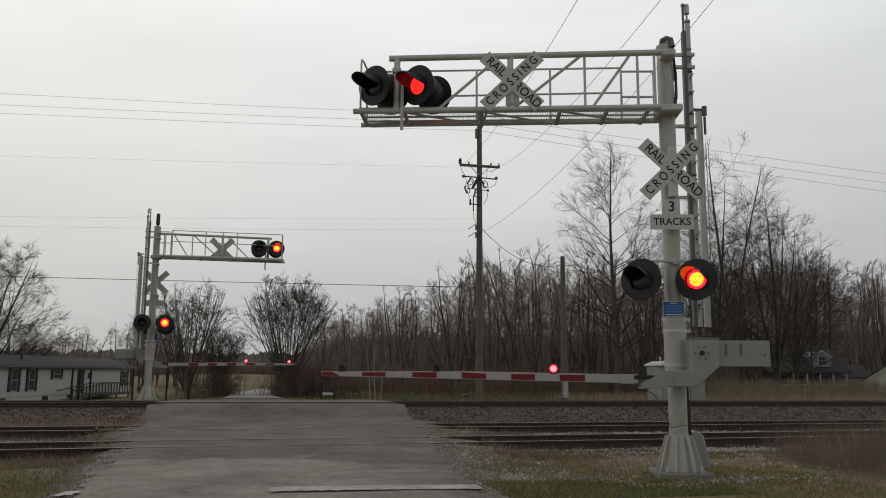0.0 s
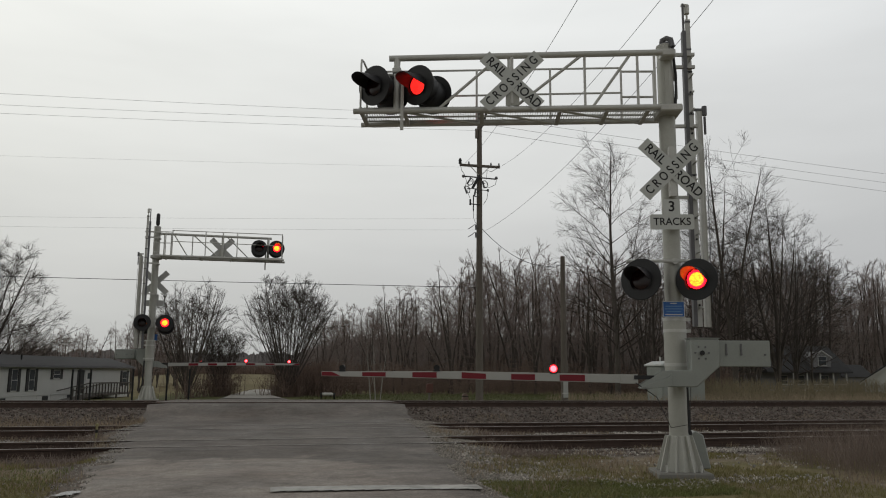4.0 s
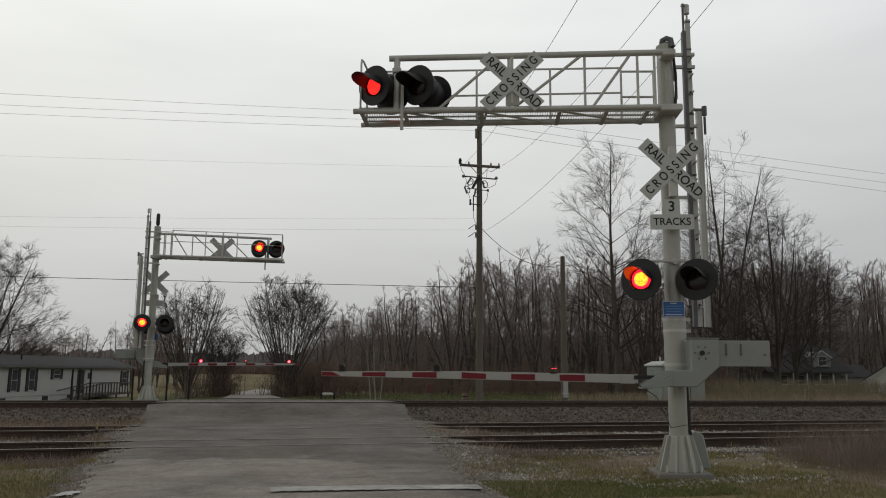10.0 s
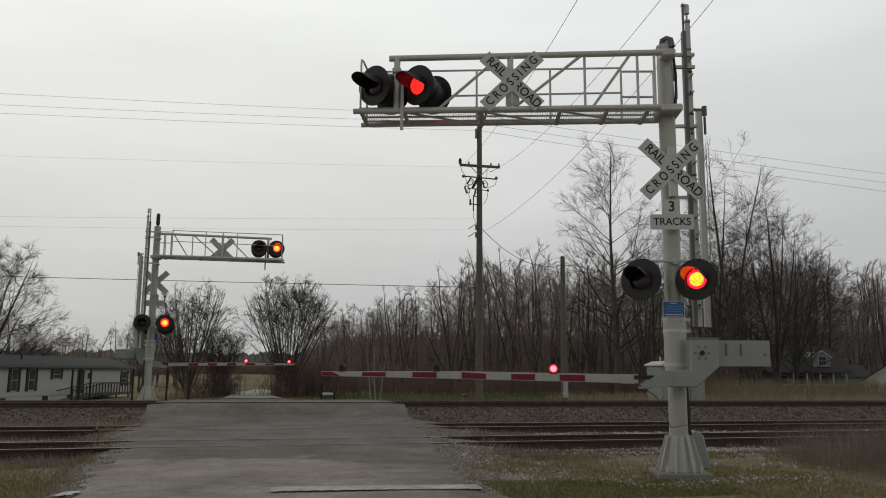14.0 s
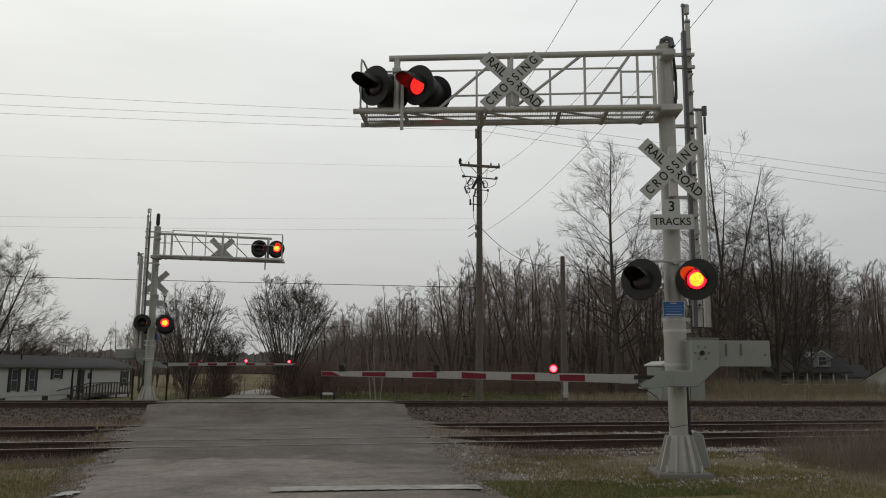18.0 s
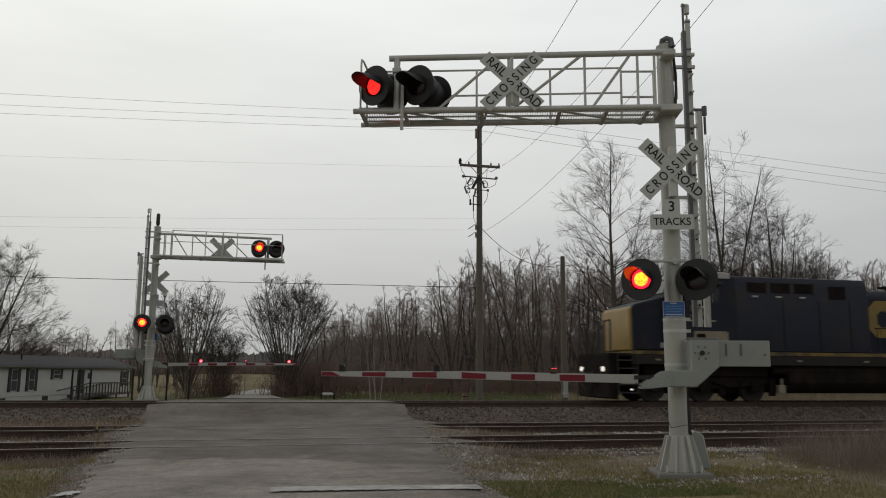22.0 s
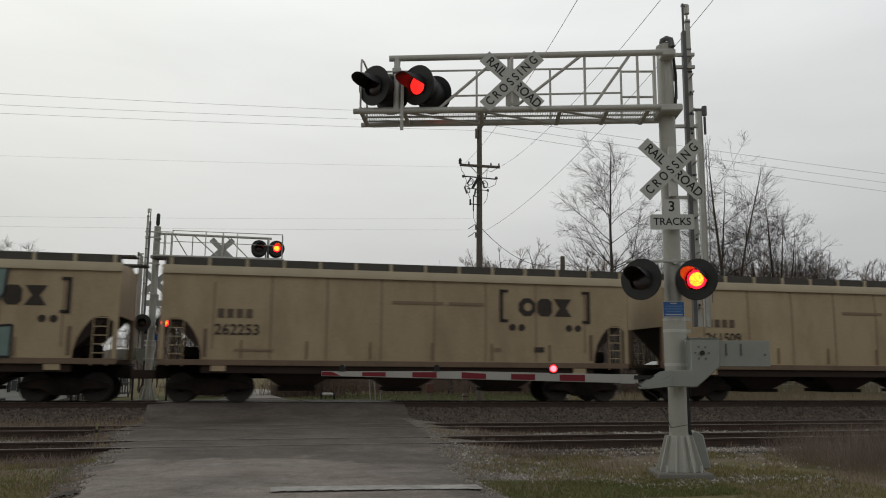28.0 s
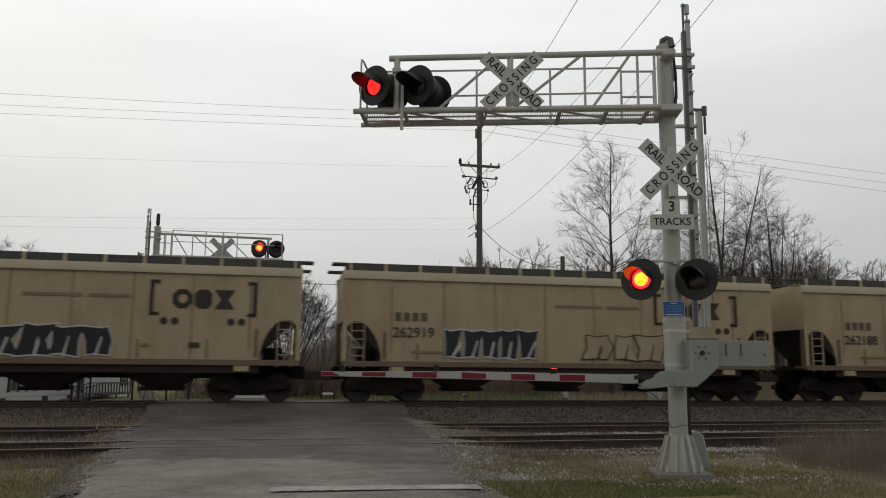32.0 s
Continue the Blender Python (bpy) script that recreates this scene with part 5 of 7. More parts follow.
def hopper_parts():
    v = thing("covered_hopper", "tan covered hopper railcar with bowed sides", "hopper car", None, "train")
    part("body", SHARED("body", lambda: Mesh().prism(HOPSEC, 2.30, 14.75, "yz").data("body", TAN)), TAN, v, "bowed tan side sheets")
    part("roof", SHARED("roof", lambda: Mesh().prism([(-1.50, 4.06), (-1.30, 4.20), (-0.6, 4.32), (0.6, 4.32), (1.30, 4.20), (1.50, 4.06)], 0.75, 16.30, "yz").data("roof", TAN)), TAN, v)
    for s in (-1, 1):
        for i in range(8):
            x = 2.32 + i * 12.41 / 7
            part("panel_seam", SHARED("seam%d%d" % (s, i), lambda: Mesh().add([(x + dx, s * (a + 0.010), z) for dx in (-0.022, 0.022) for a, z in ((1.50, 1.35), (1.53, 2.0), (1.54, 2.8), (1.53, 3.5), (1.50, 4.04))], [(k, k + 1, k + 6, k + 5) for k in range(4)]).data("panel_seam", TANLINE)), TANLINE, v)
        for i in range(6):
            x = 3.2 + i * 2.05
            part("stake", SHARED("stake%d%d" % (s, i), lambda: Mesh().box(x - 0.03, s * 1.51, 1.40, x + 0.03, s * 1.56, 1.95).data("stake", TANLINE)), TANLINE, v)
        for x in (2.1, 14.95):
            part("end_stake", SHARED("endstake%d%d" % (s, x), lambda: Mesh().box(x - 0.05, s * 1.50, 1.42, x + 0.05, s * 1.565, 2.30).data("end_stake", TANDIRT)), TANDIRT, v)
        part("top_chord", SHARED("chord%d" % s, lambda: Mesh().prism([(s * 1.44, 4.02), (s * 1.60, 4.02), (s * 1.60, 4.12), (s * 1.52, 4.30), (s * 1.40, 4.30)], 0.70, 16.35, "yz").data("top_chord", PALETAN)), PALETAN, v, "pale roof edge rail")
        part("side_sill", SHARED("sill%d" % s, lambda: Mesh().box(0.72, s * 1.36, 1.16, 16.33, s * 1.545, 1.34).data("side_sill", TANDIRT, 0.01)), TANDIRT, v)
        for q in (left_end, right_end):
            k = str(q(0.0)) + "_" + str(s)
            part("end_side_sheet", SHARED("arch" + k, lambda: Mesh().prism(arch_side(q), s * 1.47, s * 1.525).data("end_side_sheet", TAN)), TAN, v, "side sheet with an arched opening")
            part("jacking_pad", SHARED("pad" + k, lambda: Mesh().box(*sorted((q(2.3), q(2.75)))[:1], s * 1.30, 0.98, max(q(2.3), q(2.75)), s * 1.52, 1.18).data("jacking_pad", TAN)), TAN, v)

            def ladder_mesh():
                a, b_ = sorted((q(0.98), q(1.45)))
                m = Mesh().box(a, s * 1.50, 1.12, a + 0.035, s * 1.54, 2.62).box(b_ - 0.035, s * 1.50, 1.12, b_, s * 1.54, 2.62)
                for j in range(6):
                    m.box(a, s * 1.50, 1.22 + 0.27 * j, b_, s * 1.54, 1.25 + 0.27 * j)
                return m.data("ladder", TAN)
            part("ladder", SHARED("ladder" + k, ladder_mesh), TAN, v)
    part("roof_walk", SHARED("walk", lambda: Mesh().box(0.35, -1.42, 4.50, 16.70, -0.85, 4.56).box(0.35, 0.85, 4.50, 16.70, 1.42, 4.56).data("roof_walk", GALVDARK)), GALVDARK, v, "dark running boards")
    part("walk_edge", SHARED("walkedge", lambda: Mesh().box(0.75, -1.44, 4.30, 16.30, -1.40, 4.50).data("walk_edge", GALVDARK)), GALVDARK, v)
    for i in range(14):
        x = 0.95 + i * 15.15 / 13
        for y in (-1.50, 1.42):
            part("walk_bracket", SHARED("bracket%d_%s" % (i, y), lambda: Mesh().box(x - 0.045, y, 4.20, x + 0.045, y + 0.08, 4.54).data("walk_bracket", PALETAN)), PALETAN, v)
    part("trough_hatch", SHARED("trough", lambda: Mesh().prism([(-0.36, 4.30), (-0.32, 4.48), (0.32, 4.48), (0.36, 4.30)], 1.4, 15.6, "yz").data("trough_hatch", TANDIRT)), TANDIRT, v, "long trough hatch cover")
    for x in (5.0, 8.525, 12.05):
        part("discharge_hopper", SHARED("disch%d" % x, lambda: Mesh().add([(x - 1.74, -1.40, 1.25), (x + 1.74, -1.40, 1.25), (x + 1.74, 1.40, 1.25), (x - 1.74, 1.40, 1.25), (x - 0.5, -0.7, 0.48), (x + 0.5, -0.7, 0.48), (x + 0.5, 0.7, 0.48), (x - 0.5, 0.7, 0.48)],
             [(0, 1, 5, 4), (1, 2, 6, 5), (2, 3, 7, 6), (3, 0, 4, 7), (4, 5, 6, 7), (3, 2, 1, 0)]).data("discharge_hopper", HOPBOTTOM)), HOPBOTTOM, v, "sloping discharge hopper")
        part("gate_frame", SHARED("gate%d" % x, lambda: Mesh().box(x - 0.6, -0.85, 0.36, x + 0.6, 0.85, 0.48).data("gate_frame", UNDER)), UNDER, v)
    part("centre_sill", SHARED("csill", lambda: Mesh().box(0.5, -0.3, 0.75, 16.55, 0.3, 1.15).data("centre_sill", UNDER, 0.02)), UNDER, v)
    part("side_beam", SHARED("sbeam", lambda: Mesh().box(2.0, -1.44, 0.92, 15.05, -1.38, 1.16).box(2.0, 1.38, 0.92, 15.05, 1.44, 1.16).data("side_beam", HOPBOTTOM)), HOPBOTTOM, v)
    for q in (left_end, right_end):
        k = str(q(0.0))
        a, b_ = sorted((q(0.02), q(0.8)))
        part("coupler", SHARED("coup" + k, lambda: Mesh().box(a, -0.12, 0.72, b_, 0.12, 1.0).data("coupler", RUST, 0.03)), RUST, v)
        c0, c1 = sorted((q(0.7), q(2.5)))
        part("end_platform", SHARED("plat" + k, lambda: Mesh().box(c0, -1.45, 1.14, c1, 1.45, 1.20).data("end_platform", UNDER)), UNDER, v)
        part("end_slope_sheet", SHARED("slope" + k, lambda: Mesh().prism([(q(0.85), 2.75), (q(0.85), 4.1), (q(2.34), 4.1), (q(2.34), 1.35), (q(2.22), 1.35)], -1.46, 1.46).data("end_slope_sheet", HOPBOTTOM)), HOPBOTTOM, v, "dark brown sloping end sheet")
        for y in (-1.2, 1.2):
            part("end_brace", SHARED("brace%s_%s" % (k, y), lambda: Mesh().tube((q(0.8), y, 1.2), (q(0.85), y, 4.0), 0.05, n=6).data("end_brace", TANDIRT)), TANDIRT, v)
        e0, e1 = sorted((q(0.76), q(0.846)))
        part("end_wall", SHARED("endwall" + k, lambda: Mesh().box(e0, -1.465, 2.66, e1, 1.465, 4.10).data("end_wall", TAN)), TAN, v, "tan end wall over the platform")
        part("brake_cylinder", SHARED("brk" + k, lambda: Mesh().tube((q(1.3), -0.6, 1.55), (q(1.9), -0.6, 1.55), 0.20, n=10).data("brake_cylinder", UNDER)), UNDER, v)
        truck(v, q(2.25), (-0.88, 0.88), 0.457, WHEEL_CAR, False)
    return v


CACHE = {}


def SHARED(key, make):
    if key not in CACHE:
        CACHE[key] = make()
    return CACHE[key]


TANLINE = mat("seam_tan", (0.27, 0.195, 0.125), 0.65, 0, 0.15, 1, 30, 0.02)
PALETAN = mat("pale_tan", (0.54, 0.465, 0.33), 0.65, 0, 0.15, 1, 30, 0.02)
GALVDARK = mat("dark_walk_steel", (0.10, 0.095, 0.085), 0.7, 0.3, 0.2, 3, 40, 0.05)
# one dark brown for the chutes, side beams and recessed end sheets
HOPBOTTOM = mat("dark_brown_hopper_bottom", (0.036, 0.023, 0.018), 0.9, 0, 0.3, 1, 30, 0.1)


def hopper(label, number, spray=None):
    v = hopper_parts()
    tagged(v, label=label)
    y = -1.553
    plain_mark("owner_bar", [slant(2.44 + 0.29 * i, 2.66, 2.64 + 0.29 * i, 2.94, 0) for i in range(4)], PRINTTHIN, v, y, "short row of rubbed dark blocks")
    words("car_number", number, 0.47, PRINT, v, pose(3.06, y - 0.004, 2.27), 1.0, 0.003)
    # maker's mark: three plain shapes between brackets with dots
    x = 13.3
    for sh in (rounded(x - 0.95, 2.92, x - 0.36, 3.52, 0.17), rounded(x - 0.28, 2.92, x + 0.24, 3.52, 0.12), [(x + 0.32, 2.92), (x + 0.94, 2.92), (x + 0.74, 3.22), (x + 0.94, 3.52), (x + 0.32, 3.52), (x + 0.52, 3.22)]):
        plain_mark("emblem", [sh], PRINT, v, y, "black block of the side emblem")
    plain_mark("emblem_gap", [rounded(x - 0.76, 3.08, x - 0.50, 3.36, 0.08)], TAN, v, y - 0.007)
    for s in (-1, 1):
        e = x + s * 1.57
        a, b_ = sorted((e, e - s * 0.24))
        plain_mark("bracket_mark", [[(e - 0.06, 2.69), (e + 0.06, 2.69), (e + 0.06, 3.80), (e - 0.06, 3.80)], [(a, 2.69), (b_, 2.69), (b_, 2.79), (a, 2.79)], [(a, 3.70), (b_, 3.70), (b_, 3.80), (a, 3.80)]], PRINT, v, y, "black bracket outline")
    for dx in (-1.18, -0.85, 0.85, 1.18):
        part("dot", SHARED("dot", lambda: Mesh().lathe([(0.0, y - 0.006), (0.115, y - 0.006), (0.115, y + 0.02)], 12).data("dot", PRINT)), PRINT, v, m=pose(x + dx, 0, 2.52))
    for w, x0, z0, hh, m in ((1.7, 8.0, 3.22, 0.10, TANLINE), (1.2, 9.9, 3.22, 0.10, TANLINE), (0.34, 12.9, 1.70, 0.16, PRINT), (0.22, 11.5, 1.72, 0.1, TANLINE), (1.2, 3.0, 1.62, 0.06, TANLINE)):
        plain_mark("small_print", [[(x0, z0), (x0 + w, z0), (x0 + w, z0 + hh), (x0, z0 + hh)]], m, v, y)
    if spray:
        spray(v, y - 0.005)
    return v


def graffiti(x0, x1, z0, z1, n, fill, rim, seed, slope=0.0):
    """A sprayed row of fat interlocked shapes, with no readable words."""
    def go(v, y):
        rr = random.Random(seed)
        a, b = [], []
        w = (x1 - x0) / n
        for i in range(n):
            cx, cz = x0 + (i + 0.5) * w, (z0 + z1) / 2 + slope * (i - n / 2)
            hw, hh = w * rr.uniform(0.46, 0.58), (z1 - z0) / 2 * rr.uniform(0.85, 1.05)
            k = [rr.uniform(-0.18, 0.18) * w for _ in range(8)]
            o = [(cx - hw + k[0], cz - hh), (cx - hw * 0.2 + k[1], cz - hh * 0.9), (cx + hw + k[2], cz - hh + k[3] * 0.5), (cx + hw * 0.9 + k[4], cz), (cx + hw + k[5], cz + hh), (cx + k[6], cz + hh * 0.86), (cx - hw + k[7], cz + hh), (cx - hw * 0.86, cz + k[3])]
            a.append(o)
            b.append([(cx + (p - cx) * 0.90, cz + (q - cz) * 0.90) for p, q in o])
        for j, (o, p) in enumerate(zip(a, b)):
            plain_mark("spray_outline", [o], rim, v, y - 0.001 * (j % 2))
            plain_mark("spray_fill", [p], fill, v, y - 0.007 - 0.001 * (j % 2))
            q = list(p)
            cz_ = min(c[1] for c in q)
            mx, mz = sum(c[0] for c in q) / 8, sum(c[1] for c in q) / 8
            k = rr.uniform(0.08, 0.3)
            bar = [(mx - 0.05, cz_ - 0.02), (mx + 0.03, cz_), (mx + k + 0.03, mz + rr.uniform(-0.1, 0.2)), (mx + k - 0.02, mz + 0.1)]
            plain_mark("spray_line", [bar], rim, v, y - 0.0135)
    return go


def mural(x0, x1, z0, z1):
    """A whole side sprayed over in one colour, cut by dark wedges, bare slots and thin outlines."""
    def go(v, y):
        w = x1 - x0
        plain_mark("spray_fill", [[(x0, z0), (x1 - 0.05, z0), (x1 - 0.05, z0 + 0.95), (x1 - 1.1, z0 + 0.85), (x1 - 0.35, z1 - 0.75), (x1 - 0.3, z1), (x0 + 0.2, z1)]], SPRAYTEAL, v, y, "one large sprayed field of grey-green")
        rr = random.Random(17)
        for i in range(5):
            cx = x0 + w * (0.06 + 0.165 * i)
            k = rr.uniform(0.15, 0.5)
            plain_mark("spray_wedge", [[(cx - 0.16, z0 + 0.1), (cx + 0.02, z0), (cx + k + 0.22, z1 - rr.uniform(0, 0.3)), (cx + k - 0.20, z1)]], SPRAYBLACK, v, y - 0.008)
            if i % 2 == 0:
                h = z0 + rr.uniform(1.35, 1.7)
                plain_mark("bare_slot", [[(cx + 0.55, h), (cx + 1.35, h + 0.05), (cx + 1.35, h + 0.32), (cx + 0.55, h + 0.30)]], TAN, v, y - 0.008)
                plain_mark("spray_line", [[(cx + 0.50, h + 0.31), (cx + 1.4, h + 0.33), (cx + 1.4, h + 0.39), (cx + 0.50, h + 0.37)], [(cx + 0.50, h - 0.06), (cx + 1.4, h - 0.02), (cx + 1.4, h + 0.03), (cx + 0.50, h)]], SPRAYBLACK, v, y - 0.010)
            else:
                h = z0 + rr.uniform(0.5, 0.9)
                u, g = rr.uniform(-0.25, 0.25), rr.uniform(0.5, 1.1)
                plain_mark("spray_wedge", [[(cx + 0.45 + u, h), (cx + 0.95, h + 0.20 * g), (cx + 0.85 - u, h + 0.95 * g)], [(cx + 1.15, h + 0.3 * g), (cx + 1.75 + u, h + 0.3 - 0.3 * g), (cx + 1.35 + u, h + 1.2 - 0.4 * g)]], SPRAYBLACK, v, y - 0.008)
                plain_mark("bare_slot", [[(cx + 0.85, h - 0.42), (cx + 1.15, h + 0.0), (cx + 1.35, h - 0.40)]], TAN, v, y - 0.008)
        plain_mark("spray_wedge", [[(x1 - 2.95, z0 + 0.95), (x1 - 2.70, z0 + 0.80), (x1 - 1.55, z1 - 0.80), (x1 - 2.05, z1 - 0.80)], [(x1 - 1.35, z0 + 0.55), (x1 - 0.95, z0 + 0.55), (x1 - 1.0, z0 + 0.82)]], SPRAYBLACK, v, y - 0.008)
        plain_mark("bare_slot", [[(x1 - 3.7, z0 + 0.95), (x1 - 3.0, z0 + 0.95), (x1 - 2.45, z1 - 1.15), (x1 - 3.6, z1 - 1.1)]], TAN, v, y - 0.008)
        for xa, za, xb, zb in ((x1 - 3.8, z0 + 0.92, x1 - 3.6, z1 - 1.1), (x1 - 3.6, z1 - 1.1, x1 - 2.4, z1 - 1.1), (x1 - 2.9, z1 - 0.7, x1 - 2.9, z1), (x1 - 2.6, z0, x1 - 2.4, z0 + 0.8), (x0 + 3.4, z1 - 1.0, x0 + 3.4, z1), (x0 + 7.2, z0, x0 + 7.0, z0 + 0.9), (x0, z0, x1 - 0.05, z0), (x1 - 0.05, z0, x1 - 0.05, z0 + 0.95), (x1 - 1.1, z0 + 0.85, x1 - 0.05, z0 + 0.95), (x1 - 1.1, z0 + 0.85, x1 - 0.35, z1 - 0.75), (x1 - 0.35, z1 - 0.75, x1 - 0.3, z1)):
            d = Vector((xb - xa, zb - za)).normalized() * 0.035
            plain_mark("spray_line", [[(xa - d.y, za + d.x), (xa + d.y, za - d.x), (xb + d.y, zb - d.x), (xb - d.y, zb + d.x)]], SPRAYBLACK, v, y - 0.010)
    return go


def both(*gs):
    def go(v, y):
        for g in gs:
            g(v, y)
    return go


VEHICLES = [
    (locomotive("dark navy diesel locomotive with yellow worn emblem and sill stripe", "559", False), -28.15, 22.2),
    (locomotive("grey and blue diesel locomotive with yellow nose", "224", True), -5.95, 22.2),
]
CARS = [("262013", "clean tan covered hopper railcar behind the locomotives", None),
        ("262041", "tan covered hopper railcar with large grey-green spray lettering", mural(1.0, 13.4, 1.36, 4.0)),
        ("262253", "tan covered hopper railcar streaked with rust", None),
        ("261509", "tan covered hopper railcar with rust-stained lower sides", None),
        ("262198", "tan covered hopper railcar with faint small spray tags", both(graffiti(4.5, 5.3, 1.5, 1.80, 3, PRINT, TANLINE, 12))),
        ("262827", "tan covered hopper railcar with black and white spray lettering", graffiti(5.36, 10.68, 1.36, 2.40, 6, SPRAYBLACK, SPRAYWHITE, 5)),
        ("262919", "tan covered hopper railcar with two spray paintings", both(graffiti(4.08, 7.32, 1.38, 2.52, 5, SPRAYBLACK, SPRAYWHITE, 7), graffiti(9.05, 12.0, 1.40, 2.36, 3, TAN, PRINT, 9))),
        ("262188", "tan covered hopper railcar with a weathered end", None)]
for i, (num, lab, sp) in enumerate(CARS):
    VEHICLES.append((hopper(lab, num, sp), 16.25 + 16.95 * i + (0.24, 0.12, 0, 0, 0, 0, 0, 0)[i], 16.95))

# ---- poles, wires ----


def utility_pole(label, x, y, top, arms, group="utility poles"):
    z0 = land(x, y) - 0.1
    p = thing("utility_pole", label, "utility pole", pose(x, y, z0), group)
    h = top - z0
    part("pole", Mesh().tube((0, 0, 0), (0, 0, h), 0.19, 0.12, 12), POLEWOOD, p)
    for dz, half in arms:
        part("crossarm", Mesh().box(-half, -0.16, h - dz - 0.06, half, -0.05, h - dz + 0.06), POLEWOOD, p, bevel=0.01)
        for sx in (-0.95, -0.55, 0.55, 0.95):
            part("insulator", Mesh().lathe([(0.03, h - dz + 0.06), (0.05, h - dz + 0.10), (0.03, h - dz + 0.20), (0.0, h - dz + 0.22)], 8, "z"), GREYBACK, p, m=pose(sx * half, -0.1, 0))
        part("arm_brace", Mesh().tube((-half * 0.5, -0.1, h - dz), (0, -0.1, h - dz - 0.55), 0.02, n=5).tube((half * 0.5, -0.1, h - dz), (0, -0.1, h - dz - 0.55), 0.02, n=5), GALV, p)
    return p


POLE_A = (9.72, 38.0)
pa = utility_pole("tall weathered wooden pole with crossarms and cutouts", POLE_A[0], POLE_A[1], 14.8, ((2.9, 1.05),))
hA = 14.8 - (land(*POLE_A) - 0.1)


def pole_hardware(p, h):
    """Thin second arm, fuse cutouts, drop wires and brackets below the main crossarm."""
    part("cutout_arm", Mesh().tube((-0.88, -0.18, h - 3.49), (0.84, -0.18, h - 3.56), 0.035, n=8), GREYBACK, p, "thin steel arm")
    for x in (-0.88, 0.84):
        part("insulator", Mesh().lathe([(0.0, -0.08), (0.07, -0.05), (0.085, 0.0), (0.06, 0.07), (0.0, 0.09)], 8, "z"), GREYBACK, p, m=pose(x, -0.18, h - 3.50))
    part("insulator", Mesh().lathe([(0.05, 0.0), (0.09, 0.05), (0.07, 0.12), (0.09, 0.18), (0.05, 0.30), (0.0, 0.32)], 8, "z"), BLACK, p, "large pin insulator", m=pose(-1.03, -0.1, h - 2.86))
    part("lightning_arrester", Mesh().tube((-0.06, -0.2, h - 3.45), (-0.42, -0.24, h - 4.10), 0.085, 0.07, 8).tube((-0.02, -0.15, h - 3.40), (-0.12, -0.2, h - 3.60), 0.04, n=6), BLACK, p, "slanting dark fuse holder")
    for x, z, tilt in ((-0.52, -3.78, 30), (-0.68, -4.18, -20), (-0.20, -4.35, 10), (0.24, -3.86, -15)):
        loop = Mesh().path([(0.13 * cos(a) , 0, 0.19 * sin(a)) for a in [radians(-110 + 44 * k) for k in range(7)]], 0.026, 6)
        loop.tube((-0.09, 0, -0.19), (-0.09, 0, 0.19), 0.045, n=8)
        part("cutout_fuse", loop, GREYBACK, p, "hanging fuse cutout", m=pose(x, -0.22, h + z, 0, tilt, 0))
        part("cutout_strut", Mesh().tube((x, -0.2, h + z + 0.05), (0, 0, h + z + 0.12), 0.02, n=5), GREYBACK, p)
    part("short_arm", Mesh().tube((0, -0.15, h - 4.15), (0.42, -0.18, h - 4.17), 0.025, n=6).tube((0.40, -0.18, h - 4.22), (0.40, -0.18, h - 4.10), 0.05, n=8), GREYBACK, p)
    part("low_bracket", Mesh().tube((0, -0.15, h - 4.92), (-0.52, -0.18, h - 4.90), 0.03, n=6).tube((-0.52, -0.18, h - 4.96), (-0.52, -0.18, h - 4.66), 0.055, 0.04, 8).tube((-0.36, -0.18, h - 5.25), (-0.36, -0.18, h - 4.45), 0.03, n=6), BLACK, p, "low bracket with a standing insulator")
    for pts in (((-1.03, -2.95), (-0.98, -3.2), (-0.85, -3.38), (-0.72, -3.75), (-0.80, -4.1)), ((-0.62, -3.9), (-0.66, -4.3), (-0.55, -4.6)), ((-0.36, -5.2), (-0.36, -5.6), (-0.26, -5.85), (-0.12, -5.95)), ((0.95, -2.95), (0.55, -3.2), (0.36, -3.1), (0.30, -3.6)), ((0.84, -3.6), (0.78, -3.85), (0.5, -4.0), (0.22, -4.0)), ((0.40, -4.2), (0.34, -4.6), (0.16, -4.9))):
        part("jumper_wire", Mesh().path([(x, -0.2, h + z) for x, z in pts], 0.013, 5), CABLE, p)
    for z in (-6.05, -6.45):
        part("cable_hook", Mesh().path([(-0.10, -0.15, h + z), (-0.30, -0.2, h + z + 0.10), (-0.42, -0.2, h + z), (-0.62, -0.2, h + z - 0.14)], 0.02, 5).tube((-0.24, -0.2, h + z - 0.16), (-0.24, -0.2, h + z + 0.1), 0.04, n=6), GREYBACK, p)
    part("top_cutout", Mesh().tube((0.16, -0.15, h - 0.75), (0.30, -0.2, h - 0.1), 0.05, 0.07, 8).tube((0.05, -0.1, h - 0.95), (0.18, -0.15, h - 0.7), 0.03, n=6), BLACK, p, "fuse holder high on the pole")
    part("top_pin", Mesh().box(-0.24, -0.16, h - 1.45, -0.12, -0.04, h - 0.95), POLEWOOD, p)


pole_hardware(pa, hA)
utility_pole("short weathered service pole", 14.85, 40.0, 7.75, ())


def wire(name, label, a, b, sag, r=0.012):
    pts = []
    for i in range(25):
        t = i / 24
        pts.append(Vector(a).lerp(Vector(b), t) - Vector((0, 0, sag * 4 * t * (1 - t))))
    tagged(part(name, Mesh().path(pts, r, 5), CABLE), label, "cable", "overhead wires")



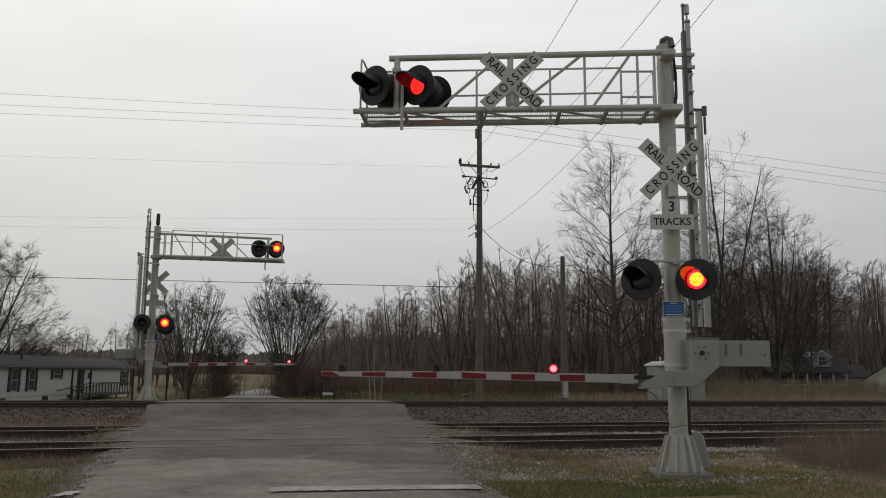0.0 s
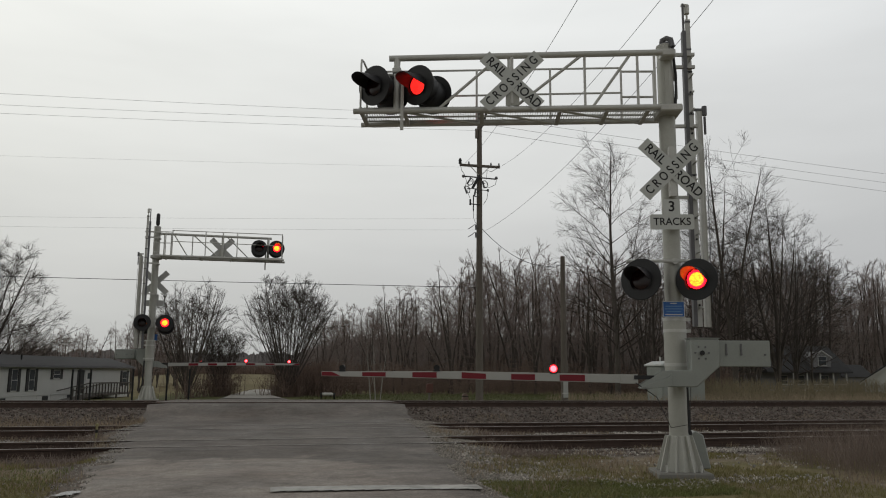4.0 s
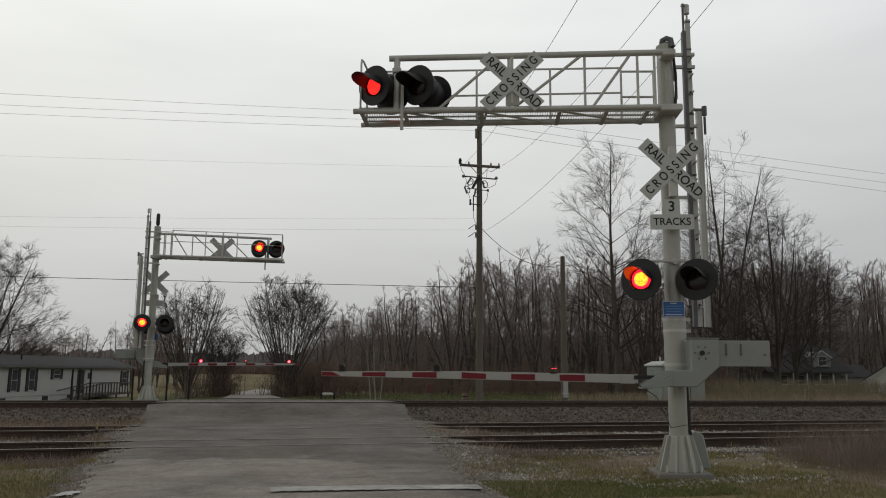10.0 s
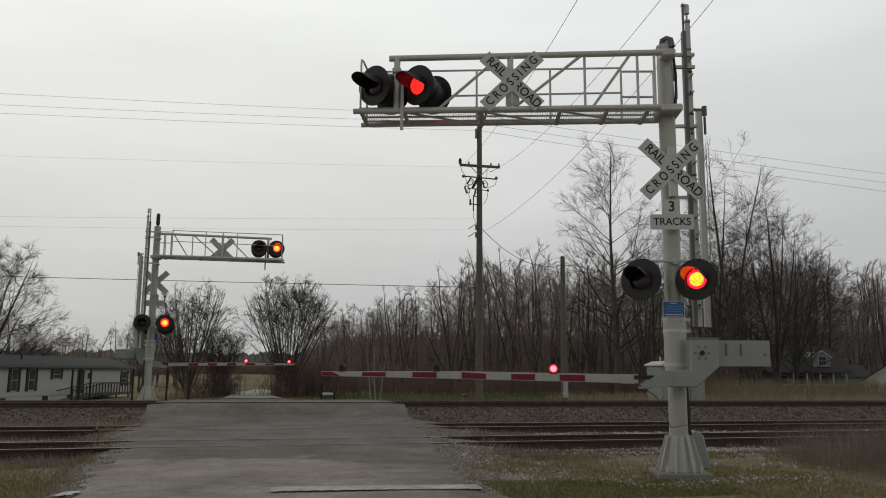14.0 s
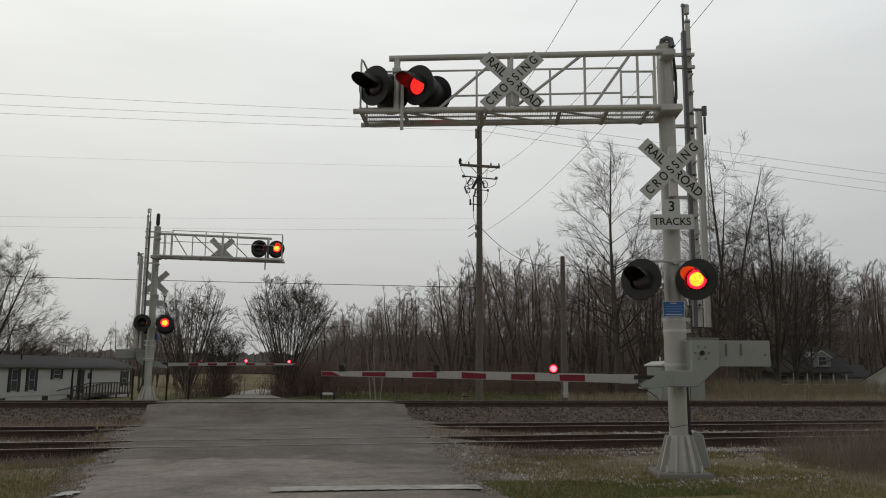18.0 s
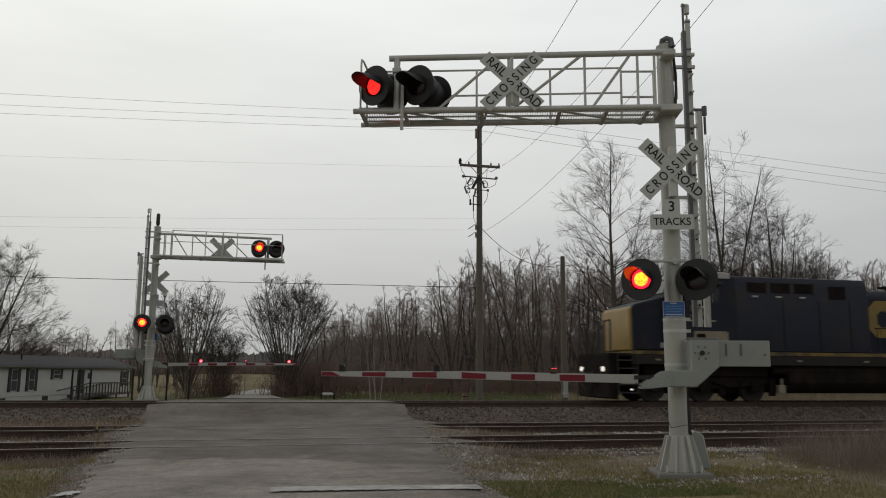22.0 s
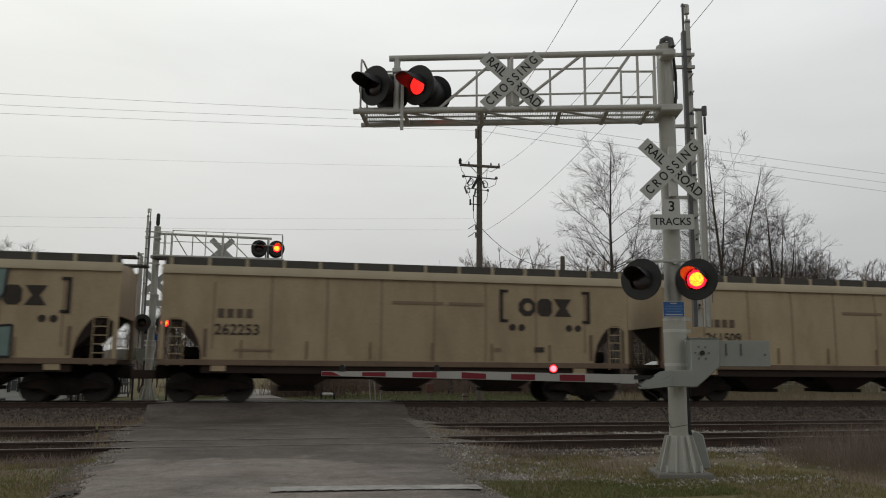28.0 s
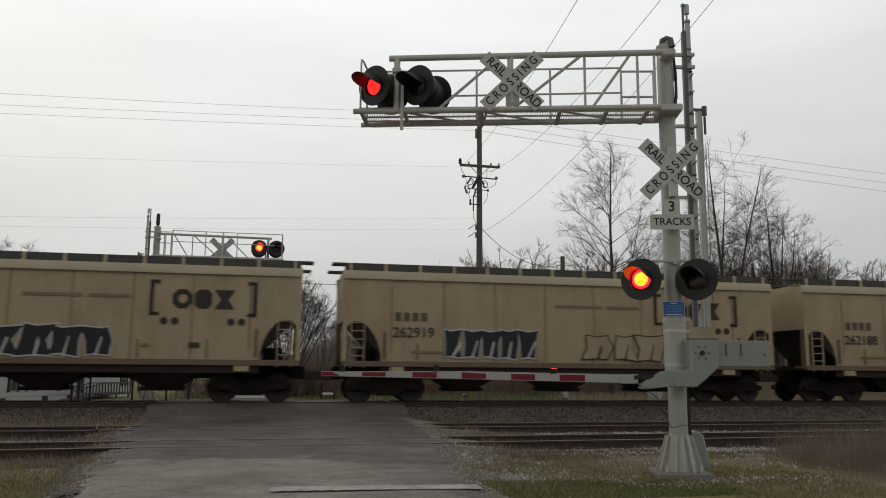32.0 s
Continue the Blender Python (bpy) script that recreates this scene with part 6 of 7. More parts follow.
for a, q, sag in (((8.97, 38.0, 12.04), (5.84, 14.6, 9.23), 0.34), ((10.90, 38.0, 12.01), (7.72, 14.6, 9.43), 0.42), ((9.85, 38.0, 8.49), (8.96, 14.6, 9.56), 0.62)):
    wire("overhead_wire", "service line rising over the road from the pole", a, q, sag, 0.0065)
for z0, z1 in ((14.49, 14.62), (13.93, 14.2), (13.51, 13.8), (11.43, 11.86), (8.50, 9.2), (8.04, 8.62)):
    # from far off in the west to the pole
    slope = (z1 - z0) / 23.2
    wire("overhead_wire", "thin power line along the railway", (-60.0, 43.5, z0 - slope * 46 + 1.4), (POLE_A[0], POLE_A[1], z1), 0.45, 0.0065 if z0 > 12 else 0.003)
wire("overhead_wire", "dark telephone cable across the view", (-40, 40, 5.9), (POLE_A[0], POLE_A[1], 5.72), 0.12, 0.014)
for z0, z1 in ((14.62, 13.85), (14.2, 13.3), (13.8, 12.75)):
    wire("overhead_wire", "power line running east from the pole", (POLE_A[0], POLE_A[1], z0), (62, 42.0, z1 + (z1 - z0) * 1.0), 0.35, 0.008)
wire("service_drop", "slack service cable between the poles", (9.75, 38.0, 8.8), (14.85, 40, 7.3), 0.75, 0.014)

# ---- trees ----
FINEST = (0.006, 0.0085)      # the thinnest twigs of the nearer trees


def limbs(rng, p, d, length, r, depth, out, lift=0.05, wig=0.035, angle=(22, 42), kids=5, shrink=(0.34, 0.60), nseg=5):
    """A nearly straight branch in short lengths, with its side branches, collected as (a, b, ra, rb)."""
    step = length / nseg
    r1 = max(r * 0.25, FINEST[0])
    for i in range(nseg):
        d = (d + Vector((rng.gauss(0, wig), rng.gauss(0, wig), rng.gauss(0, wig) + lift))).normalized()
        q = p + d * step
        ra, rb = r + (r1 - r) * i / nseg, r + (r1 - r) * (i + 1) / nseg
        out.append((p, q, ra, rb))
        if depth > 0 and (i > 0 or nseg < 4):
            n = kids // nseg + (1 if rng.random() < (kids % nseg) / nseg + 0.25 else 0)
            for _ in range(n):
                side = d.orthogonal().normalized()
                side.rotate(Matrix.Rotation(rng.uniform(0, 2 * pi), 3, d))
                a = radians(rng.uniform(*angle))
                limbs(rng, p.lerp(q, rng.random()), (d * cos(a) + side * sin(a)).normalized(), length * rng.uniform(*shrink) * (1.15 - 0.5 * i / nseg), max(rb * 0.55, FINEST[1]), depth - 1, out, lift, wig * 1.25, angle, kids, shrink, {3: 4, 2: 3}.get(depth, 1) if depth < 4 else 4)
        p = q


def wood_mesh(name, segs, material, sides):
    n = len(segs)
    a = np.array([tuple(s[0]) for s in segs])
    b = np.array([tuple(s[1]) for s in segs])
    ra, rb = np.array([s[2] for s in segs]), np.array([s[3] for s in segs])
    d = b - a
    d /= np.linalg.norm(d, axis=1)[:, None] + 1e-9
    ref = np.where(np.abs(d[:, 2:3]) < 0.9, np.array([[0, 0, 1.0]]), np.array([[1.0, 0, 0]]))
    u = np.cross(d, ref)
    u /= np.linalg.norm(u, axis=1)[:, None]
    w = np.cross(d, u)
    vs = np.empty((n, 2 * sides, 3))
    for k in range(sides):
        c, s = cos(2 * pi * k / sides), sin(2 * pi * k / sides)
        vs[:, k] = a + (u * c + w * s) * ra[:, None]
        vs[:, sides + k] = b + (u * c + w * s) * rb[:, None]
    fs = []
    for k in range(sides):
        k2 = (k + 1) % sides
        fs.append((k, k2, sides + k2, sides + k))
    faces = (np.array(fs)[None] + (np.arange(n) * 2 * sides)[:, None, None]).reshape(-1, 4)
    me = bpy.data.meshes.new(name)
    me.from_pydata(vs.reshape(-1, 3).tolist(), [], faces.tolist())
    me.shade_smooth()
    me.materials.append(material)
    return me


def crown_tree(seed, h, reach, leaders=1, first=0.22, limb_count=34, r=0.22, mid=0.5, side=9, twigs=7, fine=0.0075, lean=0.10, twig=None, split=0.08, rise=(20, 50), lift=0.012, bend=0.07, wander=0.028):
    """Trunk and crown meshes of a bare tree whose limbs rise outwards as far as a rounded crown of the given reach."""
    rng = random.Random(seed)
    trunk, crown = [], []
    zc = h * mid

    def outside(p, k):
        d = sqrt(p.x * p.x + p.y * p.y) / (reach * k)
        if p.z > zc:
            return d * d + ((p.z - zc) / (h * k - zc)) ** 2 > 1
        return d > 0.25 + 0.75 * (p.z / zc) ** 0.7

    def twiggy(p, d, n, size):
        for _ in range(n):
            e = (d + Vector((rng.gauss(0, 0.5), rng.gauss(0, 0.5), rng.gauss(0.08, 0.40)))).normalized()
            q = p + e * size * rng.uniform(0.5, 1.2)
            crown.append((p, q, fine, fine * 0.6))
            if rng.random() < 0.6:
                e2 = (e + Vector((rng.gauss(0, 0.5), rng.gauss(0, 0.5), rng.gauss(0.1, 0.4)))).normalized()
                m = p.lerp(q, rng.uniform(0.3, 0.8))
                crown.append((m, m + e2 * size * rng.uniform(0.3, 0.6), fine * 0.8, fine * 0.55))

    def branch(p, d, rb, level, limit):
        """Grows until it meets the edge of the crown."""
        k = rng.uniform(0.80, 1.06)
        step = max(h * (0.045 if level == 0 else 0.032), 0.3)
        pts = [p]
        for _ in range(limit):
            d = (d + Vector((rng.gauss(0, bend), rng.gauss(0, bend), rng.gauss(lift, bend)))).normalized()
            q = pts[-1] + d * step
            pts.append(q)
            if outside(q, k):
                break
        n = len(pts) - 1
        r1 = max(fine * 1.1, rb * 0.16)
        for i in range(n):
            ra, rc = rb + (r1 - rb) * (i / n) ** 0.8, rb + (r1 - rb) * ((i + 1) / n) ** 0.8
            crown.append((pts[i], pts[i + 1], ra, rc))
            dd = (pts[i + 1] - pts[i]).normalized()
            if level == 0 and i >= n * 0.15:
                m = side / n
                for _ in range(int(m) + (1 if rng.random() < m % 1 else 0)):
                    o = dd.orthogonal().normalized()
                    o.rotate(Matrix.Rotation(rng.uniform(0, 2 * pi), 3, dd))
                    a = radians(rng.uniform(26, 58))
                    branch(pts[i].lerp(pts[i + 1], rng.random()), (dd * cos(a) + o * sin(a)).normalized(), max(rc * 0.5, fine * 1.6), 1, max(2, int((n - i) * 0.9) + 1))
            elif level == 1:
                m = twigs / max(n, 1)
                twiggy(pts[i].lerp(pts[i + 1], rng.random()), dd, int(m) + (1 if rng.random() < m % 1 else 0), h * 0.05)
        twiggy(pts[-1], (pts[-1] - pts[-2]).normalized(), 3, h * 0.05)

    for f in range(leaders):
        az = 2 * pi * (f + rng.random() * 0.6) / leaders
        k = 0 if leaders == 1 else lean * rng.uniform(0.5, 1.3) * (1 if f else 0.35)
        d = Vector((cos(az) * k, sin(az) * k, 1)).normalized()
        p = Vector((0, 0, 0)) if f == 0 else trunk[0][1] * (split * h * rng.uniform(0.6, 1.4) / trunk[0][1].z)
        rr = r if f == 0 else r * rng.uniform(0.5, 0.8)
        top = h * (rng.uniform(0.97, 1.0) if f == 0 else rng.uniform(0.80, 0.97))
        n = 12
        seg = (top - p.z) / n / d.z
        for i in range(n):
            d = (d + Vector((rng.gauss(0, wander), rng.gauss(0, wander), wander))).normalized()
            q = p + d * seg
            ra, rb = rr * (1 - i / n) ** 0.85 + fine * 1.5, rr * (1 - (i + 1) / n) ** 0.85 + fine * 1.5
            trunk.append((p, q, ra, rb))
            if i > 3 and outside(q, 0.98):
                p = q
                break
            if q.z > first * h:
                m = limb_count / leaders / n / (1 - first)
                for _ in range(int(m) + (1 if rng.random() < m % 1 else 0)):
                    a, up = rng.uniform(0, 2 * pi), radians(rng.uniform(*rise))
                    branch(p.lerp(q, rng.random()), Vector((cos(a) * cos(up), sin(a) * cos(up), sin(up))), max(rb * 0.48, fine * 3), 0, 14)
            p = q
        twiggy(p, d, 8, h * 0.05)
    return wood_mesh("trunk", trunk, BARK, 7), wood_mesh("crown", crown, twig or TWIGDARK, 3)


def vase_tree(seed, h, reach, stems=18):
    """Many stems that part at the ground and fan into a domed crown."""
    return crown_tree(seed, h, reach, stems, 0.16, stems * 5, 0.070, 0.45, 8, 5, 0.0066, 0.48, TWIGDARK, 0.02, (40, 66), 0.03, 0.05)


def stand_tree(meshes, x, y, label, turn=0.0, scale=1.0, group="", name="bare_tree"):
    t = thing(name, label, "tree", pose(x, y, land(x, y) - 0.06, 0, 0, turn), group)
    for n, me in zip(("trunk", "crown"), meshes):
        part(n, me, BARK, t).matrix_basis = Matrix.Diagonal((scale, scale, scale, 1))
    return t


T1 = crown_tree(11, 18.6, 3.9, 1, 0.22, 46, 0.20, 0.5, 9, 7, 0.0062)
T2 = crown_tree(23, 19.4, 3.4, 2, 0.22, 50, 0.20, 0.5, 9, 7, 0.0062, lean=0.06)
T3 = crown_tree(37, 16.0, 6.0, 5, 0.15, 66, 0.20, 0.45, 9, 6, 0.0062, lean=0.22)
T4 = crown_tree(41, 12.6, 7.0, 6, 0.12, 90, 0.22, 0.40, lean=0.34)
BUSH = vase_tree(5, 8.6, 3.9, 26)
BUSH_B = vase_tree(8, 8.2, 3.4, 22)
stand_tree(T1, 0.446 * 51, 51, "tall bare tree with fine ascending branches", 20, 0.965)
stand_tree(T2, 0.622 * 52, 52, "tall bare forked tree by the tracks", 75, 0.965)
stand_tree(T3, 0.685 * 54, 54, "wide bare tree with spreading crown", 10, 0.94)
stand_tree(T2, 0.592 * 55, 55, "slim bare tree among others", 200, 0.84)
stand_tree(T3, 0.715 * 58, 58, "bare tree with many fine twigs", 130, 0.78)
stand_tree(T1, 0.74 * 62, 62, "bare tree leaning over the houses", 250, 0.55)
stand_tree(T1, 0.50 * 60, 60, "bare tree behind the signal", 140, 0.72)
stand_tree(BUSH_B, -0.104 * 56, 56, "bare domed tree with many stems beside the lane", 40, 0.93)
stand_tree(BUSH, -0.066 * 58, 58, "low bare bush beside the lane", 120, 0.56)
stand_tree(BUSH, 0.013 * 57, 57, "bare vase-shaped tree with many stems", 190, 0.97)
stand_tree(T4, -0.335 * 70, 70, "large dense bare tree beside the mobile home", 60)
stand_tree(T4, -0.30 * 86, 86, "bare tree behind the mobile home", 200, 0.62)
stand_tree(BUSH_B, -0.365 * 66, 66, "bare many-stemmed tree beside the mobile home", 100, 1.0)

SKY = [(-0.40, 0.10), (-0.30, 0.05), (-0.25, 0.045), (-0.20, 0.060), (-0.14, 0.055), (0.02, 0.055), (0.06, 0.065), (0.11, 0.090), (0.16, 0.095), (0.20, 0.095), (0.235, 0.13), (0.30, 0.150), (0.40, 0.150), (0.50, 0.140), (0.62, 0.165), (0.75, 0.155), (0.80, 0.145), (0.90, 0.155), (1.1, 0.13)]
FINEST = (0.007, 0.009)
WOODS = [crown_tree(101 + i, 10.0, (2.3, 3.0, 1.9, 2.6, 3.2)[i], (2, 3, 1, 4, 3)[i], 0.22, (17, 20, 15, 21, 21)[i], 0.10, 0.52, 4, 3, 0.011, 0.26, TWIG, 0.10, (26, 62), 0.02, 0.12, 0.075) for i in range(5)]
wr = random.Random(77)
for i in range(150):
    k = 0.05 + 0.92 * ((i * 0.6180339) % 1) if i < 112 else wr.uniform(-0.30, -0.11)
    y = wr.uniform(66, 104) if i < 112 else wr.uniform(92, 130)
    if k > 0.66 and y < 104:
        y += 42
    hgt = piecewise(k, SKY) * y * wr.uniform(0.80, 1.10) + 2.3
    stand_tree(WOODS[i % 5], k * y, y, "slender bare tree in the wood" if i < 112 else "small bare tree on the far field edge", wr.uniform(0, 360), hgt / 10.0, "bare trees of the wood")


def brush():
    """Undergrowth at the foot of the wood: stems and twigs past counting."""
    rng = random.Random(9)
    segs = []
    for i in range(4200):
        k = rng.uniform(0.03, 0.92)
        y = rng.uniform(63, 95) if k < 0.62 else rng.uniform(100, 130)
        x = k * y
        h = rng.uniform(0.8, 4.2) * (0.75 + 0.5 * noise.noise((x * 0.12, y * 0.12, 0)))
        p = Vector((x, y, land(x, y) - 0.05))
        d = Vector((rng.gauss(0, 0.25), rng.gauss(0, 0.25), 1)).normalized()
        q = p + d * h
        segs.append((p, q, 0.026, 0.010))
        for _ in range(5):
            t = rng.uniform(0.2, 0.95)
            a = p.lerp(q, t)
            b = a + Vector((rng.gauss(0, 0.75), rng.gauss(0, 0.5), rng.uniform(-0.1, 0.8)))
            segs.append((a, b, 0.020, 0.010))
    for i in range(900):
        k, y = rng.uniform(0.012, 0.08), rng.uniform(57, 64)
        x = k * y
        p = Vector((x, y, land(x, y) - 0.05))
        q = p + Vector((rng.gauss(0, 0.4), rng.gauss(0, 0.4), rng.uniform(0.7, 2.6)))
        segs.append((p, q, 0.022, 0.010))
        for _ in range(5):
            a = p.lerp(q, rng.uniform(0.2, 0.95))
            segs.append((a, a + Vector((rng.gauss(0, 0.35), rng.gauss(0, 0.35), rng.uniform(0.1, 0.6))), 0.011, 0.007))
    for k0, y0, sp, n in ((-0.104, 56, 0.6, 60), (-0.066, 58, 0.65, 230), (0.010, 57, 0.7, 170)):
        for i in range(n):
            x, y = k0 * y0 + rng.gauss(0, sp), y0 + rng.gauss(0, sp)
            p = Vector((x, y, land(x, y) - 0.05))
            q = p + Vector((rng.gauss(0, 0.3), rng.gauss(0, 0.3), rng.uniform(0.4, 2.3)))
            segs.append((p, q, 0.016, 0.008))
            for _ in range(5):
                a = p.lerp(q, rng.uniform(0.2, 0.95))
                segs.append((a, a + Vector((rng.gauss(0, 0.3), rng.gauss(0, 0.3), rng.uniform(0.0, 0.5))), 0.011, 0.007))
    # the hedgerow at the far edge of the field
    for i in range(900):
        x, y = rng.uniform(-44, 18), rng.uniform(246, 258)
        p = Vector((x, y, land(x, y) - 0.1))
        q = p + Vector((rng.gauss(0, 0.6), 0, rng.uniform(1.4, 3.6)))
        segs.append((p, q, 0.13, 0.08))
        for _ in range(3):
            a = p.lerp(q, rng.uniform(0.1, 0.9))
            segs.append((a, a + Vector((rng.gauss(0, 0.9), 0, rng.uniform(0.0, 0.8))), 0.06, 0.03))
    ob = new("undergrowth", wood_mesh("undergrowth", segs, BRUSH, 3))
    tagged(ob, "dense brown bare undergrowth at the foot of the wood", "undergrowth", kind="stuff")
    # dry shrubs close to the houses and the tracks
    segs = []
    for i in range(1700):
        c = rng.choice(((0.64, 46), (0.69, 48), (0.60, 45), (0.74, 50), (0.78, 60), (0.83, 62)))
        y = c[1] + rng.gauss(0, 1.6)
        x = c[0] * c[1] + rng.gauss(0, 1.6)
        p = Vector((x, y, land(x, y) - 0.03))
        q = p + Vector((rng.gauss(0, 0.25), rng.gauss(0, 0.25), rng.uniform(0.4, 1.5)))
        segs.append((p, q, 0.012, 0.007))
        segs.append((p.lerp(q, 0.5), q + Vector((rng.gauss(0, 0.3), rng.gauss(0, 0.3), 0.1)), 0.009, 0.006))
    tagged(new("dry_shrubs", wood_mesh("dry_shrubs", segs, SHRUB, 3)), "straw-coloured dry shrubs and weeds", "shrubs", kind="stuff")


def thicket():
    """The depth of the wood behind its first rows: slender stems past counting."""
    rng = random.Random(31)
    segs = []
    for i in range(1900):
        k = rng.uniform(0.035, 1.0)
        y = rng.uniform(88, 150) if k < 0.66 else rng.uniform(112, 170)
        x = k * y
        h = piecewise(k, SKY) * y * rng.uniform(0.40, 0.95) + 1.4
        p = Vector((x, y, land(x, y) - 0.05))
        d = Vector((rng.gauss(0, 0.20), rng.gauss(0, 0.10), 1)).normalized()
        q = p + d * h
        m = p.lerp(q, 0.5) + Vector((rng.gauss(0, 0.8), 0, 0))
        segs += [(p, m, 0.035, 0.03), (m, q, 0.03, 0.010)]
        for _ in range(13):
            f = rng.uniform(0.12, 0.98)
            a = p.lerp(m, f * 2) if f < 0.5 else m.lerp(q, f * 2 - 1)
            b = a + Vector((rng.gauss(0, 1.1), rng.gauss(0, 0.5), rng.uniform(0.1, 1.8)))
            segs.append((a, b, 0.036, 0.014))
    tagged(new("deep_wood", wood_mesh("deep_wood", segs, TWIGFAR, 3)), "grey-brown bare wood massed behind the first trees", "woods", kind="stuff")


thicket()
BRUSH = mat("brown_brush", (0.215, 0.155, 0.126), 0.95, 0, 0.3, 0.2, 3, 0)
SHRUB = mat("straw_shrub", (0.28, 0.235, 0.150), 0.95, 0, 0.35, 0.4, 3, 0)
brush()


def far_woods():
    """The wooded skyline far behind, a low uneven bank."""
    vs, fs, n = [], [], 1400
    rr = random.Random(2)
    for i in range(n + 1):
        a = radians(-75 + 150 * i / n)
        for j, (d, z) in enumerate(((420, -1.5), (430, 0.55), (450, 1.0))):
            east = min(max((math.degrees(a) - 1.5) / 4.0, 0), 1)
            top = 11 + 11 * east + (2.5 + 2 * east) * noise.noise((i * 0.09, 0, 0)) + (2.0 + 2.5 * east) * noise.noise((i * 0.7, 3, 0)) + rr.uniform(-0.8, 0.8) * (1 + 1.5 * east) if j else 0
            vs.append((d * sin(a), d * cos(a), z * top if j else -1.6))
    for i in range(n):
        for j in range(2):
            fs.append((3 * i + j, 3 * i + 3 + j, 3 * i + 4 + j, 3 * i + 1 + j))
    me = bpy.data.meshes.new("backdrop")
    me.from_pydata(vs, [], fs)
    # the horizon haze is mixed into this grey-brown tree colour
    me.materials.append(mat("far_trees", (0.13, 0.117, 0.112), 1, 0, 0.3, 0.05, 0.6, 0))
    tagged(new("backdrop", me), "hazy bare woods on the horizon", "woods", kind="structure")


far_woods()

# ---- buildings ----
SIDING = mat("white_vinyl_siding", (0.56, 0.565, 0.545), 0.6, 0, 0.06, 0.6, 30, 0.03, (0.4, 0.39, 0.36), 0.25)
SHINGLE = mat("dark_shingles", (0.052, 0.052, 0.054), 0.9, 0, 0.2, 1.5, 25, 0.3)
HOUSEGREY = mat("grey_siding", (0.21, 0.21, 0.215), 0.7, 0, 0.1, 0.8, 30, 0.05)
SHUTTER = mat("dark_shutter", (0.02, 0.021, 0.022), 0.6)
PANE = mat("window_glass", (0.07, 0.08, 0.09), 0.1, 0, 0.1, 1, 5, 0)
TRIM = mat("white_trim", (0.55, 0.55, 0.53), 0.6, 0, 0.05)
DECK = mat("grey_deck_wood", (0.10, 0.09, 0.08), 0.9, 0, 0.2, 2, 30, 0.2)


def window(parent, x, z0, w, h, y, shutters=True):
    f = part("window", Mesh().box(x - w / 2 - 0.06, y - 0.05, z0 - 0.06, x + w / 2 + 0.06, y + 0.02, z0 + h + 0.06), TRIM, parent, "white-framed window", 0.01)
    for k in range(2):
        part("pane", Mesh().box(x - w / 2, y - 0.06, z0 + k * h / 2 + 0.02, x + w / 2, y - 0.045, z0 + (k + 1) * h / 2 - 0.02), PANE, f)
    if shutters:
        for s in (-1, 1):
            part("shutter", Mesh().box(x + s * (w / 2 + 0.24) - 0.16, y - 0.07, z0 - 0.06, x + s * (w / 2 + 0.24) + 0.16, y, z0 + h + 0.06), SHUTTER, f, "dark louvred shutter")


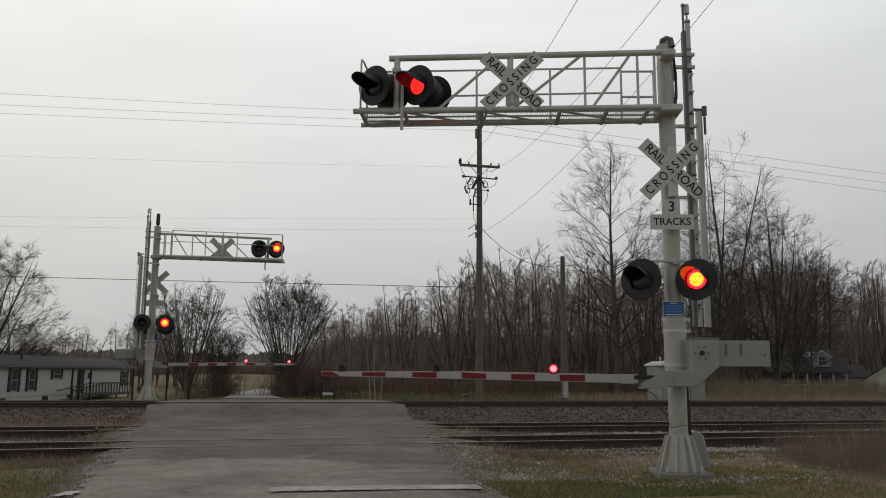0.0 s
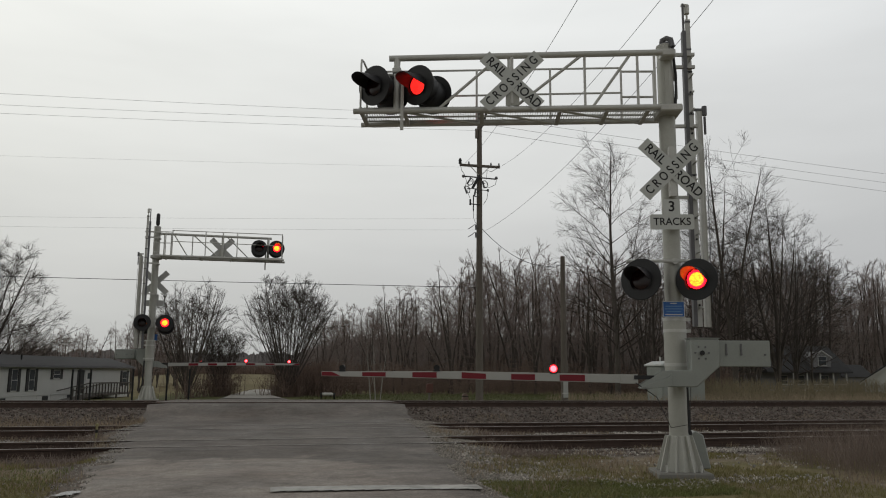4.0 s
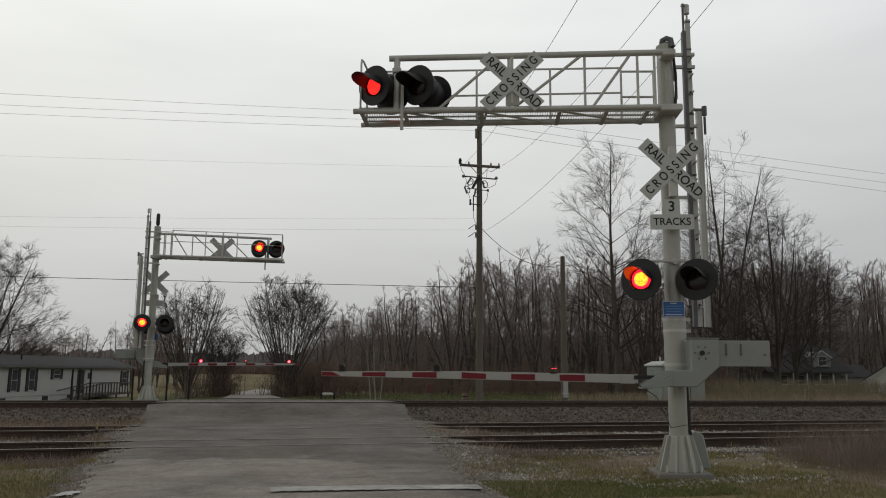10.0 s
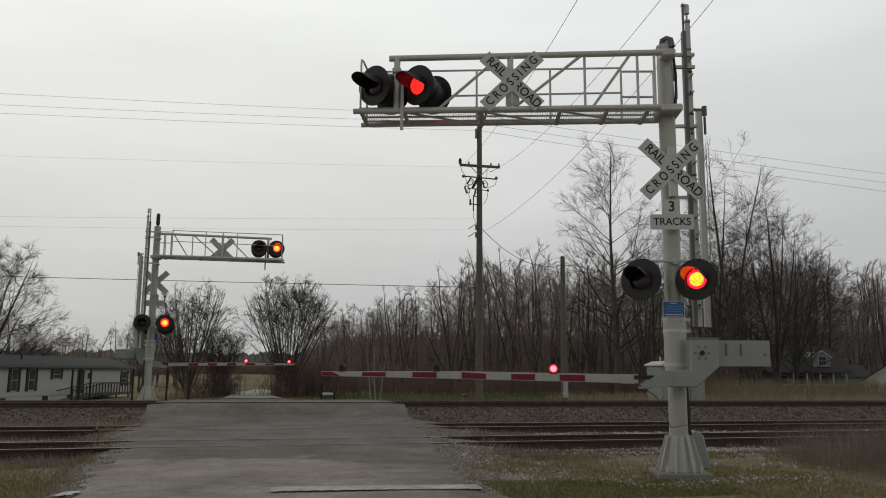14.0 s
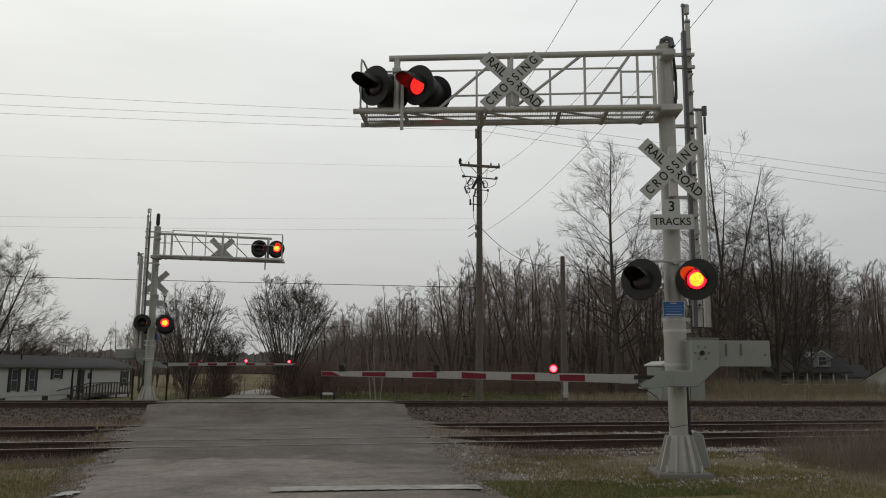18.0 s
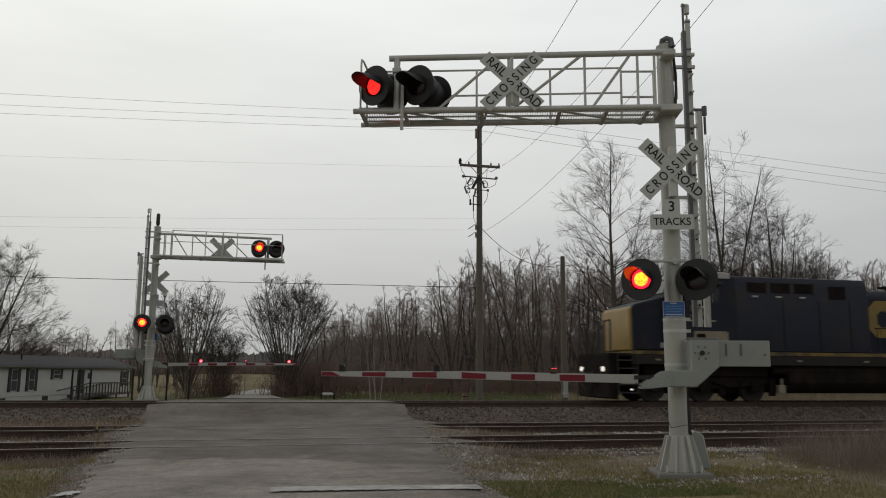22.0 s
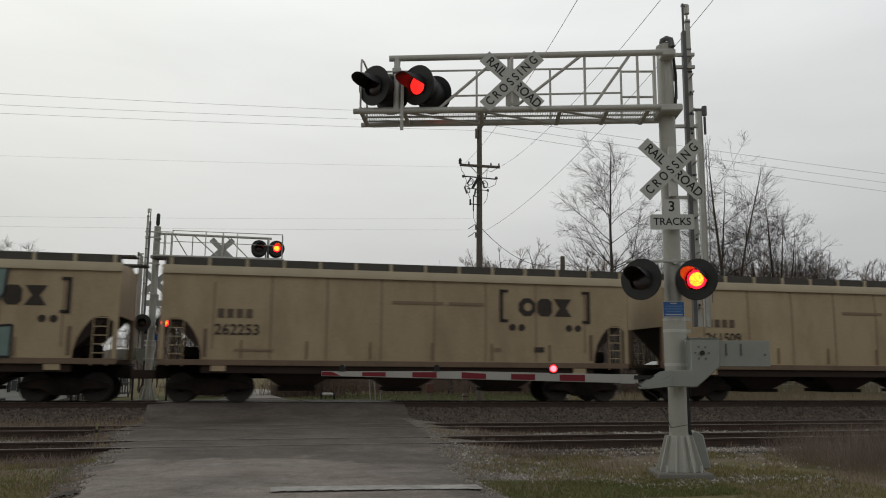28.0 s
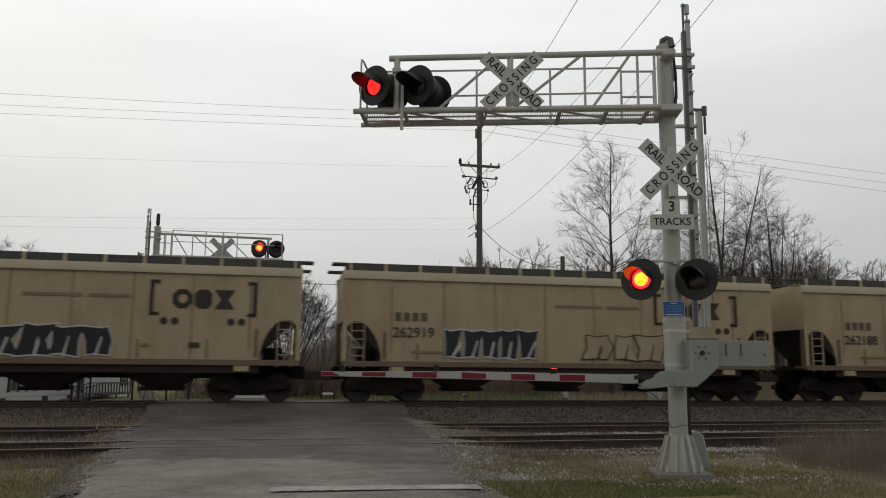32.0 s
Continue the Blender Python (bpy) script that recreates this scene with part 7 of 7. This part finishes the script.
def mobile_home():
    """Long wall from the near end, off the view, to the far end; the local x axis runs along it."""
    x0, x1, y1, g, eave = -7.0, 20.75, 4.3, -0.85, 1.74
    h = thing("mobile_home", "white mobile home with dark roof and shuttered windows", "house", pose(-18.6, 60.0, 0, 0, 0, 75.96))
    part("wall", Mesh().box(x0, 0.0, -0.42, x1, y1, eave), SIDING, h, "white lap siding", 0.02)
    for i in range(13):
        part("siding_board", Mesh().box(x0 - 0.005, -0.018, -0.40 + i * 0.165, x1 + 0.005, 0, -0.39 + i * 0.165), SIDING, h)
    for i in range(14):
        part("skirt_panel", Mesh().box(x0 + 0.05 + i * 1.98, 0.03, g - 0.5, x0 + 2.01 + i * 1.98, 0.08, -0.42), SIDING, h, "pale stained skirting panel")
    part("skirt", Mesh().box(x0 + 0.05, 0.09, g - 0.5, x1 - 0.05, y1 - 0.05, -0.42), TRIM, h)
    for x in (0.15, 5.7, 9.4):
        part("skirt_vent", Mesh().box(x, 0.0, -0.80, x + 0.8, 0.04, -0.48), SHUTTER, h, "dark skirting vent")
    part("roof", Mesh().prism([(-0.32, eave - 0.02), (-0.32, eave + 0.07), (y1 / 2, eave + 0.86), (y1 + 0.32, eave + 0.07), (y1 + 0.32, eave - 0.02)], x0 - 0.2, x1 + 0.25, "yz"), SHINGLE, h, "low dark shingle roof", 0.02)
    part("gutter", Mesh().box(x0 - 0.2, -0.40, eave - 0.08, x1 + 0.25, -0.33, eave + 0.04), GREYBACK, h)
    part("roof_vent", Mesh().tube((4.2, 1.0, eave + 0.35), (4.2, 1.0, eave + 0.85), 0.06, n=8), SHUTTER, h)
    for x in (1.76, 3.99, -4.0):
        window(h, x, 0.0, 0.66, 1.50, 0)
    window(h, 7.48, 0.84, 0.90, 0.62, 0)
    window(h, 19.55, 0.11, 0.80, 1.28, 0)
    part("screen_door", Mesh().box(10.75, -0.06, -0.40, 11.85, 0.0, 1.50), SHUTTER, h, "dark screen door", 0.01)
    part("door", Mesh().box(12.1, -0.05, -0.40, 13.1, 0.0, 1.50), TRIM, h, "white front door", 0.01)
    part("door_pane", Mesh().box(12.4, -0.06, 0.75, 12.8, -0.045, 1.25), PANE, h)
    dk = thing("wooden_porch", "weathered wooden porch ramp with railings", "porch", pose(-18.6, 60.0, 0, 0, 0, 75.96))
    part("deck", Mesh().box(12.0, -1.7, -0.58, 17.2, -0.1, -0.44), DECK, dk, "grey deck boards", 0.01)
    part("ramp", Mesh().prism([(6.9, g - 0.12), (12.0, -0.58), (12.0, -0.46), (6.9, g)], -1.6, -0.3), DECK, dk, "sloping plank ramp")
    for y in (-1.68, -0.45):
        part("rail", Mesh().tube((6.9, y, -0.10), (12.0, y, 0.40), 0.05, n=4), DECK, dk)
        part("rail", Mesh().box(12.0, y - 0.04, 0.36, 17.2, y + 0.04, 0.45), DECK, dk)
        if y > -1:
            continue
        for i in range(20):
            x = 6.95 + i * 0.54
            low = -0.5 if x > 12 else g + (x - 6.9) * 0.075
            part("baluster", Mesh().box(x - 0.045, y - 0.04, low - 0.1, x + 0.045, y + 0.04, low + 0.95), DECK, dk)
    for x in (12.2, 14.6, 17.0):
        part("post", Mesh().box(x - 0.06, -1.68, g - 0.35, x + 0.06, -1.56, -0.5), DECK, dk)


mobile_home()


def grey_house():
    y0, y1 = 90.0, 98.0
    g = land(66, 90) - 0.1
    h = thing("house", "grey house with a dormer and a white front porch", "house")
    part("wall", Mesh().box(60.5, y0 + 1.6, g, 72.0, y1, 2.0), HOUSEGREY, h, bevel=0.02)
    part("roof", Mesh().prism([(y0 - 0.2, 1.75), (y0 - 0.2, 1.95), ((y0 + y1) / 2 + 0.5, 5.35), (y1 + 0.5, 1.95), (y1 + 0.5, 1.75)], 60.1, 72.4, "yz"), SHINGLE, h, "dark shingle roof", 0.02)
    dm = part("dormer", Mesh().prism([(67.1, 2.5), (69.6, 2.5), (69.6, 3.75), (68.35, 4.5), (67.1, 3.75)], y0 + 0.3, y0 + 4.0), HOUSEGREY, h, "gabled dormer")
    part("dormer_trim", Mesh().tube((66.9, y0 + 0.25, 3.65), (68.35, y0 + 0.25, 4.55), 0.09, n=4).tube((69.8, y0 + 0.25, 3.65), (68.35, y0 + 0.25, 4.55), 0.09, n=4), TRIM, dm)
    window(dm, 68.35, 2.75, 1.1, 1.1, y0 + 0.28, False)
    part("porch_rail", Mesh().box(62.0, y0, g + 0.9, 71.5, y0 + 0.1, g + 1.05), TRIM, h)
    part("porch_floor", Mesh().box(61.5, y0, g, 71.8, y0 + 1.6, g + 0.35), TRIM, h)
    for i in range(6):
        part("porch_post", Mesh().box(62.0 + 1.9 * i, y0, g + 0.3, 62.15 + 1.9 * i, y0 + 0.15, 1.8), TRIM, h)
    for x in (63.5, 66.0, 69.5):
        window(h, x, 0.1, 1.1, 1.3, y0 + 1.58, False)
    part("wing", Mesh().box(72.0, y0 + 2, g, 76.5, y1 - 1, 1.4), HOUSEGREY, h)
    part("wing_roof", Mesh().prism([(y0 + 1.6, 1.3), ((y0 + y1) / 2, 2.9), (y1 - 0.5, 1.3)], 72.2, 77.0, "yz"), SHINGLE, h)


grey_house()


def white_house():
    g = land(66, 80) - 0.1
    h = thing("house", "white house end with a steep gable", "house", pose(65.9, 80.0, 0, 0, 0, -39.5))
    w, dp = 8.6, 9.0
    part("wall", Mesh().prism([(0, g), (w, g), (w, 1.0), (w / 2, 3.9), (0, 1.0)], 0, dp), SIDING, h, "white gable wall", 0.02)
    part("roof", Mesh().prism([(-0.5, 0.80), (w / 2, 4.12), (w + 0.5, 0.80), (w + 0.5, 0.64), (w / 2, 3.94), (-0.5, 0.64)], -0.4, dp + 0.4), SHINGLE, h, "dark shingle roof")
    part("barge_board", Mesh().prism([(-0.5, 0.62), (w / 2, 3.92), (w + 0.5, 0.62), (w + 0.5, 0.42), (w / 2, 3.70), (-0.5, 0.42)], -0.36, -0.02), TRIM, h)
    window(h, w / 2, 0.0, 1.0, 1.3, 0, False)


white_house()


def signal_house():
    g = land(19, 36.5)
    h = thing("signal_bungalow", "small grey steel railway equipment house", "equipment shed", pose(19.6, 37.0, g - 0.05))
    part("body", Mesh().box(-1.15, -0.8, 0.15, 1.15, 0.8, 1.95), GATEGREY, h, "grey steel walls", 0.02)
    part("roof", Mesh().prism([(-1.24, 1.95), (-1.24, 2.03), (-0.8, 2.20), (0.8, 2.20), (1.24, 2.03), (1.24, 1.95)], -0.9, 0.9), SIGNWHITE, h, "pale pitched roof", 0.01)
    part("vent", Mesh().tube((-0.8, 0, 2.15), (-0.8, 0, 2.42), 0.04, n=8), GALV, h)
    part("door", Mesh().box(-1.1, -0.825, 0.25, -0.3, -0.80, 1.85), GATEGREY, h, "hinged steel door", 0.005)
    part("door_hasp", Mesh().box(-0.42, -0.85, 1.0, -0.36, -0.825, 1.15), GALV, h)
    part("plinth", Mesh().box(-1.2, -0.85, -0.3, 1.2, 0.85, 0.15), CONCRETE, h)


signal_house()

# ---- small things beyond the tracks ----
POSTBLACK = mat("black_post", (0.008, 0.008, 0.008), 0.7)
for x, top in ((-8.59, 1.52), (-8.30, 1.52), (-7.85, 1.52), (-6.12, 1.53), (-4.70, 1.55), (-3.76, 1.55)):
    p = thing("steel_post", "slim black steel post behind the embankment", "post", pose(x, 37.0, land(x, 37) - 0.1), "black posts")
    part("shaft", Mesh().tube((0, 0, 0), (0, 0, top - land(x, 37) + 0.1), 0.042, n=8), POSTBLACK, p)
    part("cap", Mesh().lathe([(0.05, 0), (0.05, 0.03), (0.0, 0.05)], 8, "z"), POSTBLACK, p, m=pose(0, 0, top - land(x, 37) + 0.1))
BIRCH = mat("birch_bark", (0.34, 0.32, 0.29), 0.8, 0, 0.2, 3, 25, 0.1, (0.1, 0.09, 0.08), 0.5, 4)
br = random.Random(4)
bs = []
for dx, lean in ((-0.35, -0.10), (0.05, -0.04), (0.42, 0.10)):
    limbs(br, Vector((dx * 0.6, 0, 0)), Vector((lean, 0, 1)).normalized(), 3.1, 0.034, 1, bs, 0.02, 0.03, (14, 24), 4, (0.2, 0.35))
bt = thing("birch_sapling", "young white-stemmed birch clump on the verge", "tree", pose(5.1, 42, land(5.1, 42)))
part("stems", wood_mesh("birch_stems", bs, BIRCH, 5), BIRCH, bt)
REDBOX = mat("faded_red_paint", (0.12, 0.05, 0.04), 0.7, 0, 0.2)
pd = thing("utility_pedestal", "faded red marker box on a short post", "utility box", pose(8.38, 44, land(8.38, 44) - 0.05))
part("post", Mesh().box(-0.05, -0.05, 0, 0.05, 0.05, 0.7), POLEWOOD, pd)
part("box", Mesh().box(-0.19, -0.1, 0.62, 0.19, 0.1, 1.12), REDBOX, pd, bevel=0.02)
dp = thing("cable_pedestal", "dark green cable pedestal in the grass", "utility box", pose(9.95, 42, land(9.95, 42) - 0.02))
part("case", Mesh().prism([(-0.16, 0), (0.16, 0), (0.15, 0.5), (0.08, 0.58), (-0.08, 0.58), (-0.15, 0.5)], -0.14, 0.14), BRUSH, dp, bevel=0.01)
part("lid", Mesh().box(-0.17, -0.15, 0.42, 0.17, 0.15, 0.46), POSTBLACK, dp)
ac = thing("box_trailer", "small white utility trailer parked beside the lane", "trailer", pose(3.2, 51, land(3.2, 51)))
part("bed", Mesh().box(-0.30, -0.7, 0.26, 0.30, 0.7, 0.40), GALV, ac, bevel=0.02)
for s in (-1, 1):
    part("wheel", Mesh().tube((s * 0.37, -0.05, 0.2), (s * 0.45, -0.05, 0.2), 0.2, n=14), POSTBLACK, ac)
part("drawbar", Mesh().tube((0, -0.7, 0.38), (0, -1.4, 0.36), 0.04, n=6), GALV, ac)
YPOST = mat("yellow_marker", (0.30, 0.27, 0.13), 0.7, 0, 0.15)
yp = thing("switch_marker", "short pale yellow marker post by the siding", "marker post", pose(-3.95, 19.6, -0.09))
part("shaft", Mesh().tube((0, 0, -0.05), (0, 0, 0.38), 0.025, n=8), YPOST, yp)
part("cap", Mesh().lathe([(0.0, 0.43), (0.04, 0.41), (0.04, 0.36), (0.0, 0.36)], 8, "z"), YPOST, yp)
DARKBAND = mat("black_band", (0.02, 0.02, 0.02), 0.7)
part("band", Mesh().tube((0, 0, 0.22), (0, 0, 0.29), 0.033, n=8), DARKBAND, yp)
rm = thing("metal_sign_post", "grey metal plate on the short service pole", "sign", pose(14.83, 39.78, land(14.8, 39.8)))
part("plate", Mesh().box(-0.13, -0.01, 0.35, 0.13, 0.01, 1.25), SIGNBACK, rm)
part("strap", Mesh().box(-0.15, -0.015, 0.55, 0.15, 0.12, 0.6), GALV, rm)


# ---- stones, weeds and grass close by ----
def scatter_stones(name, label, material, count, seed, spots, size):
    rng = random.Random(seed)
    vs, fs = [], []
    octa = [(1, 0, 0), (-1, 0, 0), (0, 1, 0), (0, -1, 0), (0, 0, 1), (0, 0, -0.6)]
    tri = [(0, 2, 4), (2, 1, 4), (1, 3, 4), (3, 0, 4), (2, 0, 5), (1, 2, 5), (3, 1, 5), (0, 3, 5)]
    while len(vs) < count * 6:
        x, y, z = spots(rng)
        s = rng.uniform(*size)
        e = Euler((rng.uniform(0, 6.3), rng.uniform(0, 6.3), rng.uniform(0, 6.3))).to_matrix()
        n = len(vs)
        for p in octa:
            q = e @ Vector((p[0] * rng.uniform(0.7, 1.2), p[1] * rng.uniform(0.7, 1.2), p[2] * rng.uniform(0.6, 1.0)))
            vs.append((x + q.x * s, y + q.y * s, z + q.z * s))
        fs += [tuple(i + n for i in t) for t in tri]
    me = bpy.data.meshes.new(name)
    me.from_pydata(vs, [], fs)
    me.materials.append(material)
    tagged(new(name, me), label, "stones", kind="stuff")


def off_road(x, y, pad=0.0):
    return x < piecewise(y, ROAD_L) - pad or x > piecewise(y, ROAD_R) + pad


def spot_main(rng):
    while True:
        x, y = rng.uniform(-14, 27), rng.uniform(24.3, 26.9)
        if off_road(x, y, 0.1):
            return x, y, land(x, y) + 0.01


def spot_siding(rng):
    while True:
        x, y = rng.uniform(-11, 22), rng.gauss(15.9, 0.35) if rng.random() < 0.35 else rng.uniform(16.2, 23.8)
        if off_road(x, y, 0.1):
            return x, y, land(x, y) + 0.005


def spot_pale(rng):
    while True:
        r = rng.random()
        if r < 0.40:
            x, y = rng.uniform(5, 22), rng.gauss(15.95, 0.22)
        elif r < 0.68:
            x = rng.uniform(4.6, 24)
            y = rng.gauss(20.55, 0.30) - 0.02 * (x - 12) if rng.random() < 0.75 else rng.gauss(19.4, 0.4)
        elif r < 0.73:
            x, y = rng.gauss(6.3, 1.1), rng.gauss(10.75, 0.30)
        elif r < 0.85:
            x, y = rng.uniform(-12, -4), rng.gauss(19.6, 0.5)
        elif r < 0.92:
            x, y = rng.gauss(4.1, 0.7), rng.uniform(11, 17)
        else:
            x, y = rng.uniform(5, 20), rng.uniform(12, 15.5)
        if off_road(x, y, 0.05) and noise.noise((x * 1.3, y * 1.6, 8)) > -0.12:
            return x, y, surface(x, y) + 0.012


scatter_stones("ballast", "dark crushed stone ballast on the embankment", STONE, 9000, 1, spot_main, (0.025, 0.06))
scatter_stones("cinders", "scattered dark stones along the sidings", STONE, 6000, 2, spot_siding, (0.015, 0.04))
scatter_stones("limestone", "pale limestone chips by the tracks and the signal base", STONEPALE, 9000, 3, spot_pale, (0.014, 0.042))


def blades(name, label, material, count, seed, spots, height, lean=0.45, width=0.006, category="grass"):
    rng = random.Random(seed)
    vs, fs = [], []
    for _ in range(count):
        x, y = spots(rng)
        z = surface(x, y) - 0.01
        h = rng.uniform(*height)
        a = rng.uniform(0, 2 * pi)
        dx, dy = cos(a), sin(a)
        lx, ly = rng.gauss(0, lean) * h, rng.gauss(0, lean) * h
        n = len(vs)
        vs += [(x - dx * width, y - dy * width, z), (x + dx * width, y + dy * width, z), (x + lx * 0.4 + dx * width * 0.7, y + ly * 0.4 + dy * width * 0.7, z + h * 0.6), (x + lx * 0.4 - dx * width * 0.7, y + ly * 0.4 - dy * width * 0.7, z + h * 0.6), (x + lx, y + ly, z + h)]
        fs += [(n, n + 1, n + 2, n + 3), (n + 3, n + 2, n + 4)]
    me = bpy.data.meshes.new(name)
    me.from_pydata(vs, [], fs)
    me.materials.append(material)
    tagged(new(name, me), label, category, kind="stuff")


def patchy(x, y, f=0.5):
    return noise.noise((x * f, y * f, 11)) + 0.4 * noise.noise((x * 2.1, y * 2.1, 4))


def spot_grass(rng):
    while True:
        if rng.random() < 0.42:
            x, y = rng.uniform(-10, -2.7), rng.uniform(9.3, 14.9)
        else:
            x, y = rng.uniform(2.9, 14), rng.uniform(9.0, 15.2)
        if off_road(x, y, 0.05) and patchy(x, y) > -0.15 + (0.12 if y > 13 else 0):
            return x, y


def spot_straw(rng):
    while True:
        x, y = rng.uniform(-12, 20), rng.uniform(10, 25.2)
        if off_road(x, y, -0.1) and patchy(x, y, 0.8) > 0.18:
            return x, y


def spot_edge(rng):
    y = rng.uniform(14, 24)
    x = (piecewise(y, ROAD_L) - 0.3 - abs(rng.gauss(0, 0.7)) if rng.random() < 0.45 else piecewise(y, ROAD_R) + 0.9 + abs(rng.gauss(0, 0.9)))
    return x, y


def spot_weeds(rng):
    while True:
        x, y = rng.gauss(11.0, 1.5), rng.gauss(12.3, 1.5)
        if y < 15.6 and x > 8.0 + 0.35 * (y - 10) + 0.5 * patchy(x, y, 0.9):
            return x, y


STONESH = mat("shoulder_gravel", (0.32, 0.295, 0.26), 0.95, 0, 0.5, 3, 30, 0.3, island=0.35)
WEEDB = mat("grey_dead_stems", (0.235, 0.185, 0.155), 0.9, 0, 0.35, 0.8, 4, 0)
GRASSB = mat("mown_grass", (0.225, 0.205, 0.075), 0.8, 0, 0.35, 0.8, 4, 0, (0.28, 0.225, 0.13), 0.9, 0.8)
STRAWB = mat("dead_grass", (0.34, 0.27, 0.19), 0.9, 0, 0.35, 0.8, 4, 0)
def spot_shoulder(rng):
    y = rng.uniform(9, 24.5)
    d = abs(rng.gauss(0, 0.5)) - 0.28
    x = piecewise(y, ROAD_L) - d if rng.random() < 0.14 else piecewise(y, ROAD_R) + d * 1.5
    z = max(surface(x, y), piecewise(y, ROAD_Z) - 0.02 if not off_road(x, y) else -9)
    return x, y, z + 0.004


scatter_stones("shoulder_gravel", "loose gravel along the broken road edges", STONESH, 16000, 14, spot_shoulder, (0.006, 0.024))
blades("grass", "short green and straw grass by the road", GRASSB, 44000, 1, spot_grass, (0.03, 0.085))
blades("dead_grass", "dead straw-coloured grass between the tracks", STRAWB, 16000, 2, spot_straw, (0.05, 0.16))
blades("edge_weeds", "brown weeds along the road edge", WEEDB, 8000, 5, spot_edge, (0.04, 0.18))
def ballast_foot(rng):
    x, y = rng.uniform(-14, -3.6), rng.gauss(24.1, 0.45)
    return x, y


blades("ballast_weeds", "straw-coloured weeds at the foot of the ballast", STRAWB, 4500, 12, ballast_foot, (0.05, 0.24))
blades("tall_weeds", "tall thin grey-brown dead weeds near the tracks", WEEDB, 7000, 6, spot_weeds, (0.12, 0.85), 0.38, 0.0032, "weeds")


def spot_green(rng):
    while True:
        if rng.random() < 0.45:
            x, y = rng.uniform(-9, -2.9), rng.uniform(10.5, 15.4)
            if off_road(x, y, 0.25) and patchy(x, y, 0.6) > -0.25:
                return x, y
            continue
        x, y = rng.uniform(2.85, 6.2), rng.uniform(9.6, 11.3)
        if off_road(x, y, 0.0) and y < 11.25 - 0.12 * (x - 3) + 0.5 * patchy(x, y, 1.1):
            return x, y


GREENB = mat("green_grass", (0.165, 0.185, 0.060), 0.8, 0, 0.35, 0.8, 4, 0, (0.22, 0.20, 0.09), 0.7, 1.2)
VERGEB = mat("verge_grass", (0.105, 0.118, 0.042), 0.8, 0, 0.35, 0.8, 4, 0, (0.20, 0.18, 0.09), 0.6, 0.4)
blades("green_grass", "short green grass beside the road edge", GREENB, 24000, 21, spot_green, (0.025, 0.07))


def far_grass(rng):
    while True:
        x, y = rng.uniform(1.5, 60), rng.uniform(31, 62)
        if x < y * 0.9 and off_road(x, y, 0.2):
            return x, y


def verge_weed(rng):
    x, y = rng.uniform(17, 42), rng.uniform(33, 50)
    return x, y


blades("verge_weeds", "tall straw and olive weeds on the verge before the houses", STRAWB, 9000, 9, verge_weed, (0.15, 0.75), 0.35, 0.010, "weeds")
blades("verge_grass", "unmown green verge beyond the tracks", VERGEB, 30000, 8, far_grass, (0.06, 0.20), 0.4, 0.012)


def puddle():
    vs = [(-2.44, 10.74, 0.0)]
    rng = random.Random(6)
    for i in range(28):
        a = 2 * pi * i / 28
        r = 1 + 0.5 * noise.noise((cos(a) * 2.2, sin(a) * 2.2, 9)) + rng.uniform(-0.16, 0.16)
        vs.append((-2.44 + 0.11 * r * cos(a) + 0.07 * sin(a), 10.74 + 0.20 * r * sin(a), 0.0))
    me = bpy.data.meshes.new("puddle")
    me.from_pydata(vs, [], [(0, i + 1, (i + 1) % 28 + 1) for i in range(28)])
    me.materials.append(mat("shallow_water", (0.05, 0.048, 0.044), 0.22, 0, 0.1, 3, 20, 0.02))
    ob = tagged(new("water", me), "shallow rain puddle at the road edge", "puddle", kind="structure")
    ob.location.z = 0.052


puddle()


# ---- movement ----
CYCLE, R_START = 13.0 / 12, 11.467 - 11 * 13.0 / 12


def travel(t):
    """How far the train still has to go to its place at 24.5 s."""
    return 15.58 * (24.5 - t) + (0.0055 if t < 24.5 else 0.004) * (24.5 - t) ** 2


def motions():
    for v, x, length in VEHICLES:
        walk(v, [(t, pose(x + travel(t), MAIN_Y, MAIN_TOP + 0.003)) for t in (0, 6, 12, 18, 20, 21, 22, 23, 24, 24.5, 25, 26, 27, 28, 29, 30, 31, 32)])
    at = {v: x for v, x, length in VEHICLES}
    for ws, place, r, v in WHEELSETS:
        rows = [(0.0, 0.0)]
        times = [i / FPS for i in range(0, 32 * FPS + 1)]
        seen = [t for t in times if -24 < at[v] + travel(t) + place[0] < 34]
        base = travel(seen[0]) if seen else 0
        out = []
        if seen and seen[0] > 0.05:
            out.append((0.0, pose(*place)))
        for t in seen:
            out.append((t, Matrix.Translation(place) @ Matrix.Rotation(-(base - travel(t)) / r, 4, "Y")))
        if not seen or seen[-1] < 31.9:
            last = out[-1][1] if out else pose(*place)
            if not out:
                out.append((0.0, last))
            out.append((32.0, last))
        walk(ws, out)
    half = CYCLE / 2
    for lens, phase in BLINKERS:
        base = lens.matrix_basis.copy()
        if phase == 2:
            continue
        arm = lens.data == ARMLENS
        t = R_START + (0 if phase == 1 else half)
        # lit from t to t + half in every cycle
        def lit(s):
            return ((s - t) % CYCLE) < half
        rows, turn = [], 0 if lit(0.0) else 1
        def put(s, k):
            rows.append((s, base @ Matrix.Rotation(radians(89) * k, 4, "X" if arm else "Z")))
        put(0.0, turn)
        edges = []
        s = t - 2 * CYCLE
        while s < 32:
            edges.append(s)
            s += half
        for s in edges:
            if s <= 0.02 or s > 31.9:
                continue
            f = round(s * FPS) / FPS
            put(f, turn)
            turn = 1 - turn
            put(f + 1 / FPS, turn)
        put(32.0, turn)
        walk(lens, rows)


motions()
